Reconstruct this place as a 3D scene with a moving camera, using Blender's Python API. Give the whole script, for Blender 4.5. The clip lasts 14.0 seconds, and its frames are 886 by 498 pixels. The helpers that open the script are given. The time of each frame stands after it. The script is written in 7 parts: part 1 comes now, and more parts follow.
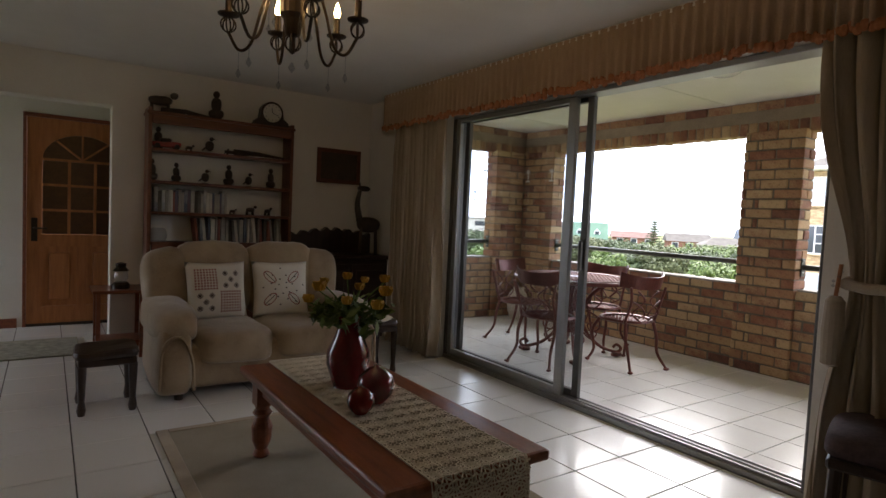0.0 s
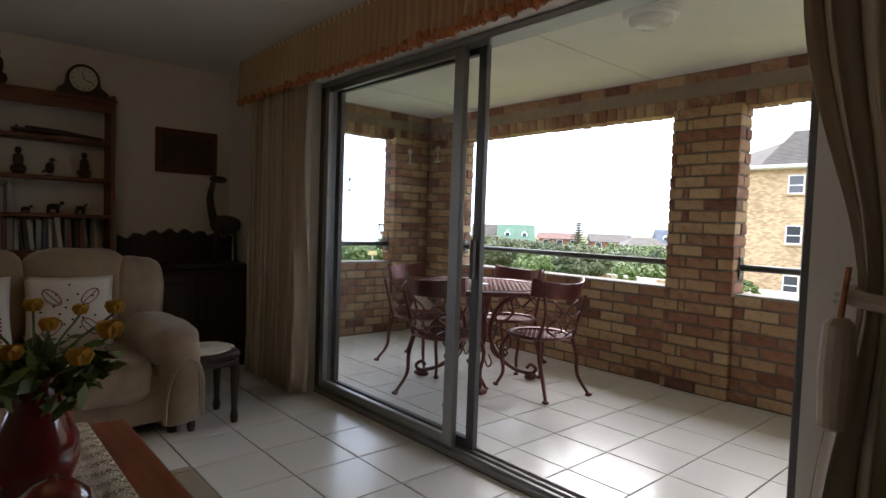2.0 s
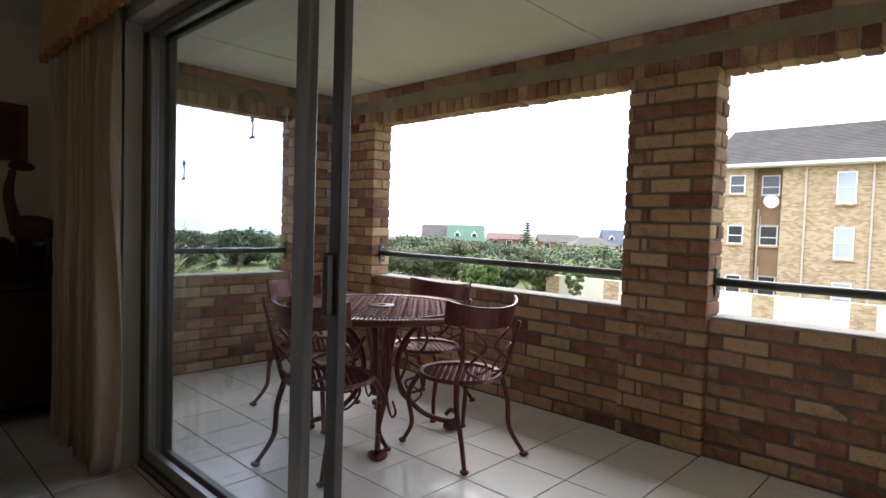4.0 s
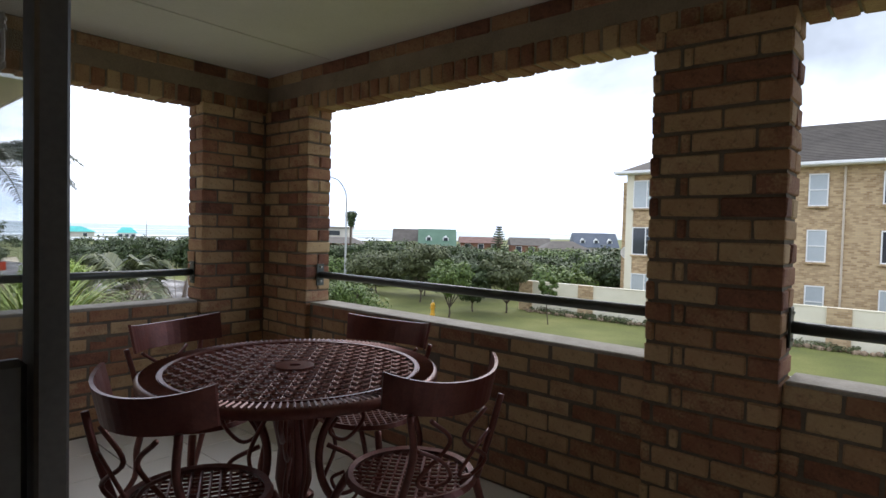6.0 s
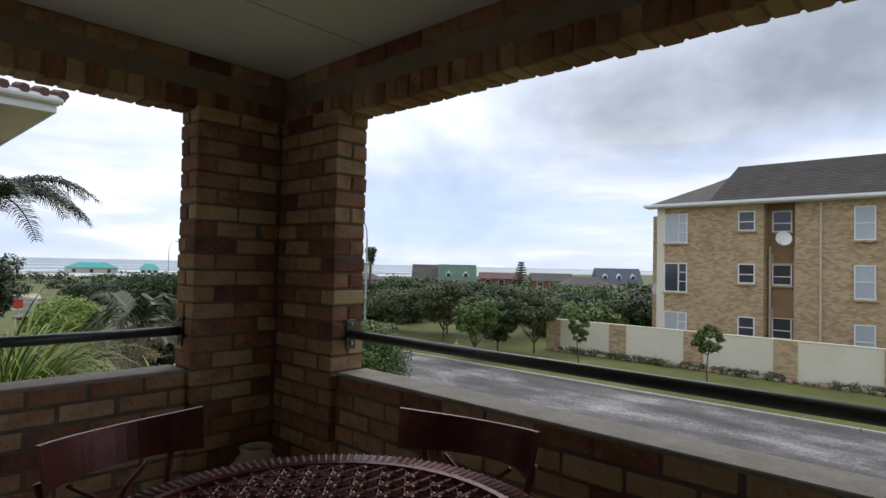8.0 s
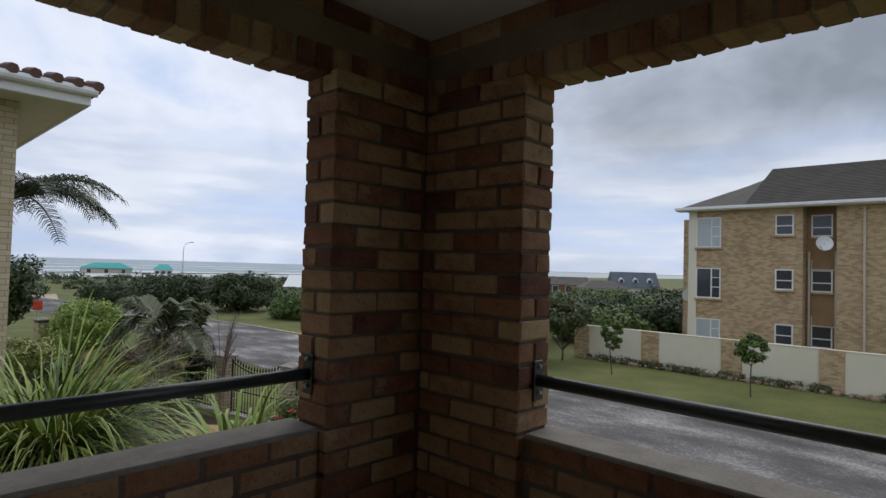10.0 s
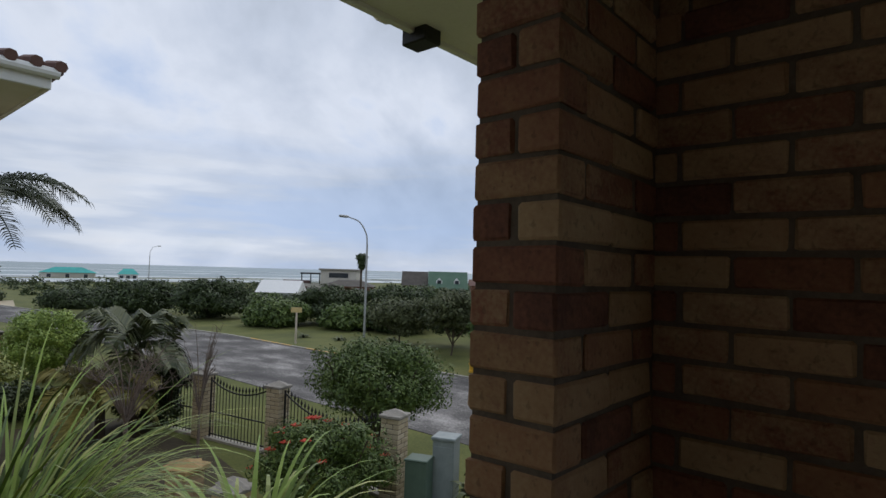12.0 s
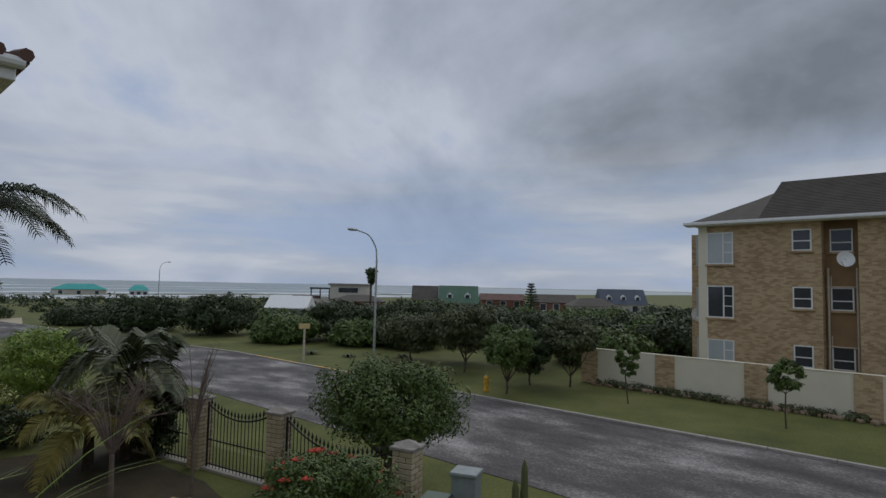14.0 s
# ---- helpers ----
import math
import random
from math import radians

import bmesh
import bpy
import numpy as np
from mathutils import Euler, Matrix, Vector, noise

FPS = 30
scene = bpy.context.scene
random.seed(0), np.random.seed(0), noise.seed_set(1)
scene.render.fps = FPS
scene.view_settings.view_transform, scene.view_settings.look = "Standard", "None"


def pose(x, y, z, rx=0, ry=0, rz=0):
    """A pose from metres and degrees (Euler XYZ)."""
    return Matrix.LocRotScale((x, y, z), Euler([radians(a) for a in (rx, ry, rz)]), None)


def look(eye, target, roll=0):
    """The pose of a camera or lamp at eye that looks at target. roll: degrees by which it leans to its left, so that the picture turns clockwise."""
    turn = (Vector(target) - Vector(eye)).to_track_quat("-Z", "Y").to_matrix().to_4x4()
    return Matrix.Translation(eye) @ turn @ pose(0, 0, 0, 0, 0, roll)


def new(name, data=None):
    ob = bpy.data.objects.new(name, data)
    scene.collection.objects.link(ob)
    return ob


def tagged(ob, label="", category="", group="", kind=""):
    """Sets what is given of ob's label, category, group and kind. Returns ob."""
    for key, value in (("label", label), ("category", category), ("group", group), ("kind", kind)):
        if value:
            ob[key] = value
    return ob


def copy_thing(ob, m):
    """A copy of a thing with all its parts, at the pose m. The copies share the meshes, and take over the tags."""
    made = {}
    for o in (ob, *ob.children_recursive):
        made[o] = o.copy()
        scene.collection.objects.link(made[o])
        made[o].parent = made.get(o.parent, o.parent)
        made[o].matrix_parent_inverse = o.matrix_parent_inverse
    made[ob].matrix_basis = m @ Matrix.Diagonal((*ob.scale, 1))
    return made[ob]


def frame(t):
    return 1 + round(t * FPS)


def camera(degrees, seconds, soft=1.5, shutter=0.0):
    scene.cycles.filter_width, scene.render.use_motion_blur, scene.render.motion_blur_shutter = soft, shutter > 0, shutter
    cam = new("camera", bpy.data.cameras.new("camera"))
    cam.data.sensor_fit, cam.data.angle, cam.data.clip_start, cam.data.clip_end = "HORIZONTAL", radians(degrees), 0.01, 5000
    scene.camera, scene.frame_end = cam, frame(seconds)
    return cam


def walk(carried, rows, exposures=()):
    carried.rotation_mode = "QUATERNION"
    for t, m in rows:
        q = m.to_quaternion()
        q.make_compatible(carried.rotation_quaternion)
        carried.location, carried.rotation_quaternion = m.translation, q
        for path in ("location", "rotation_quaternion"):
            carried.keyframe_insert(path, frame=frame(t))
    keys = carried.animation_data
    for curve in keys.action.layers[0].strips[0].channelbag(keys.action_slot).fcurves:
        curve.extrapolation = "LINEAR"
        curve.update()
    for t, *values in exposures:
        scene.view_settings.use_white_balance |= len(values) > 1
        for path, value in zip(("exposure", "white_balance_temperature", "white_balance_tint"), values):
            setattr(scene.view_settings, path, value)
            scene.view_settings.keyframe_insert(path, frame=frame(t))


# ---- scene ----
cam = camera(75.5, 14.0)
PATH = [
    (0, (0.755, 0.004, 1.235), (1.892, 1.645, 1.124), 2.7),
    (0.5, (0.962, 0.162, 1.223), (2.16, 1.759, 1.117), 2.6),
    (1, (1.195, 0.288, 1.211), (2.427, 1.861, 1.113), 2.4),
    (1.5, (1.448, 0.459, 1.193), (2.729, 1.992, 1.105), 2.2),
    (2, (1.686, 0.591, 1.193), (3.012, 2.086, 1.105), 2.0),
    (2.5, (1.952, 0.724, 1.202), (3.303, 2.195, 1.119), 1.9),
    (3, (2.197, 0.855, 1.203), (3.564, 2.312, 1.12), 1.9),
    (3.5, (2.444, 1.016, 1.216), (3.842, 2.444, 1.131), 1.9),
    (4, (2.663, 1.158, 1.213), (4.111, 2.536, 1.133), 1.8),
    (6.3, (3.68, 1.938, 1.297), (5.197, 3.239, 1.241), 1.4),
    (6.5, (3.779, 2.008, 1.306), (5.295, 3.312, 1.266), 1.4),
    (7, (3.954, 2.178, 1.319), (5.464, 3.489, 1.311), 1.3),
    (7.5, (4.069, 2.455, 1.339), (5.565, 3.783, 1.372), 1.4),
    (8, (4.124, 2.716, 1.319), (5.593, 4.072, 1.377), 1.3),
    (8.5, (4.147, 3.031, 1.337), (5.588, 4.416, 1.396), 1.7),
    (9, (4.135, 3.295, 1.341), (5.557, 4.7, 1.403), 1.7),
    (11.5, (4.31, 4.749, 1.451), (5.811, 6.069, 1.527), 1.6),
    (12, (4.475, 5.066, 1.464), (5.984, 6.375, 1.545), 1.6),
    (12.5, (4.622, 5.312, 1.451), (6.135, 6.616, 1.542), 1.4),
    (13, (4.807, 5.571, 1.455), (6.315, 6.882, 1.555), 1.3),
    (13.5, (5.008, 5.738, 1.443), (6.514, 7.05, 1.551), 1.2),
    (14, (5.164, 5.819, 1.46), (6.649, 7.153, 1.589), 1.2),
]
EXPOSURES = [(0, 3.25, 6800, 14), (2.0, 3.05, 6600, 14), (4.0, 2.8, 6500, 13), (6.5, 1.4, 6500, 12), (7.5, 1.0, 6600, 12), (9.0, 0.55, 6600, 12), (11.5, 0.3, 6500, 10), (12.5, 0.1, 6500, 10), (14.0, -0.3, 6500, 10)]
walk(cam, [(t, look(eye, target, roll)) for t, eye, target, roll in PATH], EXPOSURES)

# ---- world and light ----
SKY_ROT, SUN_ELEV = radians(70), radians(46)
world = bpy.data.worlds.new("sky")
scene.world = world
world.use_nodes = True
wt = world.node_tree
wt.nodes.clear()


def wnode(kind):
    return wt.nodes.new(kind)


def wmath(op, a, b=None):
    n = wnode("ShaderNodeMath")
    n.operation = op
    for i, v in enumerate((a, b)):
        if v is None:
            continue
        if isinstance(v, (int, float)):
            n.inputs[i].default_value = v
        else:
            wt.links.new(v, n.inputs[i])
    return n.outputs[0]


def wramp(fac, stops):
    n = wnode("ShaderNodeValToRGB")
    while len(n.color_ramp.elements) < len(stops):
        n.color_ramp.elements.new(0.5)
    for el, (p, c) in zip(n.color_ramp.elements, stops):
        el.position, el.color = p, (*c, 1) if isinstance(c, tuple) else (c, c, c, 1)
    wt.links.new(fac, n.inputs[0])
    return n.outputs[0]


sky = wnode("ShaderNodeTexSky")
sky.sky_type, sky.sun_disc, sky.sun_elevation, sky.sun_rotation = "NISHITA", False, SUN_ELEV, SKY_ROT
gen = wnode("ShaderNodeTexCoord")
sep = wnode("ShaderNodeSeparateXYZ")
wt.links.new(gen.outputs["Generated"], sep.inputs[0])
height = wmath("ADD", wmath("MAXIMUM", sep.outputs[2], 0.0), 0.42)
flat = wnode("ShaderNodeCombineXYZ")
wt.links.new(wmath("DIVIDE", sep.outputs[0], height), flat.inputs[0])
wt.links.new(wmath("DIVIDE", sep.outputs[1], height), flat.inputs[1])
shift = wnode("ShaderNodeMapping")
shift.inputs["Location"].default_value = (2.30, -0.57, 0)
wt.links.new(flat.outputs[0], shift.inputs[0])
big = wnode("ShaderNodeTexNoise")
big.inputs["Scale"].default_value, big.inputs["Detail"].default_value, big.inputs["Roughness"].default_value = 0.9, 7, 0.56
big.inputs["Distortion"].default_value = 0.5
fine = wnode("ShaderNodeTexNoise")
fine.inputs["Scale"].default_value, fine.inputs["Detail"].default_value = 2.3, 6
wt.links.new(shift.outputs[0], big.inputs[0])
wt.links.new(shift.outputs[0], fine.inputs[0])
toward = wnode("ShaderNodeVectorMath")
toward.operation = "DOT_PRODUCT"
wt.links.new(gen.outputs["Generated"], toward.inputs[0])
toward.inputs[1].default_value = (0.88, 0.30, 0.37)
bank = wramp(wmath("ADD", toward.outputs["Value"], wmath("MULTIPLY", wmath("SUBTRACT", big.outputs[0], 0.5), 0.5)), [(0.86, 0.0), (0.93, 0.7), (1.0, 1.0)])
thick = wmath("ADD", wmath("ADD", wmath("MULTIPLY", big.outputs[0], 0.72), wmath("MULTIPLY", fine.outputs[0], 0.28)), wmath("MULTIPLY", bank, 0.05))
cloud = wramp(thick, [(0.36, (0.42, 0.52, 0.72)), (0.44, (0.60, 0.65, 0.75)), (0.51, (0.48, 0.535, 0.64)), (0.58, (0.38, 0.43, 0.515)), (0.68, (0.20, 0.23, 0.275))])
stretch = wnode("ShaderNodeMapping")
stretch.inputs["Scale"].default_value = (2.0, 2.0, 15.0)
wt.links.new(gen.outputs["Generated"], stretch.inputs[0])
streak = wnode("ShaderNodeTexNoise")
streak.inputs["Scale"].default_value, streak.inputs["Detail"].default_value = 1.1, 5
wt.links.new(stretch.outputs[0], streak.inputs[0])
low_cloud = wramp(streak.outputs[0], [(0.40, (0.36, 0.47, 0.68)), (0.50, (0.45, 0.52, 0.65)), (0.57, (0.60, 0.65, 0.74)), (0.66, (0.66, 0.69, 0.75))])
low = wnode("ShaderNodeMix")
low.data_type = "RGBA"
wt.links.new(wramp(sep.outputs[2], [(0.0, 0.5), (0.07, 0.85), (0.14, 0.6), (0.26, 0.0)]), low.inputs[0])
wt.links.new(cloud, low.inputs[6])
wt.links.new(low_cloud, low.inputs[7])
cloud = low.outputs[2]
cover = wramp(thick, [(0.30, 0.75), (0.42, 0.97)])
blue = wnode("ShaderNodeMix")
blue.data_type, blue.blend_type = "RGBA", "MULTIPLY"
blue.inputs[0].default_value = 1
wt.links.new(sky.outputs[0], blue.inputs[6])
blue.inputs[7].default_value = (0.07, 0.07, 0.07, 1)
both = wnode("ShaderNodeMix")
both.data_type = "RGBA"
wt.links.new(cover, both.inputs[0])
wt.links.new(blue.outputs[2], both.inputs[6])
wt.links.new(cloud, both.inputs[7])
back = wnode("ShaderNodeBackground")
back.inputs[1].default_value = 1.0
wt.links.new(both.outputs[2], back.inputs[0])
wt.links.new(back.outputs[0], wnode("ShaderNodeOutputWorld").inputs[0])

sun = new("sun", bpy.data.lights.new("sun", "SUN"))
sun.data.energy, sun.data.angle, sun.data.color = 0.9, radians(60), (1.0, 0.975, 0.94)
sun.matrix_world = look((0, 0, 30), (-30 * math.cos(SUN_ELEV) * math.sin(SKY_ROT), -30 * math.cos(SUN_ELEV) * math.cos(SKY_ROT), 30 - 30 * math.sin(SUN_ELEV)))


# ---- materials ----
def material(name, colours, rough=0.6, scale=6.0, metal=0.0, bump=0.15, fine_scale=90.0, spots=0.0, stretch=(1, 1, 1), per_object=0.0, per_island=0.0, coat=0.0, sheen=0.0):
    """A surface of mottled colours: broad stains, fine grain, relief; colours run from dark to light."""
    m = bpy.data.materials.new(name)
    m.use_nodes = True
    nt = m.node_tree
    bs = nt.nodes["Principled BSDF"]
    tc = nt.nodes.new("ShaderNodeTexCoord")
    mp = nt.nodes.new("ShaderNodeMapping")
    mp.inputs["Scale"].default_value = stretch
    nt.links.new(tc.outputs["Object"], mp.inputs[0])
    wide = nt.nodes.new("ShaderNodeTexNoise")
    wide.inputs["Scale"].default_value, wide.inputs["Detail"].default_value, wide.inputs["Roughness"].default_value = scale, 5, 0.6
    small = nt.nodes.new("ShaderNodeTexNoise")
    small.inputs["Scale"].default_value, small.inputs["Detail"].default_value = fine_scale, 3
    nt.links.new(mp.outputs[0], wide.inputs[0])
    nt.links.new(mp.outputs[0], small.inputs[0])
    mixed = nt.nodes.new("ShaderNodeMath")
    mixed.operation = "MULTIPLY_ADD"
    nt.links.new(small.outputs[0], mixed.inputs[0])
    mixed.inputs[1].default_value = 0.35
    low = nt.nodes.new("ShaderNodeMath")
    low.operation = "MULTIPLY_ADD"
    nt.links.new(wide.outputs[0], low.inputs[0])
    low.inputs[1].default_value, low.inputs[2].default_value = 0.65, 0.0
    nt.links.new(low.outputs[0], mixed.inputs[2])
    value = mixed.outputs[0]
    if per_object or per_island:
        if per_object:
            info = nt.nodes.new("ShaderNodeObjectInfo").outputs["Random"]
        else:
            info = nt.nodes.new("ShaderNodeNewGeometry").outputs["Random Per Island"]
        amount = per_object or per_island
        add = nt.nodes.new("ShaderNodeMath")
        add.operation = "MULTIPLY_ADD"
        nt.links.new(info, add.inputs[0])
        add.inputs[1].default_value = amount
        sub = nt.nodes.new("ShaderNodeMath")
        sub.operation = "MULTIPLY_ADD"
        nt.links.new(value, sub.inputs[0])
        sub.inputs[1].default_value, sub.inputs[2].default_value = 1 - amount * 0.6, -amount * 0.2
        nt.links.new(sub.outputs[0], add.inputs[2])
        value = add.outputs[0]
    ramp = nt.nodes.new("ShaderNodeValToRGB")
    n = len(colours)
    while len(ramp.color_ramp.elements) < n:
        ramp.color_ramp.elements.new(0.5)
    spread = (0.05, 0.95) if per_object or per_island else (0.33, 0.67)
    for i, (el, c) in enumerate(zip(ramp.color_ramp.elements, colours)):
        el.position = spread[0] + (spread[1] - spread[0]) * i / max(1, n - 1)
        el.color = (*c, 1)
    nt.links.new(value, ramp.inputs[0])
    colour = ramp.outputs[0]
    if spots:
        vor = nt.nodes.new("ShaderNodeTexNoise")
        vor.inputs["Scale"].default_value, vor.inputs["Detail"].default_value = 55, 2
        nt.links.new(mp.outputs[0], vor.inputs[0])
        cut = nt.nodes.new("ShaderNodeValToRGB")
        cut.color_ramp.elements[0].position, cut.color_ramp.elements[1].position = 0.62, 0.68
        nt.links.new(vor.outputs[0], cut.inputs[0])
        dark = nt.nodes.new("ShaderNodeMix")
        dark.data_type = "RGBA"
        fac = nt.nodes.new("ShaderNodeMath")
        fac.operation = "MULTIPLY"
        fac.inputs[1].default_value = spots
        nt.links.new(cut.outputs[0], fac.inputs[0])
        nt.links.new(fac.outputs[0], dark.inputs[0])
        nt.links.new(colour, dark.inputs[6])
        dark.inputs[7].default_value = (0.03, 0.018, 0.012, 1)
        colour = dark.outputs[2]
    nt.links.new(colour, bs.inputs["Base Color"])
    bs.inputs["Roughness"].default_value, bs.inputs["Metallic"].default_value = rough, metal
    bs.inputs["Coat Weight"].default_value = coat
    bs.inputs["Sheen Weight"].default_value = sheen
    if bump:
        bp = nt.nodes.new("ShaderNodeBump")
        bp.inputs["Strength"].default_value, bp.inputs["Distance"].default_value = bump, 0.01
        nt.links.new(mixed.outputs[0], bp.inputs["Height"])
        nt.links.new(bp.outputs[0], bs.inputs["Normal"])
    return m


def brick_material(name, colours, mortar, course=0.085, length=0.232):
    """Distant brickwork on upright walls of either direction."""
    m = material(name, colours, rough=0.9, scale=0.6, bump=0)
    nt = m.node_tree
    bs = nt.nodes["Principled BSDF"]
    tc = nt.nodes.new("ShaderNodeTexCoord")
    sp = nt.nodes.new("ShaderNodeSeparateXYZ")
    nt.links.new(tc.outputs["Object"], sp.inputs[0])
    ad = nt.nodes.new("ShaderNodeMath")
    nt.links.new(sp.outputs[0], ad.inputs[0])
    nt.links.new(sp.outputs[1], ad.inputs[1])
    cb = nt.nodes.new("ShaderNodeCombineXYZ")
    nt.links.new(ad.outputs[0], cb.inputs[0])
    nt.links.new(sp.outputs[2], cb.inputs[1])
    bt = nt.nodes.new("ShaderNodeTexBrick")
    nt.links.new(cb.outputs[0], bt.inputs["Vector"])
    bt.inputs["Scale"].default_value = 1.0
    bt.inputs["Brick Width"].default_value, bt.inputs["Row Height"].default_value = length, course
    bt.inputs["Mortar Size"].default_value, bt.inputs["Mortar Smooth"].default_value, bt.inputs["Bias"].default_value = 0.007, 0.3, -0.2
    bt.inputs["Color1"].default_value, bt.inputs["Color2"].default_value = (*colours[-1], 1), (*colours[0], 1)
    bt.inputs["Mortar"].default_value = (*mortar, 1)
    mx = nt.nodes.new("ShaderNodeMix")
    mx.data_type, mx.blend_type = "RGBA", "MIX"
    mx.inputs[0].default_value = 0.8
    old = bs.inputs["Base Color"].links[0].from_socket
    nt.links.new(old, mx.inputs[6])
    nt.links.new(bt.outputs["Color"], mx.inputs[7])
    nt.links.new(mx.outputs[2], bs.inputs["Base Color"])
    bp = nt.nodes.new("ShaderNodeBump")
    bp.inputs["Strength"].default_value, bp.inputs["Distance"].default_value, bp.invert = 0.6, 0.02, True
    nt.links.new(bt.outputs["Fac"], bp.inputs["Height"])
    nt.links.new(bp.outputs[0], bs.inputs["Normal"])
    return m


def glass_material(name, tint=(0.95, 0.97, 0.96), rough=0.0):
    m = bpy.data.materials.new(name)
    m.use_nodes = True
    nt = m.node_tree
    nt.nodes.clear()
    out = nt.nodes.new("ShaderNodeOutputMaterial")
    clear = nt.nodes.new("ShaderNodeBsdfTransparent")
    clear.inputs[0].default_value = (*tint, 1)
    shine = nt.nodes.new("ShaderNodeBsdfGlossy")
    shine.inputs["Roughness"].default_value = rough
    edge = nt.nodes.new("ShaderNodeLayerWeight")
    edge.inputs["Blend"].default_value = 0.5
    steep = nt.nodes.new("ShaderNodeMath")
    steep.operation = "POWER"
    nt.links.new(edge.outputs["Facing"], steep.inputs[0])
    steep.inputs[1].default_value = 4.0
    fr = nt.nodes.new("ShaderNodeMath")
    fr.operation = "MULTIPLY_ADD"
    nt.links.new(steep.outputs[0], fr.inputs[0])
    fr.inputs[1].default_value, fr.inputs[2].default_value = 0.6, 0.03
    mx = nt.nodes.new("ShaderNodeMixShader")
    nt.links.new(fr.outputs[0], mx.inputs[0])
    nt.links.new(clear.outputs[0], mx.inputs[1])
    nt.links.new(shine.outputs[0], mx.inputs[2])
    nt.links.new(mx.outputs[0], out.inputs[0])
    return m


M = {}
M["plaster"] = material("plaster", [(0.76, 0.71, 0.63), (0.83, 0.79, 0.71)], 0.85, 2, bump=0.08)
M["ceiling"] = material("ceiling", [(0.76, 0.73, 0.67), (0.83, 0.80, 0.75)], 0.9, 2, bump=0.05)
M["soffit"] = material("soffit", [(0.70, 0.68, 0.62), (0.80, 0.78, 0.73)], 0.8, 1.5, bump=0.04)
M["tile"] = material("tile", [(0.73, 0.71, 0.68), (0.80, 0.785, 0.76), (0.86, 0.85, 0.83)], 0.27, 1.3, coat=0.15, bump=0.03, per_object=0.25)
M["tile_rest"] = material("tile_rest", [(0.73, 0.71, 0.68), (0.80, 0.785, 0.76), (0.86, 0.85, 0.83)], 0.27, 1.3, coat=0.15, bump=0.03, per_island=0.25)
M["grout"] = material("grout", [(0.055, 0.05, 0.046), (0.10, 0.092, 0.085)], 0.95, 9)
# mortar brown taken darker: the joints' shade is put into its colour
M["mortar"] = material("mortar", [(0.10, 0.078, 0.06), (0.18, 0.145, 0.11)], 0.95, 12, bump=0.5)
BRICKS = [(0.11, 0.045, 0.032), (0.25, 0.105, 0.062), (0.35, 0.19, 0.10), (0.45, 0.30, 0.165), (0.23, 0.095, 0.058), (0.39, 0.245, 0.13), (0.49, 0.35, 0.20), (0.29, 0.125, 0.075)]
M["brick"] = material("brick", BRICKS, 0.85, 9, bump=0.6, spots=0.28, per_object=0.85)
M["brick_rest"] = material("brick_rest", BRICKS, 0.85, 9, bump=0.6, spots=0.28, per_island=0.85)
M["lintel"] = material("lintel", [(0.20, 0.155, 0.11), (0.30, 0.24, 0.175)], 0.9, 6, bump=0.3)
M["coping"] = material("coping", [(0.22, 0.20, 0.17), (0.36, 0.33, 0.29)], 0.85, 8, bump=0.25)
M["pale_brick"] = material("pale_brick", [(0.36, 0.28, 0.17), (0.50, 0.41, 0.27), (0.58, 0.50, 0.36)], 0.9, 8, bump=0.3, per_object=0.6)
M["aluminium"] = material("aluminium", [(0.33, 0.33, 0.32), (0.42, 0.42, 0.41)], 0.42, 3, metal=0.85, bump=0.02)
M["dark_aluminium"] = material("dark_aluminium", [(0.10, 0.10, 0.10), (0.16, 0.155, 0.15)], 0.45, 3, metal=0.7, bump=0.02)
M["rail"] = material("rail", [(0.045, 0.055, 0.052), (0.075, 0.085, 0.08)], 0.4, 8, metal=0.3, bump=0.05)
M["glass"] = glass_material("glass", (0.945, 0.962, 0.972))
M["amber"] = material("amber", [(0.08, 0.032, 0.012), (0.14, 0.06, 0.02)], 0.3, 14, bump=0.3)
M["red_wood"] = material("red_wood", [(0.13, 0.035, 0.015), (0.24, 0.07, 0.03), (0.31, 0.10, 0.045)], 0.3, 3, bump=0.06, stretch=(9, 1, 9), coat=0.3)
M["door_wood"] = material("door_wood", [(0.30, 0.10, 0.03), (0.44, 0.165, 0.05), (0.52, 0.21, 0.07)], 0.4, 3, bump=0.06, stretch=(9, 9, 1), coat=0.2)
M["dark_wood"] = material("dark_wood", [(0.018, 0.010, 0.007), (0.045, 0.022, 0.014)], 0.4, 4, bump=0.08, stretch=(8, 1, 1))
M["shelf_wood"] = material("shelf_wood", [(0.10, 0.032, 0.016), (0.19, 0.06, 0.028)], 0.42, 3, bump=0.06, stretch=(1, 8, 8))
M["sofa"] = material("sofa", [(0.23, 0.16, 0.095), (0.34, 0.25, 0.155), (0.42, 0.32, 0.205)], 0.9, 4, bump=0.25, fine_scale=220, sheen=0.35)
M["linen"] = material("linen", [(0.66, 0.60, 0.50), (0.78, 0.73, 0.63)], 0.9, 5, bump=0.2, fine_scale=260)
M["curtain"] = material("curtain", [(0.40, 0.32, 0.23), (0.52, 0.43, 0.32)], 0.85, 3, bump=0.12, fine_scale=200, stretch=(1, 1, 0.2), sheen=0.2)
M["pelmet"] = material("pelmet", [(0.40, 0.27, 0.17), (0.52, 0.37, 0.25)], 0.85, 3, bump=0.12, fine_scale=160)
M["fringe"] = material("fringe", [(0.34, 0.12, 0.05), (0.52, 0.22, 0.10)], 0.9, 20, bump=0.3)
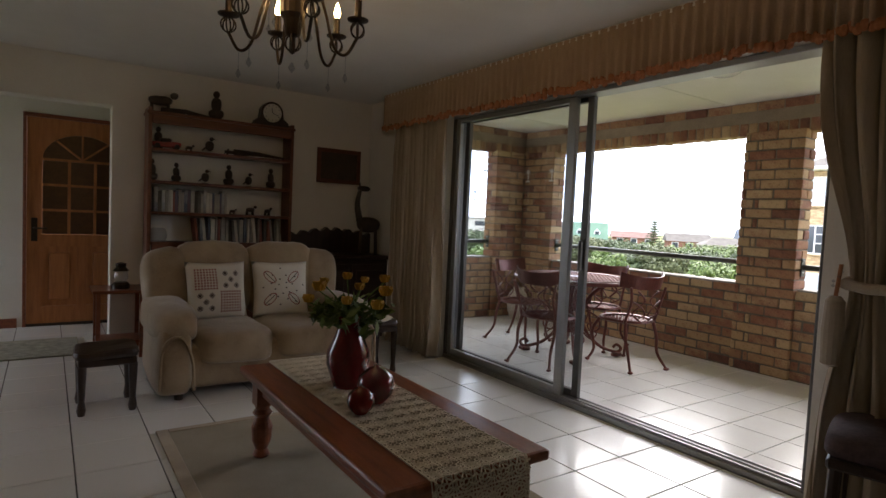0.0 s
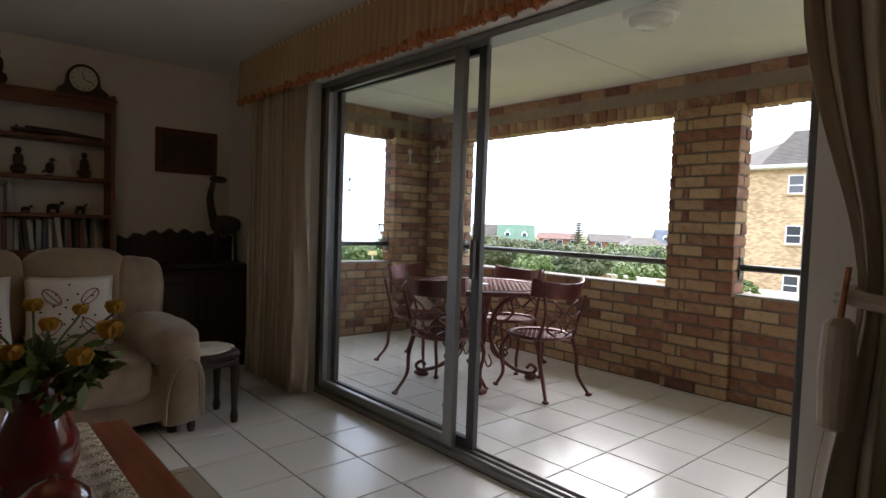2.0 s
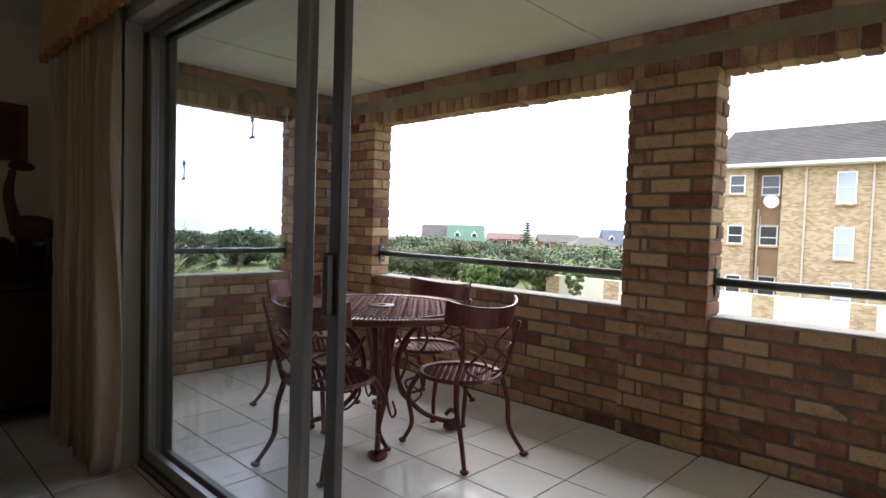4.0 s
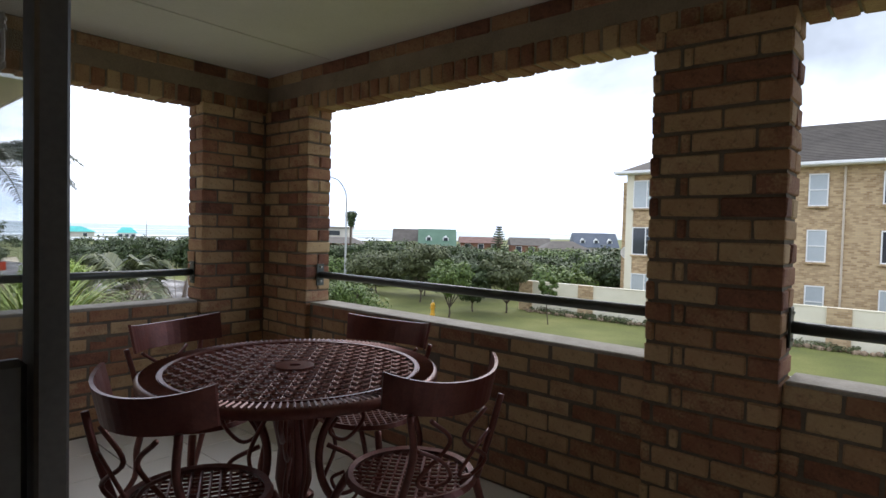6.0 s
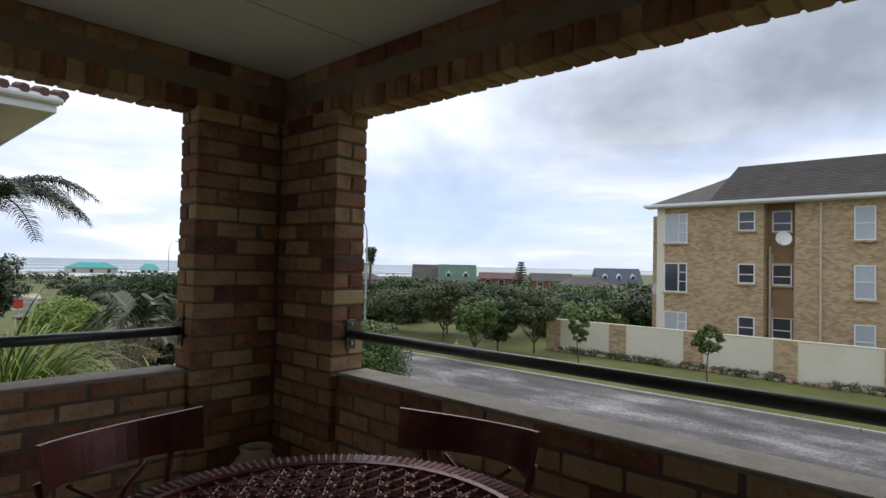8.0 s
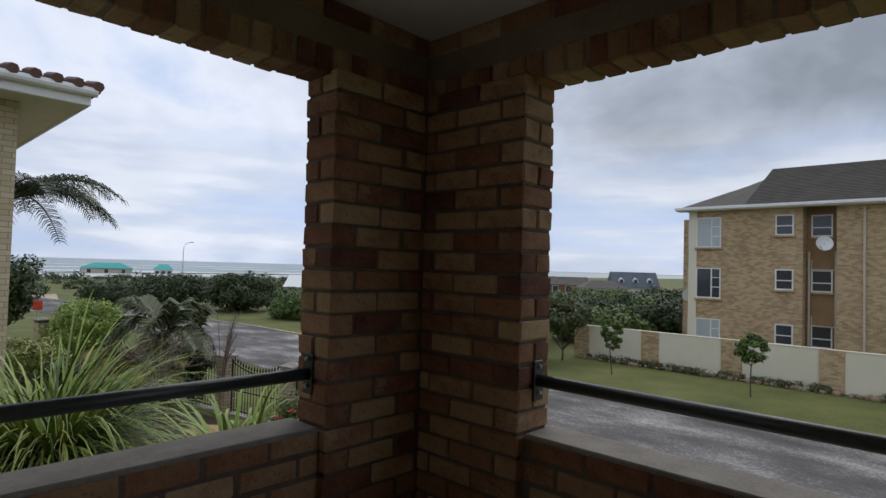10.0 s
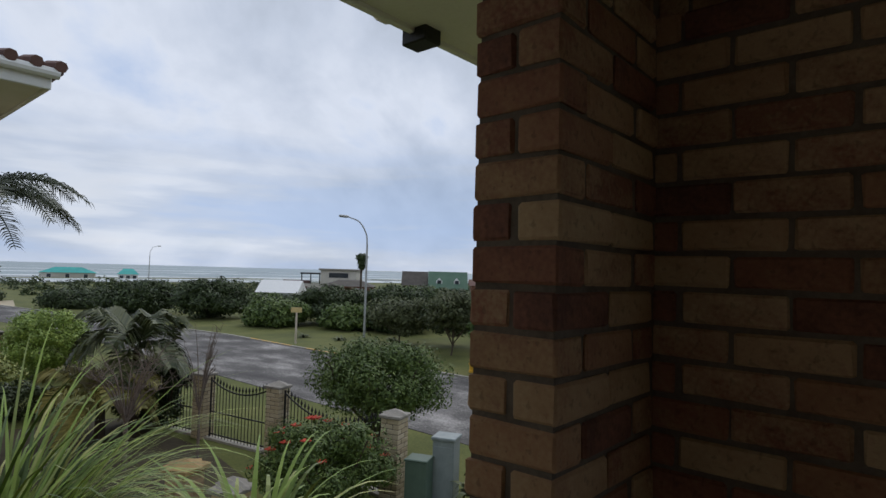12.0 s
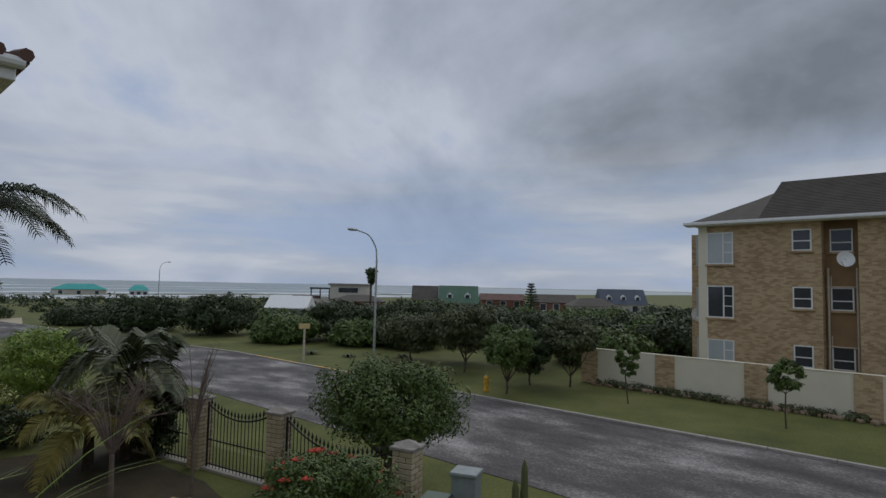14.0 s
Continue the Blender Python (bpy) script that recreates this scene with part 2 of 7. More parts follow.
M["red_glaze"] = material("red_glaze", [(0.10, 0.004, 0.006), (0.18, 0.008, 0.010)], 0.12, 5, bump=0.02, coat=0.6)
M["lace"] = material("lace", [(0.62, 0.55, 0.43), (0.74, 0.68, 0.56)], 0.9, 20, bump=0.3)
M["leaf"] = material("leaf", [(0.030, 0.056, 0.009), (0.075, 0.125, 0.018), (0.14, 0.19, 0.035)], 0.6, 5, bump=0, per_island=0.7)
M["leaf_grey"] = material("leaf_grey", [(0.035, 0.045, 0.016), (0.08, 0.098, 0.034), (0.15, 0.16, 0.065)], 0.65, 5, bump=0, per_island=0.7)
M["leaf_dark"] = material("leaf_dark", [(0.014, 0.026, 0.006), (0.036, 0.060, 0.012), (0.066, 0.095, 0.022)], 0.6, 5, bump=0, per_island=0.7)
M["leaf_bright"] = material("leaf_bright", [(0.10, 0.17, 0.025), (0.23, 0.33, 0.05), (0.40, 0.47, 0.10)], 0.55, 5, bump=0, per_island=0.7)
M["leaf_yellow"] = material("leaf_yellow", [(0.10, 0.15, 0.025), (0.25, 0.29, 0.06), (0.46, 0.45, 0.15)], 0.5, 5, bump=0, per_island=0.7)
M["frond"] = material("frond", [(0.025, 0.038, 0.012), (0.06, 0.08, 0.025), (0.13, 0.14, 0.05)], 0.5, 5, bump=0, per_island=0.6)
M["frond_dark"] = material("frond_dark", [(0.012, 0.02, 0.008), (0.03, 0.045, 0.016), (0.06, 0.075, 0.03)], 0.5, 5, bump=0, per_island=0.6)
M["frond_dry"] = material("frond_dry", [(0.11, 0.11, 0.025), (0.23, 0.21, 0.05), (0.36, 0.31, 0.09)], 0.6, 5, bump=0, per_island=0.6)
M["bark"] = material("bark", [(0.05, 0.035, 0.025), (0.12, 0.09, 0.065)], 0.95, 6, bump=0.6)
M["twig"] = material("twig", [(0.14, 0.11, 0.09), (0.24, 0.19, 0.16)], 0.95, 8, bump=0.3)
M["yellow_petal"] = material("yellow_petal", [(0.50, 0.22, 0.02), (0.68, 0.42, 0.04)], 0.6, 8, bump=0.1)
M["red_petal"] = material("red_petal", [(0.45, 0.03, 0.015), (0.65, 0.08, 0.03)], 0.6, 8, bump=0.1)
M["grass"] = material("grass", [(0.060, 0.070, 0.014), (0.105, 0.118, 0.022), (0.17, 0.165, 0.045)], 0.95, 0.35, bump=0.5, fine_scale=14)
M["road"] = material("road", [(0.030, 0.027, 0.026), (0.062, 0.056, 0.053), (0.10, 0.092, 0.087), (0.25, 0.235, 0.22), (0.42, 0.39, 0.37)], 0.85, 0.7, bump=0.25, fine_scale=30, stretch=(1, 0.45, 1))
M["kerb"] = material("kerb", [(0.30, 0.28, 0.24), (0.44, 0.41, 0.36)], 0.9, 4, bump=0.3)
M["cream_wall"] = material("cream_wall", [(0.68, 0.63, 0.48), (0.78, 0.73, 0.58)], 0.85, 0.8, bump=0.1)
M["block_brick"] = brick_material("block_brick", [(0.25, 0.15, 0.075), (0.45, 0.31, 0.17), (0.58, 0.43, 0.25)], (0.44, 0.36, 0.25))
M["pale_wall"] = brick_material("pale_wall", [(0.46, 0.36, 0.22), (0.54, 0.44, 0.28), (0.62, 0.53, 0.37)], (0.30, 0.25, 0.18))
# back of the recessed bay: mottled brown, darker than block_brick
M["recess_brown"] = material("recess_brown", [(0.24, 0.145, 0.07), (0.34, 0.22, 0.115)], 0.85, 0.9, bump=0.1)
M["roof_tile"] = material("roof_tile", [(0.065, 0.056, 0.048), (0.115, 0.10, 0.085)], 0.85, 1.2, bump=0.3)
M["red_roof"] = material("red_roof", [(0.10, 0.05, 0.04), (0.18, 0.10, 0.08)], 0.85, 1.2, bump=0.3)
M["green_roof"] = material("green_roof", [(0.065, 0.13, 0.085), (0.10, 0.18, 0.12)], 0.7, 0.6, bump=0.1)
M["blue_roof"] = material("blue_roof", [(0.06, 0.075, 0.10), (0.10, 0.12, 0.15)], 0.7, 0.6, bump=0.1)
M["teal_roof"] = material("teal_roof", [(0.02, 0.30, 0.28), (0.04, 0.42, 0.38)], 0.6, 0.6, bump=0.05)
M["house_wall"] = material("house_wall", [(0.50, 0.47, 0.41), (0.62, 0.58, 0.51)], 0.9, 0.8, bump=0.1)
M["house_brick"] = material("house_brick", [(0.17, 0.075, 0.05), (0.27, 0.13, 0.085)], 0.9, 0.8, bump=0.2)
M["white_paint"] = material("white_paint", [(0.72, 0.72, 0.70), (0.82, 0.82, 0.80)], 0.5, 3, bump=0.02)
M["window_dark"] = material("window_dark", [(0.03, 0.035, 0.042), (0.06, 0.068, 0.08)], 0.06, 0.8, bump=0)
M["window_blind"] = material("window_blind", [(0.38, 0.42, 0.44), (0.50, 0.54, 0.55)], 0.15, 0.8, bump=0)
M["pipe_paint"] = material("pipe_paint", [(0.52, 0.44, 0.34), (0.62, 0.54, 0.43)], 0.6, 4, bump=0.02)
M["steel"] = material("steel", [(0.36, 0.37, 0.36), (0.48, 0.48, 0.47)], 0.5, 4, metal=0.2, bump=0.03)
M["black_iron"] = material("black_iron", [(0.012, 0.012, 0.012), (0.03, 0.028, 0.026)], 0.5, 12, metal=0.4, bump=0.1)
M["cast_metal"] = material("cast_metal", [(0.085, 0.022, 0.018), (0.16, 0.045, 0.034)], 0.34, 14, metal=0.35, bump=0.15)
M["bronze"] = material("bronze", [(0.022, 0.014, 0.009), (0.05, 0.032, 0.02)], 0.4, 12, metal=0.5, bump=0.1)
M["yellow_paint"] = material("yellow_paint", [(0.62, 0.32, 0.02), (0.75, 0.42, 0.04)], 0.5, 4, bump=0.05)
M["sign_face"] = material("sign_face", [(0.55, 0.42, 0.16), (0.66, 0.52, 0.24)], 0.6, 4, bump=0.02)
M["grey_box"] = material("grey_box", [(0.20, 0.235, 0.235), (0.29, 0.325, 0.32)], 0.5, 4, bump=0.04)
M["green_box"] = material("green_box", [(0.07, 0.115, 0.085), (0.11, 0.16, 0.12)], 0.5, 4, bump=0.04)
M["sea"] = material("sea", [(0.10, 0.165, 0.18), (0.16, 0.23, 0.24)], 0.35, 0.02, bump=0.6, fine_scale=0.6)
M["foam"] = material("foam", [(0.60, 0.64, 0.65), (0.80, 0.83, 0.84)], 0.9, 0.1, bump=0.2)
M["sand"] = material("sand", [(0.38, 0.32, 0.22), (0.48, 0.41, 0.29)], 0.95, 0.2, bump=0.2)
M["stone"] = material("stone", [(0.20, 0.14, 0.09), (0.36, 0.27, 0.18)], 0.9, 5, bump=0.4)
M["lichen_cap"] = material("lichen_cap", [(0.24, 0.15, 0.07), (0.44, 0.30, 0.12)], 0.9, 7, bump=0.3)
# brown earth, with the shrubs' shade mixed into the colour
M["soil"] = material("soil", [(0.030, 0.022, 0.012), (0.055, 0.042, 0.020), (0.070, 0.068, 0.022)], 0.95, 1.3, bump=0.6, fine_scale=22)
M["clay"] = material("clay", [(0.42, 0.36, 0.29), (0.52, 0.46, 0.38)], 0.8, 8, bump=0.1)
M["rug"] = material("rug", [(0.26, 0.22, 0.16), (0.35, 0.30, 0.23)], 0.95, 3, bump=0.4, fine_scale=180)
M["hall_rug"] = material("hall_rug", [(0.20, 0.19, 0.15), (0.46, 0.43, 0.34)], 0.95, 16, bump=0.5, fine_scale=120)
M["carving"] = material("carving", [(0.022, 0.014, 0.010), (0.075, 0.045, 0.028)], 0.5, 9, bump=0.2)
M["red_tin"] = material("red_tin", [(0.28, 0.03, 0.02), (0.38, 0.06, 0.04)], 0.4, 8, bump=0.05)
M["paper"] = material("paper", [(0.06, 0.055, 0.05), (0.34, 0.31, 0.27), (0.66, 0.62, 0.55), (0.09, 0.12, 0.18), (0.30, 0.10, 0.07)], 0.7, 3, bump=0.05, per_object=0.95)
M["clock_face"] = material("clock_face", [(0.62, 0.58, 0.48), (0.72, 0.68, 0.58)], 0.5, 5, bump=0)
M["thread_red"] = material("thread_red", [(0.26, 0.05, 0.04), (0.34, 0.08, 0.06)], 0.9, 30, bump=0.2)
M["thread_dark"] = material("thread_dark", [(0.05, 0.035, 0.03), (0.10, 0.06, 0.05)], 0.9, 30, bump=0.2)
M["painting"] = material("painting", [(0.035, 0.022, 0.014), (0.09, 0.055, 0.035)], 0.5, 7, bump=0.1)
M["dark_fabric"] = material("dark_fabric", [(0.045, 0.028, 0.030), (0.10, 0.065, 0.065)], 0.9, 22, bump=0.3)
M["opal"] = material("opal", [(0.60, 0.58, 0.53), (0.70, 0.68, 0.63)], 0.25, 3, bump=0)
M["crystal"] = glass_material("crystal", (0.85, 0.86, 0.88), 0.05)
glow = bpy.data.materials.new("bulb")
glow.use_nodes = True
glow.node_tree.nodes["Principled BSDF"].inputs["Emission Color"].default_value = (1.0, 0.66, 0.28, 1)
glow.node_tree.nodes["Principled BSDF"].inputs["Emission Strength"].default_value = 6.0
M["bulb"] = glow


# ---- mesh helpers ----
def link_mesh(name, bm, mat, smooth=False):
    me = bpy.data.meshes.new(name)
    bm.to_mesh(me)
    bm.free()
    me.materials.append(M[mat] if isinstance(mat, str) else mat)
    if smooth:
        me.polygons.foreach_set("use_smooth", [True] * len(me.polygons))
    return me


def part(name, bm, mat, parent=None, label="", smooth=False):
    ob = new(name, link_mesh(name, bm, mat, smooth))
    if parent is not None:
        ob.parent = parent
    return tagged(ob, label) if label else ob


def thing(name, label, category, x=0.0, y=0.0, z=0.0, turn=0.0, group=""):
    ob = new(name)
    ob.empty_display_size = 0.1
    ob.matrix_basis = pose(x, y, z, 0, 0, turn)
    return tagged(ob, label, category, group)


def box(bm, x0, x1, y0, y1, z0, z1, bevel=0.0, seg=1):
    r = bmesh.ops.create_cube(bm, size=1, matrix=Matrix.LocRotScale(((x0 + x1) / 2, (y0 + y1) / 2, (z0 + z1) / 2), None, (x1 - x0, y1 - y0, z1 - z0)))
    if bevel:
        edges = list({e for v in r["verts"] for e in v.link_edges})
        bmesh.ops.bevel(bm, geom=edges, offset=bevel, segments=seg, affect="EDGES", profile=0.5)
    return bm


def boxed(*dims, bevel=0.0, seg=1):
    return box(bmesh.new(), *dims, bevel=bevel, seg=seg)


def lathe(bm, profile, seg=20, at=(0, 0, 0)):
    rings = []
    for r, z in profile:
        if r < 1e-4:
            rings.append([bm.verts.new((at[0], at[1], at[2] + z))])
        else:
            rings.append([bm.verts.new((at[0] + r * math.cos(2 * math.pi * i / seg), at[1] + r * math.sin(2 * math.pi * i / seg), at[2] + z)) for i in range(seg)])
    for a, b in zip(rings, rings[1:]):
        for i in range(seg):
            j = (i + 1) % seg
            if len(a) == 1 and len(b) > 1:
                bm.faces.new((a[0], b[i], b[j]))
            elif len(b) == 1 and len(a) > 1:
                bm.faces.new((a[i], a[j], b[0]))
            elif len(a) > 1:
                bm.faces.new((a[i], a[j], b[j], b[i]))
    return bm


def tube(bm, pts, radius, seg=8, taper=1.0, caps=True):
    """A round bar along points; taper is the end's share of the first radius."""
    pts = [Vector(p) for p in pts]
    rings, n, side = [], len(pts), None
    for i, p in enumerate(pts):
        way = (pts[min(i + 1, n - 1)] - pts[max(i - 1, 0)]).normalized()
        if side is None:
            side = way.cross((0, 0, 1) if abs(way.z) < 0.9 else (1, 0, 0)).normalized()
        side = (side - way * side.dot(way)).normalized()
        up = way.cross(side)
        r = radius * (1 + (taper - 1) * i / max(1, n - 1))
        rings.append([bm.verts.new(p + r * (math.cos(2 * math.pi * k / seg) * side + math.sin(2 * math.pi * k / seg) * up)) for k in range(seg)])
    for a, b in zip(rings, rings[1:]):
        for k in range(seg):
            bm.faces.new((a[k], a[(k + 1) % seg], b[(k + 1) % seg], b[k]))
    if caps:
        bm.faces.new(rings[0][::-1])
        bm.faces.new(rings[-1])
    return bm


def curve_pts(ctrl, n=14):
    """A smooth line through control points."""
    c = [Vector(p) for p in ctrl]
    c = [2 * c[0] - c[1], *c, 2 * c[-1] - c[-2]]
    out = []
    for i in range(1, len(c) - 2):
        a, b, d, e = c[i - 1:i + 3]
        for k in range(n):
            t = k / n
            out.append(0.5 * (2 * b + (d - a) * t + (2 * a - 5 * b + 4 * d - e) * t * t + (3 * b - a - 3 * d + e) * t ** 3))
    return [*out, c[-2]]


def puff(bm, centre, half, power=0.45, nu=24, nv=14, m=None):
    """A soft, padded block."""
    def s(v, p):
        return math.copysign(abs(v) ** p, v)
    rows = []
    for j in range(nv + 1):
        v = -math.pi / 2 + math.pi * j / nv
        rows.append([])
        for i in range(nu):
            u = 2 * math.pi * i / nu
            co = Vector((half[0] * s(math.cos(v), power) * s(math.cos(u), power), half[1] * s(math.cos(v), power) * s(math.sin(u), power), half[2] * s(math.sin(v), power)))
            co += 0.012 * noise.noise_vector(co * 6 + Vector(centre))
            if m is not None:
                co = m @ co
            rows[-1].append(bm.verts.new(co + Vector(centre)))
    for a, b in zip(rows, rows[1:]):
        for i in range(nu):
            bm.faces.new((a[i], a[(i + 1) % nu], b[(i + 1) % nu], b[i]))
    bmesh.ops.remove_doubles(bm, verts=rows[0] + rows[-1], dist=0.002)
    return bm


def prism(bm, outline, y0, y1, axis="y"):
    """A flat outline given thickness along an axis."""
    def at(p, d):
        return (p[0], d, p[1]) if axis == "y" else (d, p[0], p[1]) if axis == "x" else (p[0], p[1], d)
    a, b = [bm.verts.new(at(p, y0)) for p in outline], [bm.verts.new(at(p, y1)) for p in outline]
    bm.faces.new(a)
    bm.faces.new(b[::-1])
    for i in range(len(a)):
        j = (i + 1) % len(a)
        bm.faces.new((a[j], a[i], b[i], b[j]))
    bmesh.ops.recalc_face_normals(bm, faces=bm.faces)
    return bm


def structure(name, bm, mat, label, category):
    return tagged(part(name, bm, mat), label, category, kind="structure")

# ---- the flat: walls, floors, ceilings ----
ROOM_Z, BAL_Z, HEAD, PAR = 2.39, 2.383, 2.09, 0.77
DX = 3.69          # inner face of the sliding-door wall
FX, OX = 5.87, 6.07    # balcony piers, inner and outer face
PX = 5.905         # parapet's inner face
FY, OY = 5.585, 5.785  # end wall
PY = 5.62
BACK = 5.53        # bookcase wall

floor_bed = structure("floor", boxed(-2.2, 6.0, -2.6, 6.9, -0.25, -0.008), "grout", "grey cement bed under pale floor tiles", "floor")
structure("wall_back", boxed(1.19, 3.58, BACK, BACK + 0.2, 0, ROOM_Z), "plaster", "cream painted wall behind the bookcase", "wall")
structure("wall_header", boxed(-2.2, 1.19, BACK, BACK + 0.2, 2.03, ROOM_Z), "plaster", "cream painted wall above the hall opening", "wall")
structure("wall_south", boxed(-2.2, 3.58, -2.8, -2.6, 0, ROOM_Z), "plaster", "cream painted living room end wall", "wall")
structure("wall_west", boxed(-2.4, -2.2, -2.8, 5.62, 0, ROOM_Z), "plaster", "cream painted living room wall", "wall")
structure("wall_west_sill", boxed(-2.4, -2.2, 5.62, 6.9, 0, 0.5), "plaster", "cream painted wall under the hall window", "wall")
structure("wall_west_head", boxed(-2.4, -2.2, 5.62, 6.9, 2.2, ROOM_Z), "plaster", "cream painted wall above the hall window", "wall")
structure("window_2", boxed(-2.32, -2.28, 5.62, 6.9, 0.5, 0.56), "aluminium", "aluminium hall window frame", "window")
structure("wall_hall", boxed(-2.2, 0.56, 6.70, 6.90, 0, ROOM_Z), "plaster", "cream painted hall wall beside the front door", "wall")
structure("wall_hall_side", boxed(1.50, 3.58, 6.70, 6.90, 0, ROOM_Z), "plaster", "cream painted hall wall", "wall")
structure("wall_hall_top", boxed(0.56, 1.50, 6.70, 6.90, 2.04, ROOM_Z), "plaster", "cream painted wall above the front door", "wall")
structure("wall_door_north", boxed(DX - 0.11, DX + 0.10, 4.12, 6.90, 0, ROOM_Z), "plaster", "cream painted wall beside the sliding door", "wall")
structure("wall_door_south", boxed(DX - 0.11, DX + 0.10, -2.8, 1.125, 0, ROOM_Z), "plaster", "cream painted wall beside the sliding door", "wall")
structure("wall_door_top", boxed(DX - 0.11, DX + 0.10, 1.125, 4.12, 2.122, ROOM_Z), "plaster", "cream painted wall above the sliding door", "wall")
structure("ceiling", boxed(-2.4, 3.78, -2.8, 6.9, ROOM_Z, ROOM_Z + 0.2), "ceiling", "cream painted living room ceiling", "ceiling")
bm = boxed(3.79, OX - 0.04, -1.2, OY - 0.04, BAL_Z, BAL_Z + 0.3)
bal_ceiling = structure("ceiling_balcony", bm, "soffit", "white painted balcony ceiling with jointing strips", "ceiling")
for yy in (0.9, 2.95, 4.9):
    part("joint_strip", boxed(3.80, PX, yy - 0.02, yy + 0.02, BAL_Z - 0.006, BAL_Z - 0.001), "soffit", bal_ceiling)
structure("baseboard", boxed(1.19, 3.58, BACK - 0.015, BACK - 0.002, 0, 0.08, bevel=0.003), "red_wood", "brown wooden skirting along the wall", "skirting")
structure("trim", boxed(-2.2, 0.52, 6.68, 6.698, 0, 0.09, bevel=0.003), "red_wood", "brown wooden skirting in the hall", "skirting")

# house roof edge outside
EX, EY = 6.78, 6.68    # eave corner
bm = boxed(4.0, EX, OY + 0.02, EY, 2.46, 2.50)
box(bm, OX + 0.02, EX, -3, OY + 0.02, 2.46, 2.50)
structure("eave_soffit", bm, "soffit", "white boarded eave over the balcony's outer edge", "eave")
bm = boxed(4.0, EX + 0.03, EY, EY + 0.03, 2.44, 2.62, bevel=0.004)
box(bm, EX, EX + 0.03, -3, EY, 2.44, 2.62, bevel=0.004)
structure("fascia", bm, "white_paint", "white fascia board along the eave", "fascia")
bm = bmesh.new()
tube(bm, [(4.0, EY + 0.09, 2.545), (EX + 0.06, EY + 0.09, 2.545)], 0.058, 12)
gutter = tagged(part("gutter", bm, "cream_wall", smooth=False), "cream metal gutter along the eave with a dark outlet", "gutter")
part("outlet", boxed(6.12, 6.22, EY - 0.06, EY + 0.075, 2.40, 2.52, bevel=0.006), "black_iron", gutter, "black outlet box")
part("joint", tube(bmesh.new(), [(6.02, EY + 0.09, 2.545), (6.07, EY + 0.09, 2.545)], 0.066, 12), "cream_wall", gutter)
bm = bmesh.new()
prism(bm, [(OY - 0.1, 2.68), (EY + 0.06, 2.62), (EY + 0.06, 2.66), (2.4, 4.6), (2.4, 4.5)], -3, EX + 0.05, axis="x")
structure("roof", bm, "roof_tile", "brown tiled roof above the flat", "roof")
structure("wall_below", boxed(-2.2, OX, -2.6, OY, -3.0, -0.25), "block_brick", "buff brick storey under the balcony", "wall")

# ---- floor tiles: the nearest as pieces, the rest joined ----
TILE = {}


def tile_mesh(w, d):
    key = (round(w, 3), round(d, 3))
    if key not in TILE:
        TILE[key] = link_mesh("tile", boxed(-w / 2, w / 2, -d / 2, d / 2, -0.008, 0, bevel=0.0025), "tile")
    return TILE[key]


def tiles(parent, x0, x1, y0, y1, ox, oy, px, py, pieces, gap=0.006):
    rest, count = bmesh.new(), 0
    for i in range(math.floor((x0 - ox) / px), math.ceil((x1 - ox) / px)):
        for j in range(math.floor((y0 - oy) / py), math.ceil((y1 - oy) / py)):
            a0, a1 = max(x0, ox + i * px + gap / 2), min(x1, ox + (i + 1) * px - gap / 2)
            b0, b1 = max(y0, oy + j * py + gap / 2), min(y1, oy + (j + 1) * py - gap / 2)
            if a1 - a0 < 0.02 or b1 - b0 < 0.02:
                continue
            if pieces(a0, a1, b0, b1):
                ob = new("tile", tile_mesh(a1 - a0, b1 - b0))
                ob.parent = parent
                ob.location = ((a0 + a1) / 2, (b0 + b1) / 2, random.uniform(-0.0004, 0.0004))
            else:
                box(rest, a0, a1, b0, b1, -0.008, 0, bevel=0)
                count += 1
    if count:
        tagged(part("tiling", rest, "tile_rest", parent), "pale glazed ceramic tiles out of the way", kind="stuff")
    else:
        rest.free()


# ---- brickwork ----
BRICK = {}


def brick_mesh(dx, dy, dz, variant, mat="brick"):
    key = (round(dx, 3), round(dy, 3), round(dz, 3), variant, mat)
    if key not in BRICK:
        bm = boxed(-dx / 2, dx / 2, -dy / 2, dy / 2, -dz / 2, dz / 2, bevel=0.006)
        rnd = random.Random(hash(key[:3]) % 1000 + variant)
        for v in bm.verts:
            v.co += Vector([rnd.uniform(-0.0022, 0.0022) for _ in range(3)])
        BRICK[key] = link_mesh("brick", bm, mat)
    return BRICK[key]


def brick(parent, x0, x1, y0, y1, z0, z1, mat="brick"):
    if min(x1 - x0, y1 - y0, z1 - z0) < 0.02:
        return
    ob = new("brick", brick_mesh(x1 - x0, y1 - y0, z1 - z0, random.randrange(4), mat))
    ob.parent = parent
    ob.location = ((x0 + x1) / 2 + random.uniform(-0.003, 0.003), (y0 + y1) / 2 + random.uniform(-0.003, 0.003), (z0 + z1) / 2 + random.uniform(-0.0015, 0.0015))


COURSE, LONG, HALF, BH, J = 0.0845, 0.232, 0.116, 0.073, 0.011


def spans(a, b, shift):
    """Brick lengths from a to b in one course, with a joint between."""
    p = a - shift
    while p < b - 0.01:
        s, e = max(a, p), min(b, p + LONG - J)
        if e - s > 0.03:
            yield s, e
        p += LONG


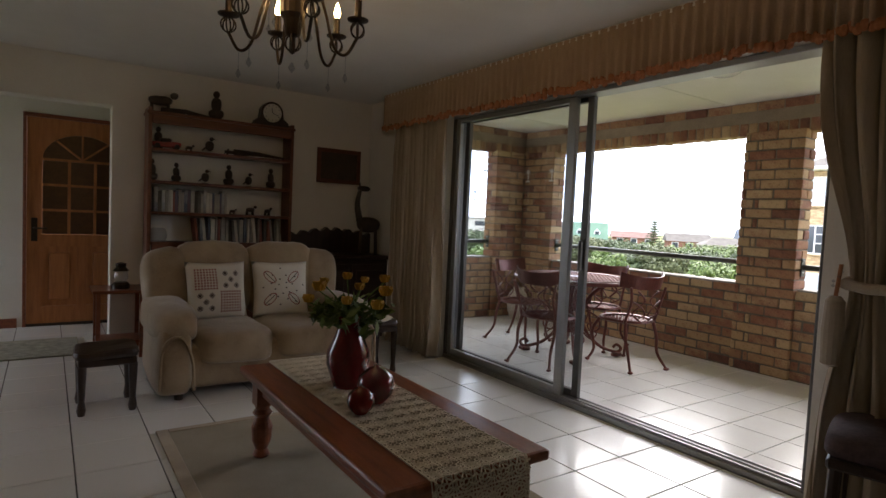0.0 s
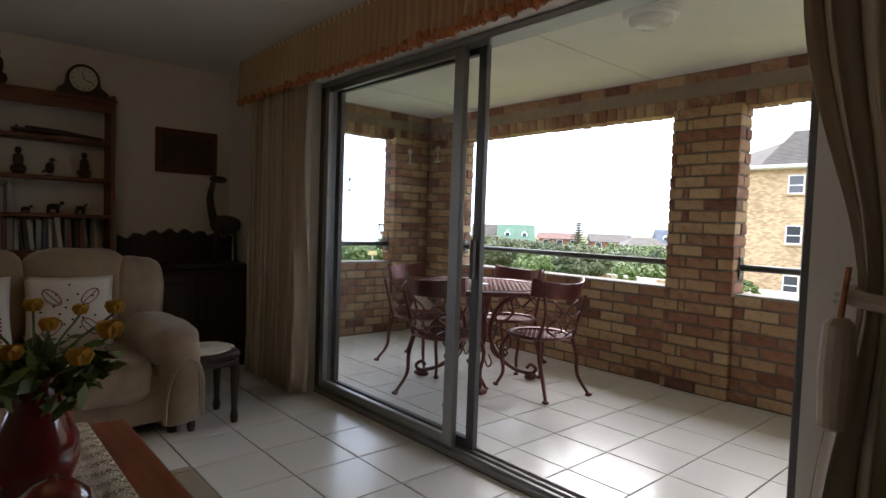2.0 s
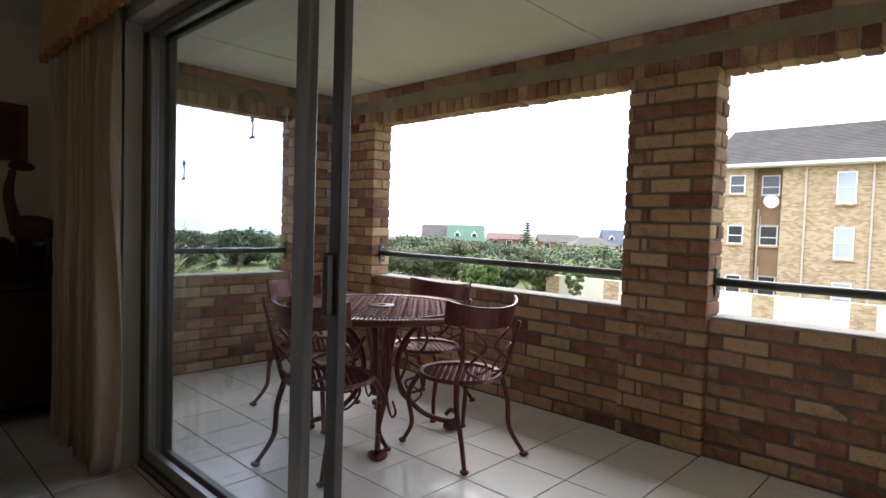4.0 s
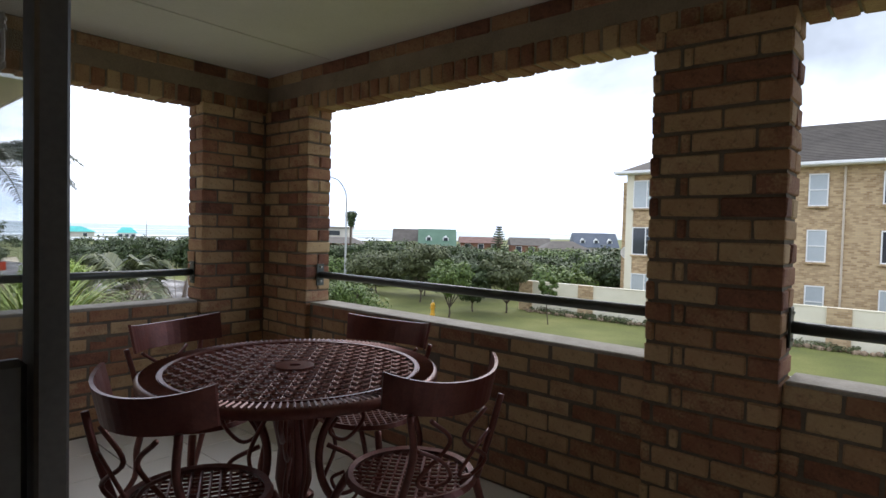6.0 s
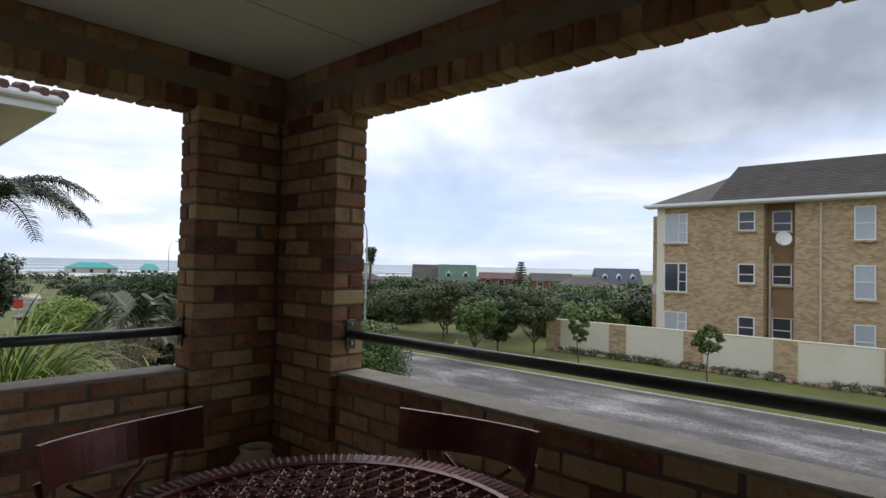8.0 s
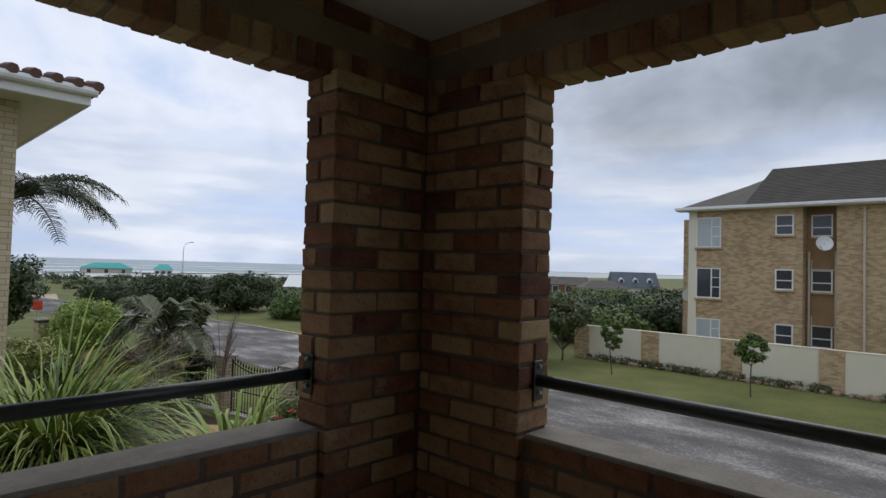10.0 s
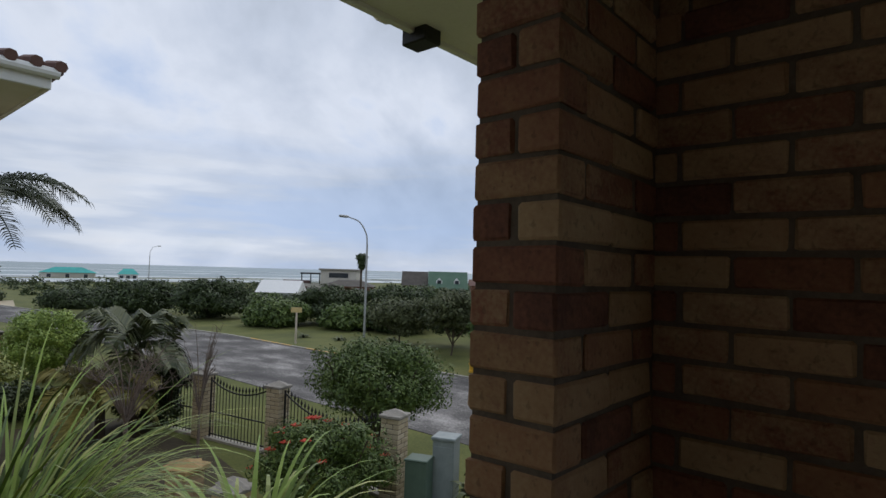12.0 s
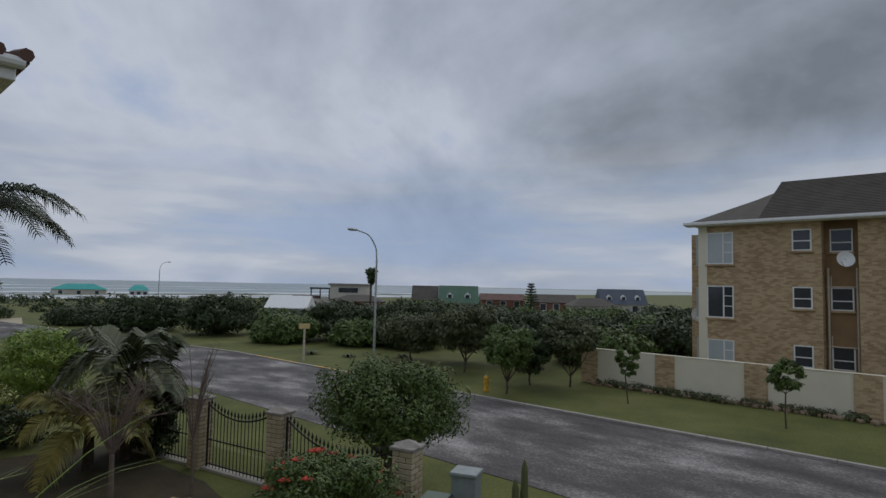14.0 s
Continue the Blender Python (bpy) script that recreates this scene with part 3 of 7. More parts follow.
def leaf(parent, along, a, b, f0, f1, z, n0, n1):
    """Stretcher courses n0..n1 of one leaf: along 'y' or 'x' from a to b, depth f0..f1."""
    for n in range(n0, n1):
        z0 = z + n * COURSE
        for s, e in spans(a, b, HALF if n % 2 else 0):
            if along == "y":
                brick(parent, f0, f1, s, e, z0, z0 + BH)
            else:
                brick(parent, s, e, f0, f1, z0, z0 + BH)


def pier(parent, along, a, b, f0, f1, z, n0, n1):
    """Both leaves, with full-depth headers at the ends of every other course."""
    mid = (f0 + f1) / 2
    for n in range(n0, n1):
        z0 = z + n * COURSE
        runs = []
        if n % 2:
            runs = [(a, a + 0.106, f0, f1), (b - 0.106, b, f0, f1)]
            lo, hi = a + 0.117, b - 0.117
        else:
            lo, hi = a, b
        for s, e in spans(lo, hi, 0):
            runs += [(s, e, f0, mid - J / 2), (s, e, mid + J / 2, f1)]
        for s, e, g0, g1 in runs:
            if along == "y":
                brick(parent, g0, g1, s, e, z0, z0 + BH)
            else:
                brick(parent, s, e, g0, g1, z0, z0 + BH)


def rowlock(parent, along, a, b, f0, f1, z0, z1):
    n = int((b - a) / 0.084)
    step = (b - a) / n
    for i in range(n):
        s, e = a + i * step + J / 2, a + (i + 1) * step - J / 2
        drop = random.uniform(-0.004, 0.004)
        if along == "y":
            brick(parent, f0, f1, s, e, z0 + drop, z1)
        else:
            brick(parent, s, e, f0, f1, z0 + drop, z1)


# ---- ground and street ----
GZ, LZ = -3.0, -2.5    # street and raised garden levels
bm = bmesh.new()
box(bm, -2500, 2500, -2500, 2500, GZ - 1.0, GZ - 0.06)
structure("ground", bm, "grass", "mown rough grass verge and garden lawn", "ground")

bm = bmesh.new()
lawn_top = [(1.0, 6.2), (12.6, 6.2), (13.0, 12.2), (12.6, 16.0), (12.0, 19.0), (11.6, 24.0), (12.4, 33.0), (1.0, 33.0)]
a = [bm.verts.new((x, y, LZ)) for x, y in lawn_top]
b = [bm.verts.new((x + (2.0 if x > 5 else 0), y, GZ - 0.3)) for x, y in lawn_top]
bm.faces.new(a)
for i in range(len(a)):
    j = (i + 1) % len(a)
    bm.faces.new((a[i], b[i], b[j], a[j]))
bmesh.ops.recalc_face_normals(bm, faces=bm.faces)
# bare soil slab; its dark tone also paints the shade below the shrubs
bed = bmesh.new()
prism(bed, [(6.3, 12.4), (8.6, 12.0), (10.3, 14.6), (10.7, 17.0), (10.3, 21.0), (8.0, 21.5), (6.2, 18.0)], LZ - 0.05, LZ + 0.006, axis="z")
structure("shaded_soil_bed", bed, "soil", "bare brown soil bed, coloured darker for the shade under the garden shrubs", "soil")
structure("garden_lawn", bm, "grass", "raised garden lawn with bare patches below the balcony", "lawn")
KN, KF = 16.5, 23.75   # road edges


def strip(name, mat, label, category, pts_a, pts_b, z0, z1):
    """A slab between two edge lines of equal length."""
    bm = bmesh.new()
    outline = [*pts_a, *pts_b[::-1]]
    prism(bm, outline, z0, z1, axis="z")
    return structure(name, bm, mat, label, category)


near = [(KN, -60), (KN, 40), (KN - 0.6, 52), (KN - 2.5, 64), (KN - 7, 84), (KN - 16, 110)]
far = [(KF + 0.4, -60), (KF, 40), (KF - 0.8, 46), (KF - 3, 60), (KF - 6, 82), (KF - 13, 112)]
strip("road", "road", "worn grey tarred street with pale patches", "road", near, far, GZ - 0.3, GZ - 0.045)
bm = bmesh.new()
for (x0, y0), (x1, y1) in zip(far, far[1:]):
    n = max(1, int(abs(y1 - y0) / 1.0))
    if y0 < -20:
        n = 60
    for i in range(n):
        t0, t1 = i / n, (i + 0.985) / n
        xa, ya, xb, yb = x0 + (x1 - x0) * t0, y0 + (y1 - y0) * t0, x0 + (x1 - x0) * t1, y0 + (y1 - y0) * t1
        prism(bm, [(xa, ya), (xa + 0.16, ya), (xb + 0.16, yb), (xb, yb)], GZ - 0.2, GZ + 0.03, axis="z")
kerb = structure("kerb", bm, "kerb", "weathered concrete kerb along the street", "kerb")
bm = bmesh.new()
for y0 in (28.6, 29.7, 30.8, 33.2, 34.3, 35.4, 36.6):
    box(bm, KF + 0.01, KF + 0.15, y0, y0 + 0.95, GZ + 0.03, GZ + 0.034)
tagged(part("kerb_paint", bm, "yellow_paint", kerb), "faded yellow paint on the kerb")
strip("sand_verge", "sand", "bare sandy strip where the street meets the verge", "path", [(KF - 10, 70), (KF - 4, 74)], [(KF - 12, 80), (KF - 2, 84)], GZ - 0.06, GZ - 0.052)

# sea and shore
strip("water", "sea", "grey-green sea out to the horizon", "sea", [(-1800, 150), (1800, 260)], [(-1800, 2400), (1800, 2400)], GZ - 0.06, GZ - 0.02)
bm = bmesh.new()
rnd = random.Random(5)
for band, (yb, amount, wide) in enumerate(((157, 80, 5), (175, 80, 6), (205, 60, 9), (290, 26, 9), (420, 22, 12), (650, 16, 16))):
    for i in range(amount):
        x = rnd.uniform(-60, 60 + yb * 1.1)
        y = yb + x * 0.055 + rnd.uniform(-wide, wide)
        half, dep = rnd.uniform(4, 26) * (1 + band * 0.3), rnd.uniform(1.2, 4.2) * (1 + band * 0.4)
        ring = [(x + half * math.cos(a) * rnd.uniform(0.8, 1.1), y + dep * math.sin(a) * rnd.uniform(0.5, 1.2)) for a in [k * math.pi / 5 for k in range(10)]]
        prism(bm, ring, GZ - 0.02, GZ + 0.02 + 0.02 * (i % 7), axis="z")
tagged(part("surf", bm, "foam"), "white surf lines breaking on the sea", "surf", kind="stuff")


# ---- plants ----
def leaf_cloud(bm, centres, per, size, rnd, flat=0.75, long=1.6):
    """Small leaves scattered round clump centres, most of them near each clump's skin."""
    for c, r in centres:
        for _ in range(per):
            d = Vector((rnd.gauss(0, 1), rnd.gauss(0, 1), rnd.gauss(0, 1))).normalized()
            p = Vector(c) + Vector((d.x, d.y, d.z * flat)) * r * rnd.uniform(0.55, 1.08)
            n = (d + Vector((rnd.uniform(-0.8, 0.8), rnd.uniform(-0.8, 0.8), rnd.uniform(-0.2, 1.0)))).normalized()
            u = n.cross((rnd.uniform(-1, 1), rnd.uniform(-1, 1), rnd.uniform(-1, 1))).normalized()
            w = n.cross(u)
            s = size * rnd.uniform(0.6, 1.3)
            q = [bm.verts.new(p + u * (a * s * long * 0.5) + w * (b * s * 0.5)) for a, b in ((-1, 0), (-0.2, 0.62), (1, 0), (-0.2, -0.62))]
            bm.faces.new(q)
    return bm


def limbs(bm, rnd, height, spread, base=0.09, n=7, split=0.35):
    """Trunk and limbs; gives back the limbs' ends."""
    fork = Vector((rnd.uniform(-0.1, 0.1), rnd.uniform(-0.1, 0.1), height * split))
    tube(bm, [(0, 0, -0.05), fork * 0.5 + Vector((0.04, 0.02, 0)), fork], base, 8, 0.75)
    ends = []
    for i in range(n):
        a = 2 * math.pi * i / n + rnd.uniform(-0.3, 0.3)
        r = spread * rnd.uniform(0.35, 0.8)
        e = Vector((r * math.cos(a), r * math.sin(a), height * rnd.uniform(0.62, 0.92)))
        mid = fork.lerp(e, 0.5) + Vector((0.12 * r * math.cos(a), 0.12 * r * math.sin(a), -0.04 * height))
        tube(bm, curve_pts([fork, mid, e], 4), base * 0.5, 6, 0.3)
        ends.append(e)
    return ends


def tree(name, label, x, y, height, spread, leaf_mat, seed, clumps=26, per=120, size=0.14, n=7, split=0.35, low=0.45, group="", z=GZ - 0.06, stem=0.0):
    rnd = random.Random(seed)
    top = thing(name, label, "tree" if "shrub" not in label else "shrub", x, y, z, rnd.uniform(0, 360), group)
    bm = bmesh.new()
    ends = limbs(bm, rnd, height, spread, stem or 0.03 * height + 0.02, n, split)
    part("trunk", bm, "bark", top)
    centres = []
    for i in range(clumps):
        if i < len(ends):
            c = ends[i]
        else:
            d = Vector((rnd.gauss(0, 1), rnd.gauss(0, 1), rnd.gauss(0, 1))).normalized() * rnd.uniform(0.25, 1.0) ** 0.5
            c = Vector((d.x * spread * 0.82, d.y * spread * 0.82, height * ((1 + low) / 2 + d.z * (1 - low) / 2 * 0.92)))
        centres.append((c, min(0.75, spread * rnd.uniform(0.18, 0.34))))
    part("crown", leaf_cloud(bmesh.new(), centres, per, size, rnd), leaf_mat, top)
    return top


def palm_frond(bm, rnd, base, yaw, length, lift, droop, leaflet, width, pairs=42):
    """One feathered palm leaf: a curved rib with drooping leaflets."""
    d = Vector((math.cos(yaw), math.sin(yaw), 0))
    pts = [Vector(base) + d * (length * t * (1 - 0.15 * t)) + Vector((0, 0, length * (lift * t - droop * t * t))) for t in [i / 12 for i in range(13)]]
    tube(bm, pts, 0.022 * length / 2 + 0.004, 5, 0.2)
    side = Vector((-d.y, d.x, 0))
    for i in range(pairs):
        t = 0.12 + 0.87 * i / pairs
        k = min(11, int(t * 12))
        p = pts[k].lerp(pts[k + 1], t * 12 - k)
        way = (pts[k + 1] - pts[k]).normalized()
        for sgn in (1, -1):
            ln = leaflet * (0.55 + 0.9 * math.sin(math.pi * min(1, t + 0.08))) * rnd.uniform(0.85, 1.1)
            out = (side * sgn * 0.8 + way * 0.65 + Vector((0, 0, rnd.uniform(0.1, 0.35)))).normalized()
            a, b = p + out * ln * 0.55, p + out * ln + Vector((0, 0, -ln * rnd.uniform(0.3, 0.6)))
            w = way * width
            v = [bm.verts.new(q) for q in (p - w * 0.5, p + w * 0.5, a + w * 0.6, a - w * 0.6, b)]
            bm.faces.new((v[0], v[1], v[2], v[3]))
            bm.faces.new((v[3], v[2], v[4]))
    return bm


def palm(name, label, x, y, trunk_h, fronds, length, mat, seed, leaflet=0.5, lean=(0, 0), trunk_r=0.13, z=GZ - 0.06, lift=0.75, droop=0.9, width=0.035):
    rnd = random.Random(seed)
    top = thing(name, label, "palm tree", x, y, z)
    head = (lean[0], lean[1], trunk_h)
    part("trunk", tube(bmesh.new(), curve_pts([(0, 0, -0.05), (lean[0] * 0.4, lean[1] * 0.4, trunk_h * 0.5), head], 6), trunk_r, 10, 0.7), "bark", top)
    for i in range(fronds):
        bm = palm_frond(bmesh.new(), rnd, head, 2.4 * i + rnd.uniform(-0.3, 0.3), length * rnd.uniform(0.8, 1.1), lift * rnd.uniform(0.35, 1.25), droop * rnd.uniform(0.8, 1.2), leaflet, width)
        part("frond", bm, mat, top)
    return top


def strap_plant(name, label, x, y, blades, length, width, mats, seed, z=GZ - 0.06, rise=0.9, base_h=0.0):
    """A tuft of long arching blades."""
    rnd = random.Random(seed)
    top = thing(name, label, "plant", x, y, z)
    if base_h:
        part("stem", tube(bmesh.new(), [(0, 0, 0), (0.03, 0.02, base_h * 0.5), (0, 0, base_h)], 0.07, 8, 0.8), "bark", top)
    for k, mat in enumerate(mats):
        bm = bmesh.new()
        for _ in range(blades // len(mats)):
            a, ln = rnd.uniform(0, 6.283), length * rnd.uniform(0.55, 1.1)
            d, s = Vector((math.cos(a), math.sin(a), 0)), Vector((-math.sin(a), math.cos(a), 0))
            up, fall = rise * rnd.uniform(0.6, 1.15), rnd.uniform(0.6, 1.25)
            prev = None
            start = Vector((rnd.uniform(-0.1, 0.1), rnd.uniform(-0.1, 0.1), base_h))
            for i in range(9):
                t = i / 8
                p = start + d * ln * (t * 0.72) + Vector((0, 0, ln * (up * t - fall * t * t)))
                w = s * width * (1 - 0.9 * t) * 0.5 * (1 + 0.4 * math.sin(3 * t))
                row = (bm.verts.new(p - w), bm.verts.new(p + w))
                if prev:
                    bm.faces.new((prev[0], prev[1], row[1], row[0]))
                prev = row
        tagged(part("foliage", bm, mat, top), "long arching blades", kind="stuff")
    return top


def bare_tree(name, label, x, y, height, spread, seed, trunk=0.05, upright=0.6):
    rnd = random.Random(seed)
    top = thing(name, label, "tree", x, y, LZ - 0.02)
    bm, twigs = bmesh.new(), bmesh.new()
    fork = Vector((0, 0, height * 0.4))
    tube(bm, [(0, 0, -0.05), (0.02, 0.03, height * 0.2), fork], trunk, 8, 0.7)
    for i in range(22):
        a, r = rnd.uniform(0, 6.283), spread * rnd.uniform(0.5, 1)
        e = fork + Vector((r * math.cos(a), r * math.sin(a), height * upright * rnd.uniform(0.3, 1.0)))
        m = fork.lerp(e, 0.5) + Vector((0, 0, 0.1 * height))
        line = curve_pts([fork, m, e], 4)
        part("branch", tube(bmesh.new(), line, trunk * 0.35, 5, 0.25), "twig", top)
        for _ in range(9):
            s = line[rnd.randrange(3, len(line))]
            q = s + Vector((rnd.uniform(-1, 1), rnd.uniform(-1, 1), rnd.uniform(-0.1, 1))) * spread * 0.42
            tube(twigs, [s, s.lerp(q, 0.5) + Vector((0, 0, 0.03)), q], trunk * 0.1, 3, 0.4)
    part("trunk", bm, "twig", top)
    tagged(part("twig_spray", twigs, "twig", top), "fine bare twigs", kind="stuff")
    return top


# row of trees over the street
VERGE = ((25.4, 20.2, 2.95, 1.25, "leaf", 0.36), (28.0, 20.7, 2.75, 1.3, "leaf_dark", 0.22), (29.0, 19.2, 3.15, 1.5, "leaf_grey", 0.42), (28.6, 25.2, 3.55, 1.8, "leaf_grey", 0.42), (31.5, 27.5, 3.3, 2.4, "leaf_dark", 0.25), (30.0, 30.5, 2.9, 2.2, "leaf_grey", 0.2), (33.0, 24.0, 3.2, 2.2, "leaf_dark", 0.3))
for i, (x, y, h, s, mat, low) in enumerate(VERGE):
    tree("tree", "windswept coastal tree with a dense rounded crown on the verge" if mat != "leaf_grey" else "grey-green coastal tree with forked stems on the verge", x, y, h, s, mat, 20 + i, clumps=58, per=170, size=0.13, n=7, split=0.16, low=low, group="verge trees", stem=0.055)
for i, (x, y, h, s, low) in enumerate(((27.4, 15.7, 2.5, 0.52, 0.42), (27.4, 10.2, 2.35, 0.6, 0.5))):
    tree("sapling", "young tree with a round green crown in the grass", x, y, h, s, "leaf", 40 + i, clumps=26, per=70, size=0.11, n=5, split=0.48, low=low, group="saplings", stem=0.028)
# scrub belt
THICKET = ((35.2, 43.2, 3.05, 4.2, "leaf_dark"), (30, 44, 1.9, 3.0, "leaf"), (38, 39, 3.3, 4.4, "leaf_dark"), (29.0, 53, 3.3, 3.9, "leaf_dark"), (26.0, 60, 2.9, 4.2, "leaf_dark"), (24.0, 70, 1.5, 4.0, "leaf_dark"), (42, 33, 2.5, 4.6, "leaf_dark"), (46, 46, 3.0, 5.0, "leaf"), (44, 27, 2.3, 4.8, "leaf_dark"), (52, 36, 2.4, 5.6, "leaf"), (52, 24, 3.1, 5.2, "leaf_dark"), (40, 56, 1.3, 5.0, "leaf_dark"), (16.5, 84, 1.3, 5.0, "leaf_dark"), (30, 80, 1.2, 5.6, "leaf_dark"), (44, 70, 0.9, 6.0, "leaf"), (60, 50, 2.3, 6.5, "leaf_dark"), (38, 22, 2.0, 3.4, "leaf"), (45, 19, 2.6, 3.8, "leaf_dark"), (9.5, 66, 2.3, 5.2, "leaf_dark"), (58, 33, 2.6, 5.4, "leaf"), (33.0, 39.0, 1.7, 2.4, "leaf"), (34.5, 35.2, 2.2, 2.6, "leaf_dark"), (48, 22.5, 2.4, 3.0, "leaf"))
for i, (x, y, h, s, mat) in enumerate(THICKET):
    tree("shrub_thicket", "dense dark green coastal shrub in the thicket", x, y, h, s, mat, 60 + i, clumps=110, per=130, size=0.2, n=5, split=0.1, low=0.0, group="thicket")

# far scrub down to the shore
rnd = random.Random(77)
bm = bmesh.new()
spots = []
for _ in range(620):
    d, a = rnd.uniform(62, 150), radians(rnd.uniform(-4, 72))
    spots.append(((5 + d * math.sin(a), 6 + d * math.cos(a), GZ + rnd.uniform(-0.5, 0.7)), rnd.uniform(0.8, 1.7)))
leaf_cloud(bm, [s for s in spots if not (abs(s[0][0] - (KF - 8)) < 9 and s[0][1] < 118)], 70, 0.42, rnd)
tagged(part("coastal_scrub", bm, "leaf_dark"), "low dark coastal scrub running down to the shore", "scrub", kind="stuff")

tree("tree", "dark broad-leaved tree beside the bend of the street", 8.6, 40.0, 4.6, 3.2, "leaf_dark", 91, clumps=60, per=140, size=0.2, n=6, split=0.2, low=0.15)
tree("garden_tree", "bushy small tree with bright green leaf tips on forked stems", 13.95, 15.2, 2.75, 1.8, "leaf", 92, clumps=95, per=330, size=0.062, n=6, split=0.25, low=0.4)
tree("hibiscus_bush", "green hibiscus shrub with red flowers beside the fence", 10.45, 12.75, 1.45, 1.25, "leaf", 93, clumps=64, per=320, size=0.048, n=6, split=0.1, low=0.0, z=LZ - 0.02)
tree("clipped_bush", "rounded shrub with yellow-green new leaves", 10.6, 28.2, 2.35, 1.6, "leaf_bright", 94, clumps=90, per=300, size=0.065, n=5, split=0.1, low=0.0, z=LZ - 0.02)
tree("garden_shrub", "dark green shrub under the palm", 10.7, 19.7, 1.8, 1.0, "leaf_dark", 95, clumps=36, per=160, size=0.08, n=5, split=0.1, low=0.0, z=LZ - 0.02)
tree("garden_shrub", "yellow-green shrub by the neighbour's gatepost", 8.2, 24.7, 1.4, 1.15, "leaf_yellow", 96, clumps=36, per=160, size=0.08, n=5, split=0.1, low=0.0, z=LZ - 0.02)
tree("garden_shrub", "low dark shrub in the flower bed", 8.5, 22.4, 0.9, 1.05, "leaf_dark", 97, clumps=30, per=150, size=0.07, n=5, split=0.1, low=0.0, z=LZ - 0.02)
bm = bmesh.new()
rnd = random.Random(8)
for _ in range(22):
    a, v = rnd.uniform(0, 6.28), rnd.uniform(0.25, 1.3)
    c = Vector((10.45 + 1.2 * math.cos(a) * math.cos(v), 12.75 + 1.2 * math.sin(a) * math.cos(v), LZ + 0.22 + 1.25 * math.sin(v)))
    for k in range(5):
        p = c + Vector((math.cos(k * 1.257), math.sin(k * 1.257), 0.35)) * 0.075
        q = [bm.verts.new(w) for w in (c, p + Vector((0.03, 0, 0.02)), p * 1 + (p - c) * 0.35, p + Vector((-0.02, 0.03, 0)))]
        bm.faces.new(q)
tagged(part("hibiscus_flowers", bm, "red_petal"), "open red hibiscus flowers scattered over the shrub", "flower", kind="stuff")

palm("garden_palm", "young feather palm with arching dusty green fronds", 10.15, 19.6, 1.9, 15, 1.55, "frond", 101, z=LZ - 0.02, leaflet=0.5, trunk_r=0.12, lift=1.3, droop=1.05, width=0.045)
palm("dry_palm", "stunted palm with yellowing fronds", 9.35, 19.4, 0.8, 15, 1.5, "frond_dry", 102, z=LZ - 0.02, leaflet=0.42, trunk_r=0.12, lift=1.2, droop=1.0, width=0.04)
palm("queen_palm", "tall feather palm with drooping dark fronds", 6.85, 22.2, 5.8, 22, 3.5, "frond_dark", 103, leaflet=0.5, trunk_r=0.16, lift=0.7, droop=0.72, width=0.036)
strap_plant("grass_tree", "fountain of long arching green blades on a stem", 5.05, 7.95, 1400, 1.35, 0.017, ["leaf_bright", "leaf_bright", "leaf", "leaf_yellow"], 104, base_h=2.48, rise=1.3, z=LZ - 0.04)
strap_plant("strap_lily", "clump of variegated yellow-green strap leaves", 6.15, 7.75, 240, 1.1, 0.035, ["leaf_yellow", "leaf_bright"], 105, base_h=2.23, rise=1.35, z=LZ - 0.04)
strap_plant("strap_lily", "clump of deep green strap leaves", 4.55, 7.3, 110, 0.9, 0.045, ["leaf", "leaf_dark"], 106, base_h=2.28, rise=1.3, z=LZ - 0.04)
strap_plant("aloe", "pale aloe rosette with fleshy leaves", 11.9, 10.7, 36, 0.7, 0.12, ["leaf_grey"], 107, base_h=0.45, rise=0.9, z=LZ - 0.04)
for i, (x, y) in enumerate(((28.0, 34.0), (27.0, 36.5), (30.5, 31.8))):
    strap_plant("agave", "grey-green agave rosette at the thicket's edge", x, y, 40, 1.0, 0.12, ["leaf_grey"], 110 + i, rise=0.9)
bare_tree("bare_shrub", "leafless grey-twigged small tree on the lawn", 8.95, 16.9, 2.3, 0.95, 111, 0.06)
bare_tree("bare_sapling", "slender leafless sapling beside the fence", 10.2, 16.5, 2.5, 0.42, 112, 0.035, 0.75)

cactus = thing("cactus", "grey-green column cactus with several arms", "cactus", 12.3, 10.55, LZ - 0.02)
for dx, dy, h in ((0, 0, 1.5), (0.12, 0.1, 1.1), (-0.14, 0.06, 1.25), (0.06, -0.15, 0.9), (-0.22, -0.08, 0.75), (0.24, -0.02, 0.8)):
    part("arm", lathe(bmesh.new(), [(0.03, 0), (0.055, 0.1), (0.06, h * 0.6), (0.05, h * 0.9), (0.02, h * 0.98), (0, h)], 10, (dx, dy, 0)), "leaf_grey", cactus)


# ---- fence and gate ----
POSTS = [(10.5, 20.4), (11.05, 18.0), (11.5, 15.67), (11.6, 12.25)]


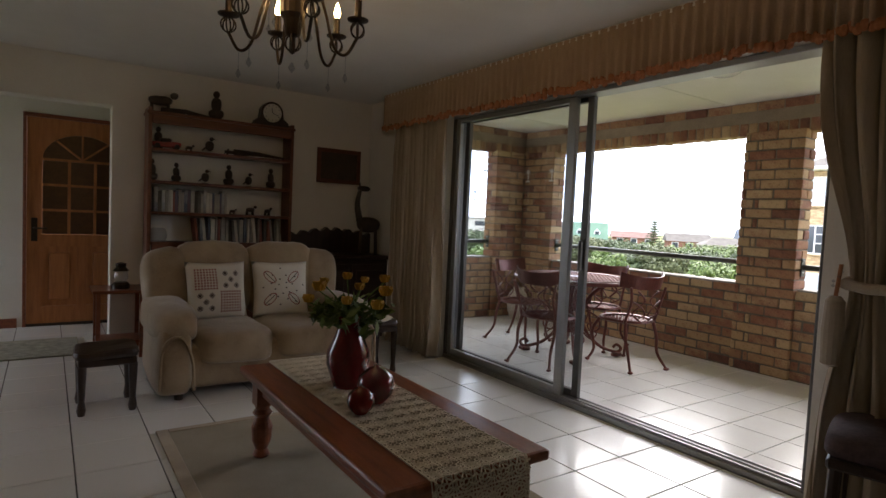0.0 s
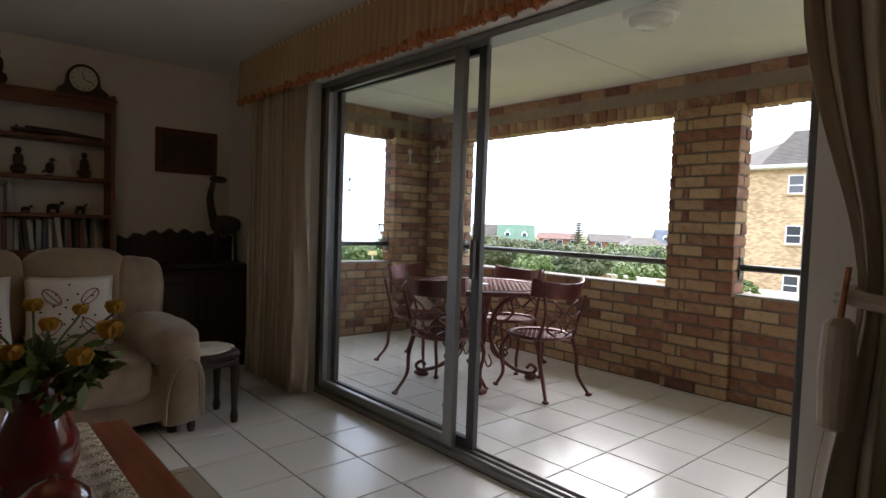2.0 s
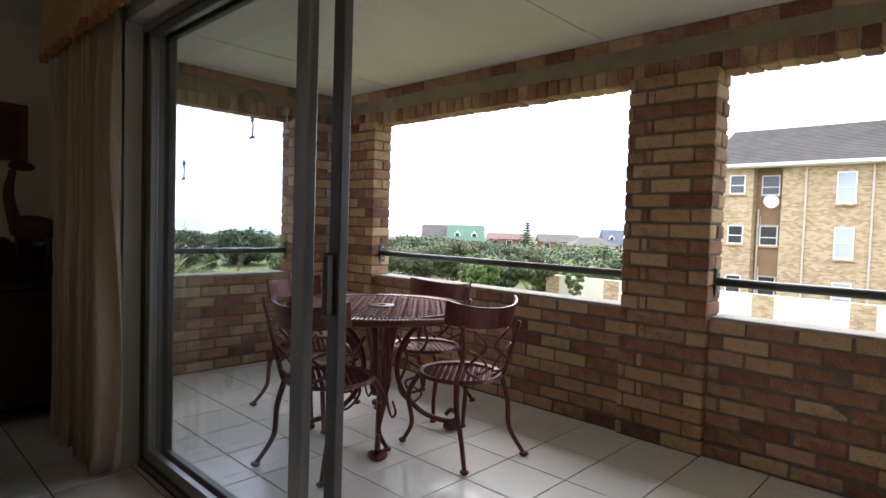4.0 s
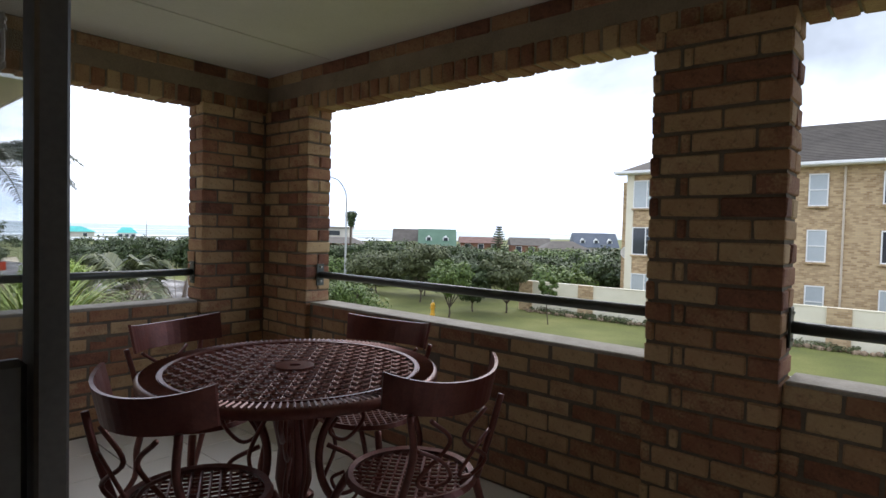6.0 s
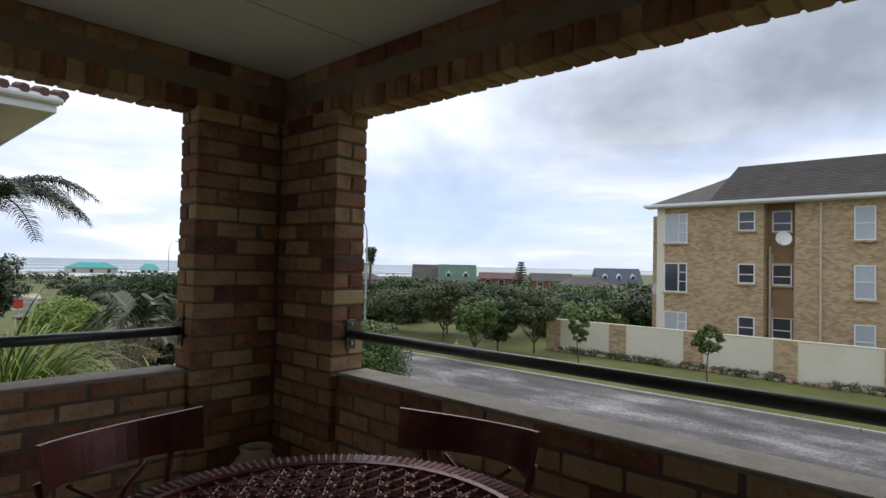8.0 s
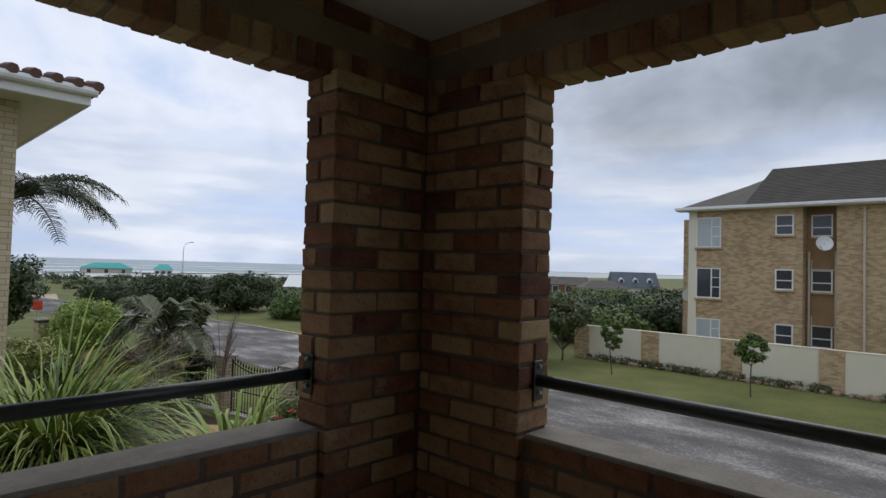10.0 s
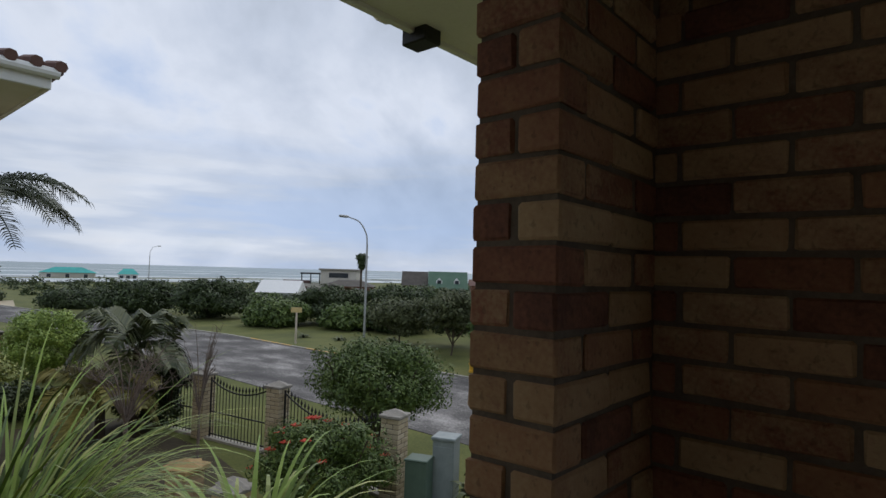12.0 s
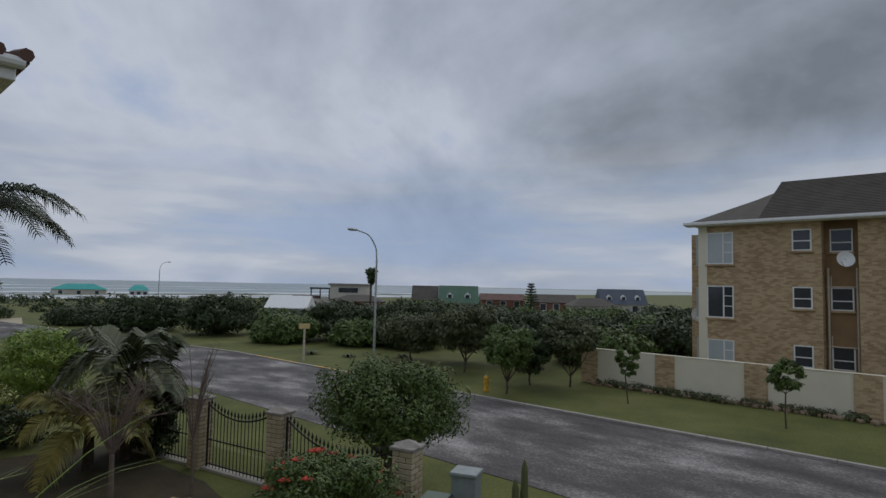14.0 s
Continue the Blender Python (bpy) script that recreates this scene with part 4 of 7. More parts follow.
def brick_post(x, y, h):
    p = thing("fence_post", "square buff brick post with a stone cap", "gatepost", x, y, LZ - 0.02, 15, group="fence posts")
    core = part("shaft", boxed(-0.168, 0.168, -0.168, 0.168, 0, h), "mortar", p)
    for n in range(int(h / COURSE)):
        z0 = n * COURSE + 0.006
        for q in range(4):
            x0, x1, y0, y1 = ((-0.176, 0.054, -0.176, -0.066), (0.066, 0.176, -0.176, 0.054), (-0.054, 0.176, 0.066, 0.176), (-0.176, -0.066, -0.054, 0.176))[q]
            if n % 2 == 0:
                x0, x1 = -x1, -x0
            brick(core, x0, x1, y0, y1, z0, z0 + BH, "pale_brick")
    bm = boxed(-0.21, 0.21, -0.21, 0.21, h, h + 0.06, bevel=0.012)
    lathe(bm, [(0.26, h + 0.06), (0, h + 0.15)], 4)
    part("cap", bm, "coping", p)
    return p


for x, y in POSTS:
    brick_post(x, y, 1.44)


def railing(name, label, a, b, h_end, h_mid, category):
    """Spear-topped bars between two posts, with a dipping top rail."""
    a, b = Vector((*a, 0)), Vector((*b, 0))
    top = thing(name, label, category, a.x, a.y, LZ)
    d = b - a
    ln = d.length
    u = d / ln
    n = int(ln / 0.13)
    def dip(t):
        return h_mid + (h_end - h_mid) * (2 * t - 1) ** 2
    rail = [u * (0.24 + (ln - 0.48) * i / 10) + Vector((0, 0, dip(i / 10))) for i in range(11)]
    part("top_rail", tube(bmesh.new(), rail, 0.018, 6), "black_iron", top)
    for z in (0.12, 0.62):
        part("cross_rail", tube(bmesh.new(), [u * 0.24 + Vector((0, 0, z)), u * (ln - 0.24) + Vector((0, 0, z))], 0.016, 6), "black_iron", top)
    for s in (0.25, ln - 0.25):
        part("stile", tube(bmesh.new(), [u * s, u * s + Vector((0, 0, h_end + 0.05))], 0.022, 6), "black_iron", top)
    for i in range(1, n):
        t = i / n
        p = u * (0.24 + (ln - 0.48) * t)
        h = dip(t)
        bm = tube(bmesh.new(), [p + Vector((0, 0, 0.03)), p + Vector((0, 0, h + 0.05))], 0.009, 5)
        lathe(bm, [(0.008, 0), (0.028, 0.035), (0, 0.13)], 6, p + Vector((0, 0, h + 0.05)))
        part("bar", bm, "black_iron", top)
    return top


railing("metal_gate", "black wrought-iron garden gate with spear points", POSTS[1], POSTS[2], 1.35, 1.12, "gate")
railing("iron_fence", "black wrought-iron fence panel with a dipping top", POSTS[2], POSTS[3], 1.35, 1.0, "fence")
railing("iron_fence", "black wrought-iron fence panel with a dipping top", POSTS[0], POSTS[1], 1.35, 1.1, "fence")
bm = bmesh.new()
for (ax, ay), (bx, by) in zip(POSTS, POSTS[1:]):
    prism(bm, [(ax - 0.1, ay), (ax + 0.1, ay), (bx + 0.1, by), (bx - 0.1, by)], LZ - 0.2, LZ + 0.05, axis="z")
structure("fence_plinth", bm, "kerb", "low concrete plinth under the fence", "plinth")

pillar = thing("brick_pillar", "low brick pillar with a lichen-stained cap", "pillar", 8.74, 13.95, LZ - 0.02, 20)
part("shaft", boxed(-0.2, 0.2, -0.2, 0.2, 0, 0.8, bevel=0.006), "block_brick", pillar)
bm = boxed(-0.27, 0.27, -0.27, 0.27, 0.8, 0.88, bevel=0.012)
lathe(bm, [(0.34, 0.88), (0, 0.97)], 4)
part("cap", bm, "lichen_cap", pillar)
pillar2 = thing("brick_pillar", "low brick pillar with a pale stone cap", "pillar", 8.95, 12.9, LZ - 0.02, 20)
part("shaft", boxed(-0.2, 0.2, -0.2, 0.2, 0, 0.7, bevel=0.006), "block_brick", pillar2)
bm = boxed(-0.25, 0.25, -0.25, 0.25, 0.7, 0.77, bevel=0.012)
lathe(bm, [(0.32, 0.77), (0, 0.92)], 4)
part("cap", bm, "coping", pillar2)

kiosk = thing("utility_box", "tall grey-blue metal service cabinet", "utility box", 11.95, 11.35, LZ - 0.02, 22)
part("body", boxed(-0.24, 0.24, -0.3, 0.3, 0, 1.22, bevel=0.012), "grey_box", kiosk)
part("lid", boxed(-0.28, 0.28, -0.34, 0.34, 1.22, 1.28, bevel=0.015), "grey_box", kiosk)
part("door", boxed(-0.252, -0.238, -0.24, 0.24, 0.1, 1.12, bevel=0.004), "grey_box", kiosk)
kiosk2 = thing("utility_box", "squat dark green metal service cabinet", "utility box", 11.5, 11.55, LZ - 0.02, 22)
part("body", boxed(-0.22, 0.22, -0.26, 0.26, 0, 0.92, bevel=0.015), "green_box", kiosk2)
part("lid", boxed(-0.24, 0.24, -0.28, 0.28, 0.92, 0.96, bevel=0.015), "green_box", kiosk2)
kiosk.scale = (0.7, 0.62, 0.97)
kiosk2.scale = (0.75, 0.72, 0.97)

# ---- street furniture ----
lamp = thing("street_lamp", "tall grey street lamp with a curved arm", "street lamp", 30.6, 34.6, GZ - 0.06)
part("pole", tube(bmesh.new(), [(0, 0, 0), (0, 0, 6.2)], 0.085, 10, 0.75), "steel", lamp)
part("arm", tube(bmesh.new(), curve_pts([(0, 0, 6.2), (-0.12, 0, 7.0), (-0.75, 0, 7.75), (-1.7, 0, 8.0)], 6), 0.05, 8, 0.8), "steel", lamp)
part("lamp_head", puff(bmesh.new(), (-2.1, 0, 8.02), (0.42, 0.13, 0.09), 0.7, 14, 8), "steel", lamp, smooth=True)
far_lamp = copy_thing(lamp, pose(16.5, 118, GZ - 0.06, 0, 0, 30))
copy_thing(lamp, pose(50, 118, GZ - 0.06, 0, 0, 200))

sign = thing("street_sign", "small yellow street-name sign on a post", "sign", 24.9, 34.3, GZ - 0.06, -45)
part("post", tube(bmesh.new(), [(0, 0, 0), (0, 0, 1.95)], 0.06, 8), "pipe_paint", sign)
part("board", boxed(-0.32, 0.32, -0.07, -0.04, 1.86, 2.16, bevel=0.006), "sign_face", sign)
part("bracket", boxed(-0.07, 0.07, -0.04, 0.05, 1.9, 2.0, bevel=0.005), "steel", sign)

post2 = thing("road_sign", "small red warning sign on a post", "sign", 10.9, 38.0, GZ - 0.06, -15)
part("post", tube(bmesh.new(), [(0, 0, 0), (0, 0, 1.8)], 0.04, 8), "steel", post2)
part("board", boxed(-0.2, 0.2, -0.05, -0.03, 1.75, 2.2, bevel=0.006), "red_petal", post2)
brick_post(9.3, 29.2, 1.5)

hyd = thing("hydrant_marker", "yellow painted hydrant marker on the verge", "hydrant", 25.3, 21.2, GZ - 0.06)
part("body", lathe(bmesh.new(), [(0.13, 0), (0.13, 0.08), (0.1, 0.1), (0.1, 0.5), (0.12, 0.52), (0.12, 0.58), (0.05, 0.66), (0, 0.67)], 12), "yellow_paint", hyd)
part("spindle", lathe(bmesh.new(), [(0.02, 0.66), (0.02, 0.8), (0, 0.81)], 8), "steel", hyd)
part("nozzle", tube(bmesh.new(), [(-0.18, 0, 0.4), (0.18, 0, 0.4)], 0.04, 8), "yellow_paint", hyd)

# ---- garden wall over the street ----
GX = 30.9
gw = thing("garden_wall", "cream plastered boundary wall with brick pillars", "wall", GX, 0, GZ - 0.06)
part("panel", boxed(0, 0.18, -45, 19.4, 0, 1.62, bevel=0.01), "cream_wall", gw)
part("wall_cap", boxed(-0.02, 0.2, -45, 19.4, 1.62, 1.67, bevel=0.01), "cream_wall", gw)
for i in range(12):
    y0 = 19.2 - i * 3.64
    part("brick_pillar", boxed(-0.07, 0.24, y0 - 0.42, y0 + 0.42, 0, 1.66, bevel=0.01), "block_brick", gw)
rnd = random.Random(12)
bm = bmesh.new()
for i in range(420):
    y = rnd.uniform(-10, 19.0)
    c = Vector((GX - 0.35 + rnd.uniform(-0.25, 0.2), y, GZ + 0.0))
    bmesh.ops.create_icosphere(bm, subdivisions=1, radius=rnd.uniform(0.05, 0.13), matrix=Matrix.Translation(c))
tagged(part("rockery", bm, "stone"), "row of rough stones edging the flower bed", "stones", kind="stuff")
bm = bmesh.new()
leaf_cloud(bm, [((GX - 0.3 + rnd.uniform(-0.25, 0.2), rnd.uniform(-10, 19.0), GZ + 0.1), rnd.uniform(0.12, 0.3)) for _ in range(190)], 60, 0.07, rnd)
tagged(part("bed_plants", bm, "leaf_grey"), "low green plants along the boundary wall", "plants", kind="stuff")

# ---- flats over the street ----
BX, BY0, BY1, EZ = 36.3, -22.0, 15.82, 4.87
block = thing("apartment_building", "three-storey buff brick block of flats with a tiled roof", "building", BX, 0, GZ - 0.06)
EH = EZ - GZ + 0.06
RY0, RY1 = 9.03, 10.40   # recessed bay
part("wall", boxed(0, 9.5, RY1, BY1 - 0.42, 0, EH), "block_brick", block)
part("wall", boxed(0.02, 9.5, BY0, RY0, 0, EH), "block_brick", block)
part("wall", boxed(0.75, 9.4, RY0, RY1, 0, EH), "recess_brown", block)
part("wall", boxed(1.2, 9.5, BY1 - 0.4, BY1 + 0.75, 0, EH - 0.35), "block_brick", block)
part("corner_band", boxed(-0.06, 0.4, BY1 - 0.42, BY1, 0, EH + 0.02, bevel=0.01), "cream_wall", block)
part("wall_step", boxed(0.4, 1.2, BY1 - 0.42, BY1 - 0.02, 0, EH), "block_brick", block)
bm = bmesh.new()
prism(bm, [(-0.6, EH), (-0.6, EH + 0.1), (4.75, EH + 2.75), (10.1, EH + 0.1), (10.1, EH)], BY0, 12.9, axis="y")
roof = part("roof", bm, "roof_tile", block)
bm = bmesh.new()
verts = [bm.verts.new(p) for p in ((-0.6, 12.9, EH + 0.05), (-0.6, BY1 + 0.5, EH + 0.05), (5, BY1 + 0.5, EH + 0.05), (5, 12.9, EH + 0.05), (3.2, 12.9, EH + 1.93), (2.4, 13.6, EH + 1.5))]
for f in ((0, 1, 5), (0, 5, 4), (1, 2, 5), (2, 3, 4), (2, 4, 5), (0, 3, 2, 1), (0, 4, 3)):
    bm.faces.new([verts[i] for i in f])
part("roof_end", bm, "roof_tile", block)
for i in range(26):
    x = -0.55 + i * 0.205
    z = EH + 0.1 + (x + 0.6) * 2.65 / 5.35
    part("tile_course", boxed(x, x + 0.04, BY0, 12.9, z - 0.02, z + 0.035), "roof_tile", roof)
part("gutter", boxed(-0.72, -0.58, BY0, BY1 + 0.55, EH - 0.02, EH + 0.13, bevel=0.02), "white_paint", block)
part("soffit", boxed(-0.6, 0.0, BY0, BY1 + 0.5, EH - 0.06, EH - 0.02), "soffit", block)


def flat_window(parent, y0, y1, z0, z1, x=0.0, blind=False, bars=(0.62,), cross=0.5, wide=False):
    w = part("window", boxed(x - 0.02, x + 0.02, y0, y1, z0, z1), "window_blind" if blind else "window_dark", parent)
    t = 0.06
    bm = bmesh.new()
    box(bm, x - 0.06, x - 0.015, y0 - t, y0, z0 - t, z1 + t)
    box(bm, x - 0.06, x - 0.015, y1, y1 + t, z0 - t, z1 + t)
    box(bm, x - 0.058, x - 0.015, y0, y1, z0 - t, z0)
    box(bm, x - 0.058, x - 0.015, y0, y1, z1, z1 + t)
    part("window_frame", bm, "white_paint", w)
    if wide:
        ym = y0 + (y1 - y0) * 0.36
        part("mullion", boxed(x - 0.056, x - 0.018, ym - 0.03, ym + 0.03, z0, z1), "white_paint", w)
        for f in (0.36, 0.7):
            zz = z0 + (z1 - z0) * f
            part("glazing_bar", boxed(x - 0.054, x - 0.02, y0, ym - 0.03, zz - 0.02, zz + 0.02), "white_paint", w)
    else:
        zz = z0 + (z1 - z0) * cross
        part("glazing_bar", boxed(x - 0.054, x - 0.02, y0, y1, zz - 0.025, zz + 0.025), "white_paint", w)
    part("window_sill", boxed(x - 0.14, x + 0.0, y0 - 0.12, y1 + 0.12, z0 - t - 0.1, z0 - t, bevel=0.01), "block_brick", w)


for k, zc in enumerate((4.42, 1.71, -1.0)):
    zt = zc - GZ + 0.06
    flat_window(block, 14.2, 15.35, zt - 1.5, zt, blind=k != 1, wide=True)
    flat_window(block, 10.84, 11.52, zt - 0.9, zt, cross=0.45)
    flat_window(block, 9.35, 10.12, zt - 0.95, zt, x=0.75, cross=0.4)
    flat_window(block, 5.9, 6.6, zt - 1.45, zt, blind=True, cross=0.5)
    for y in (2.6, -1.2, -6.0, -10.5):
        flat_window(block, y, y + 1.1, zt - 1.4, zt, blind=k == 2, wide=True)
    part("window", boxed(1.15, 1.22, BY1 + 0.12, BY1 + 0.5, zt - 1.6, zt), "window_blind", block)
for y, x in ((10.25, 0.6), (9.15, 0.62), (7.95, -0.08), (5.2, -0.08)):
    h = EH - 0.1 if y < 9 else EH - 2.2
    part("downpipe", tube(bmesh.new(), [(x, y, 0), (x, y, h)], 0.05, 8), "pipe_paint", block)
for z in (2.1, 4.85):
    part("waste_pipe", tube(bmesh.new(), [(0.66, 9.2, z), (0.66, 10.35, z)], 0.035, 6), "pipe_paint", block)
    part("waste_pipe", tube(bmesh.new(), [(0.66, 10.15, z), (0.66, 10.15, z + 0.5)], 0.03, 6), "pipe_paint", block)


def dish(y, z, x, r):
    d = thing("satellite_dish", "round off-white satellite dish on a wall bracket", "satellite dish", BX + x, y, z, group="satellite dishes")
    bm = lathe(bmesh.new(), [(0, -0.06), (r * 0.5, -0.04), (r, 0.06), (r, 0.075), (r * 0.5, -0.02), (0, -0.04)], 18)
    bmesh.ops.rotate(bm, verts=bm.verts, cent=(0, 0, 0), matrix=Euler((radians(0), radians(-75), radians(25))).to_matrix())
    part("reflector", bm, "white_paint", d)
    part("feed_arm", tube(bmesh.new(), [(-0.05, 0, -r), (-0.42, 0.1, -0.12)], 0.015, 6), "steel", d)
    part("bracket", tube(bmesh.new(), [(0.02, 0, 0), (0.3 + 0.5 * (x > 0), 0, -0.1)], 0.025, 6), "steel", d)


dish(9.5, 3.02, -0.1, 0.36)
dish(16.2, 0.2, 1.2, 0.40)

# ---- neighbour's house ----
nb = thing("neighbour_house", "pale brick house with a tiled roof and white gutter", "house", 0, 14.3, GZ - 0.06)
NH = 6.75
part("wall", boxed(-8, 5.85, 0, 9, 0, NH), "pale_wall", nb)
part("soffit", boxed(-8, 6.55, -0.7, 9.5, NH - 0.02, NH + 0.03), "soffit", nb)
part("fascia", boxed(-8, 6.6, -0.76, -0.7, NH - 0.06, NH + 0.16, bevel=0.01), "white_paint", nb)
part("fascia", boxed(6.55, 6.6, -0.7, 9.5, NH - 0.06, NH + 0.16, bevel=0.01), "white_paint", nb)
part("gutter", tube(bmesh.new(), [(-8, -0.82, NH + 0.14), (6.66, -0.82, NH + 0.14)], 0.07, 10), "white_paint", nb)
part("downpipe", tube(bmesh.new(), [(5.45, -0.8, NH + 0.1), (5.45, -0.75, NH - 0.15), (5.3, -0.1, NH - 0.55), (5.3, -0.08, 0)], 0.05, 8), "white_paint", nb)
bm = bmesh.new()
prism(bm, [(-0.85, NH + 0.14), (-0.85, NH + 0.22), (4.5, NH + 1.4), (9.6, NH + 0.2), (9.6, NH + 0.14)], -8, 6.7, axis="x")
nroof = part("roof", bm, "red_roof", nb)
for i in range(40):
    part("tile", tube(bmesh.new(), [(6.66 - i * 0.26, -0.9, NH + 0.22), (6.66 - i * 0.26, -0.3, NH + 0.36)], 0.075, 7), "red_roof", nroof)


# ---- houses beyond the thicket ----
def house(label, x, y, turn, w, d, wall, rise, wall_mat, roof_mat, windows=3, dormers=0, gable=True, lift=0.0):
    h = thing("house", label, "house", x, y, GZ - 0.06, turn)
    wall += lift
    part("wall", boxed(-w / 2, w / 2, 0, d, 0, wall), wall_mat, h)
    bm = bmesh.new()
    o = 0.4
    if gable:
        prism(bm, [(-o, wall - 0.1), (d / 2, wall + rise), (d + o, wall - 0.1)], -w / 2 - o, w / 2 + o, axis="x")
    else:
        v = [bm.verts.new(p) for p in ((-w / 2 - o, -o, wall), (w / 2 + o, -o, wall), (w / 2 + o, d + o, wall), (-w / 2 - o, d + o, wall), (-w / 4, d / 2, wall + rise), (w / 4, d / 2, wall + rise))]
        for f in ((0, 1, 5, 4), (1, 2, 5), (2, 3, 4, 5), (3, 0, 4), (3, 2, 1, 0)):
            bm.faces.new([v[i] for i in f])
    r = part("roof", bm, roof_mat, h)
    for i in range(windows):
        cx = -w / 2 + w * (i + 0.5) / windows
        win = part("window", boxed(cx - 0.5, cx + 0.5, -0.04, 0.02, wall - 1.5, wall - 0.35), "window_dark", h)
        part("window_frame", boxed(cx - 0.58, cx + 0.58, -0.03, 0.01, wall - 1.58, wall - 0.27), "white_paint", win)
    for i in range(dormers):
        cx = -w / 2 + w * (i + 0.5) / dormers
        zz = wall + rise * 0.2
        k = min(1.0, rise / 4.2)
        bm = bmesh.new()
        prism(bm, [(cx - 0.75 * k, zz), (cx + 0.75 * k, zz), (cx + 0.75 * k, zz + 1.0 * k), (cx, zz + 1.75 * k), (cx - 0.75 * k, zz + 1.0 * k)], d * 0.1, d * 0.42, axis="y")
        dm = part("dormer", bm, "white_paint", r)
        part("pane", boxed(cx - 0.5 * k, cx + 0.5 * k, d * 0.1 - 0.04, d * 0.1 + 0.02, zz + 0.12 * k, zz + 1.15 * k), "window_dark", dm)
    return h


house("white plastered house with a plain gable", 47.4, 71.1, -48, 4.8, 5.0, 1.33, 1.48, "white_paint", "white_paint", 1, 0, True)
house("low house with a dull red roof", 60.4, 86.5, -48, 3.7, 5.0, 1.20, 1.31, "house_wall", "red_roof", 1, 0, True)
house("brown hip-roofed house behind the shrubs", 60.0, 72.0, -48, 7.0, 5.0, 2.00, 0.92, "house_brick", "roof_tile", 2, 0, False)
house("brick house with a grey-brown roof", 77.6, 74.9, -48, 3.9, 5.0, 2.15, 2.37, "house_brick", "roof_tile", 2, 0, True)
house("house with a steep green roof and white dormers", 80.0, 69.2, -48, 6.1, 5.0, 1.71, 2.90, "house_wall", "green_roof", 2, 2, True)
house("long house with a brown roof", 94.8, 70.6, -48, 7.9, 5.0, 2.16, 1.09, "house_brick", "red_roof", 3, 0, True)
house("red-walled house with a pale roof", 97.2, 60.4, -48, 7.2, 5.0, 2.01, 1.35, "house_brick", "roof_tile", 3, 0, True)
house("brown-roofed house with gables", 88.1, 48.1, -48, 6.9, 5.0, 1.83, 1.24, "house_wall", "roof_tile", 3, 0, False)
house("house with a slate-blue roof and dormers", 110.3, 53.3, -48, 8.2, 5.0, 1.77, 2.82, "house_wall", "blue_roof", 2, 3, True)
house("low red-roofed house among trees", 66.2, 45.6, -48, 5.6, 5.0, 0.74, 0.64, "house_brick", "red_roof", 3, 0, False)
villa = thing("flat_roofed_house", "cream flat-roofed modern house with a dark pergola", "house", 65.2, 81.2, GZ - 0.06, -48)
part("wall", boxed(-2.6, 3.4, 0, 6, 0, 4.29), "house_wall", villa)
part("roof", boxed(-2.9, 3.7, -0.3, 6.3, 4.29, 4.59, bevel=0.03), "coping", villa)
part("terrace", boxed(-5.8, -2.6, 0.5, 5, 0, 1.99), "house_wall", villa)
part("pergola_roof", boxed(-6.0, -2.4, 0.2, 5, 3.59, 3.84), "black_iron", villa)
for dx in (-5.8, -4.3, -2.8):
    part("pergola_post", boxed(dx - 0.08, dx + 0.08, 0.3, 0.46, 1.99, 3.59), "black_iron", villa)
part("window", boxed(-1.2, 2.0, -0.05, 0.02, 3.09, 3.89), "window_dark", villa)
house("beach pavilion with a bright teal roof", 58.2, 193.9, -20, 13.4, 6, 1.40, 1.60, "house_wall", "teal_roof", 3, 0, False)
house("beach pavilion with a bright teal roof", 69.7, 181.0, -20, 4.9, 6, 1.40, 1.60, "house_wall", "teal_roof", 3, 0, False)
pine = thing("norfolk_pine", "slim dark pine with level tiers of branches", "tree", 57.7, 40.1, GZ - 0.06)
part("trunk", tube(bmesh.new(), [(0, 0, 0), (0, 0, 4.93)], 0.13, 8, 0.15), "bark", pine)
rnd = random.Random(31)
bm = bmesh.new()
for k in range(15):
    zz = 4.93 * (0.2 + 0.78 * k / 14)
    reach = 1.35 * (1 - k / 15.5) + 0.12
    for j in range(7):
        a = j * 0.8976 + k * 0.4
        leaf_cloud(bm, [((reach * q * math.cos(a), reach * q * math.sin(a), zz + 0.1 * q), 0.2 * (1.15 - 0.4 * q)) for q in (0.3, 0.6, 0.95)], 16, 0.1, rnd, flat=0.5)
part("crown", bm, "leaf_dark", pine)
fan = thing("fan_palm", "distant fan palm with a shaggy round head", "palm tree", 56.7, 65.2, GZ - 0.06)
part("trunk", tube(bmesh.new(), [(0, 0, 0), (0.1, 0, 6.24)], 0.16, 8, 0.8), "bark", fan)
rnd = random.Random(32)
part("crown", leaf_cloud(bmesh.new(), [((0.1, 0, 6.24), 0.75), ((0.1, 0, 5.54), 0.5), ((0.1, 0, 4.94), 0.35)], 220, 0.3, rnd, long=2.6), "leaf_dark", fan)

# ---- sliding door ----
door = thing("sliding_door", "aluminium sliding glass door standing half open", "sliding door", DX - 0.03, 0, 0)
Y0, Y1, YM = 1.125, 4.12, 2.605
bm = boxed(-0.005, 0.13, Y0, Y1, 0.0, 0.03)
for xx in (0.02, 0.065, 0.11):
    box(bm, xx - 0.005, xx + 0.005, Y0, Y1, 0.03, 0.045)
part("track", bm, "aluminium", door)
part("head_frame", boxed(-0.005, 0.13, Y0, Y1, 2.085, 2.118, bevel=0.004), "aluminium", door)
part("jamb", boxed(-0.004, 0.13, Y1 - 0.045, Y1 - 0.002, 0.03, 2.085, bevel=0.004), "dark_aluminium", door)
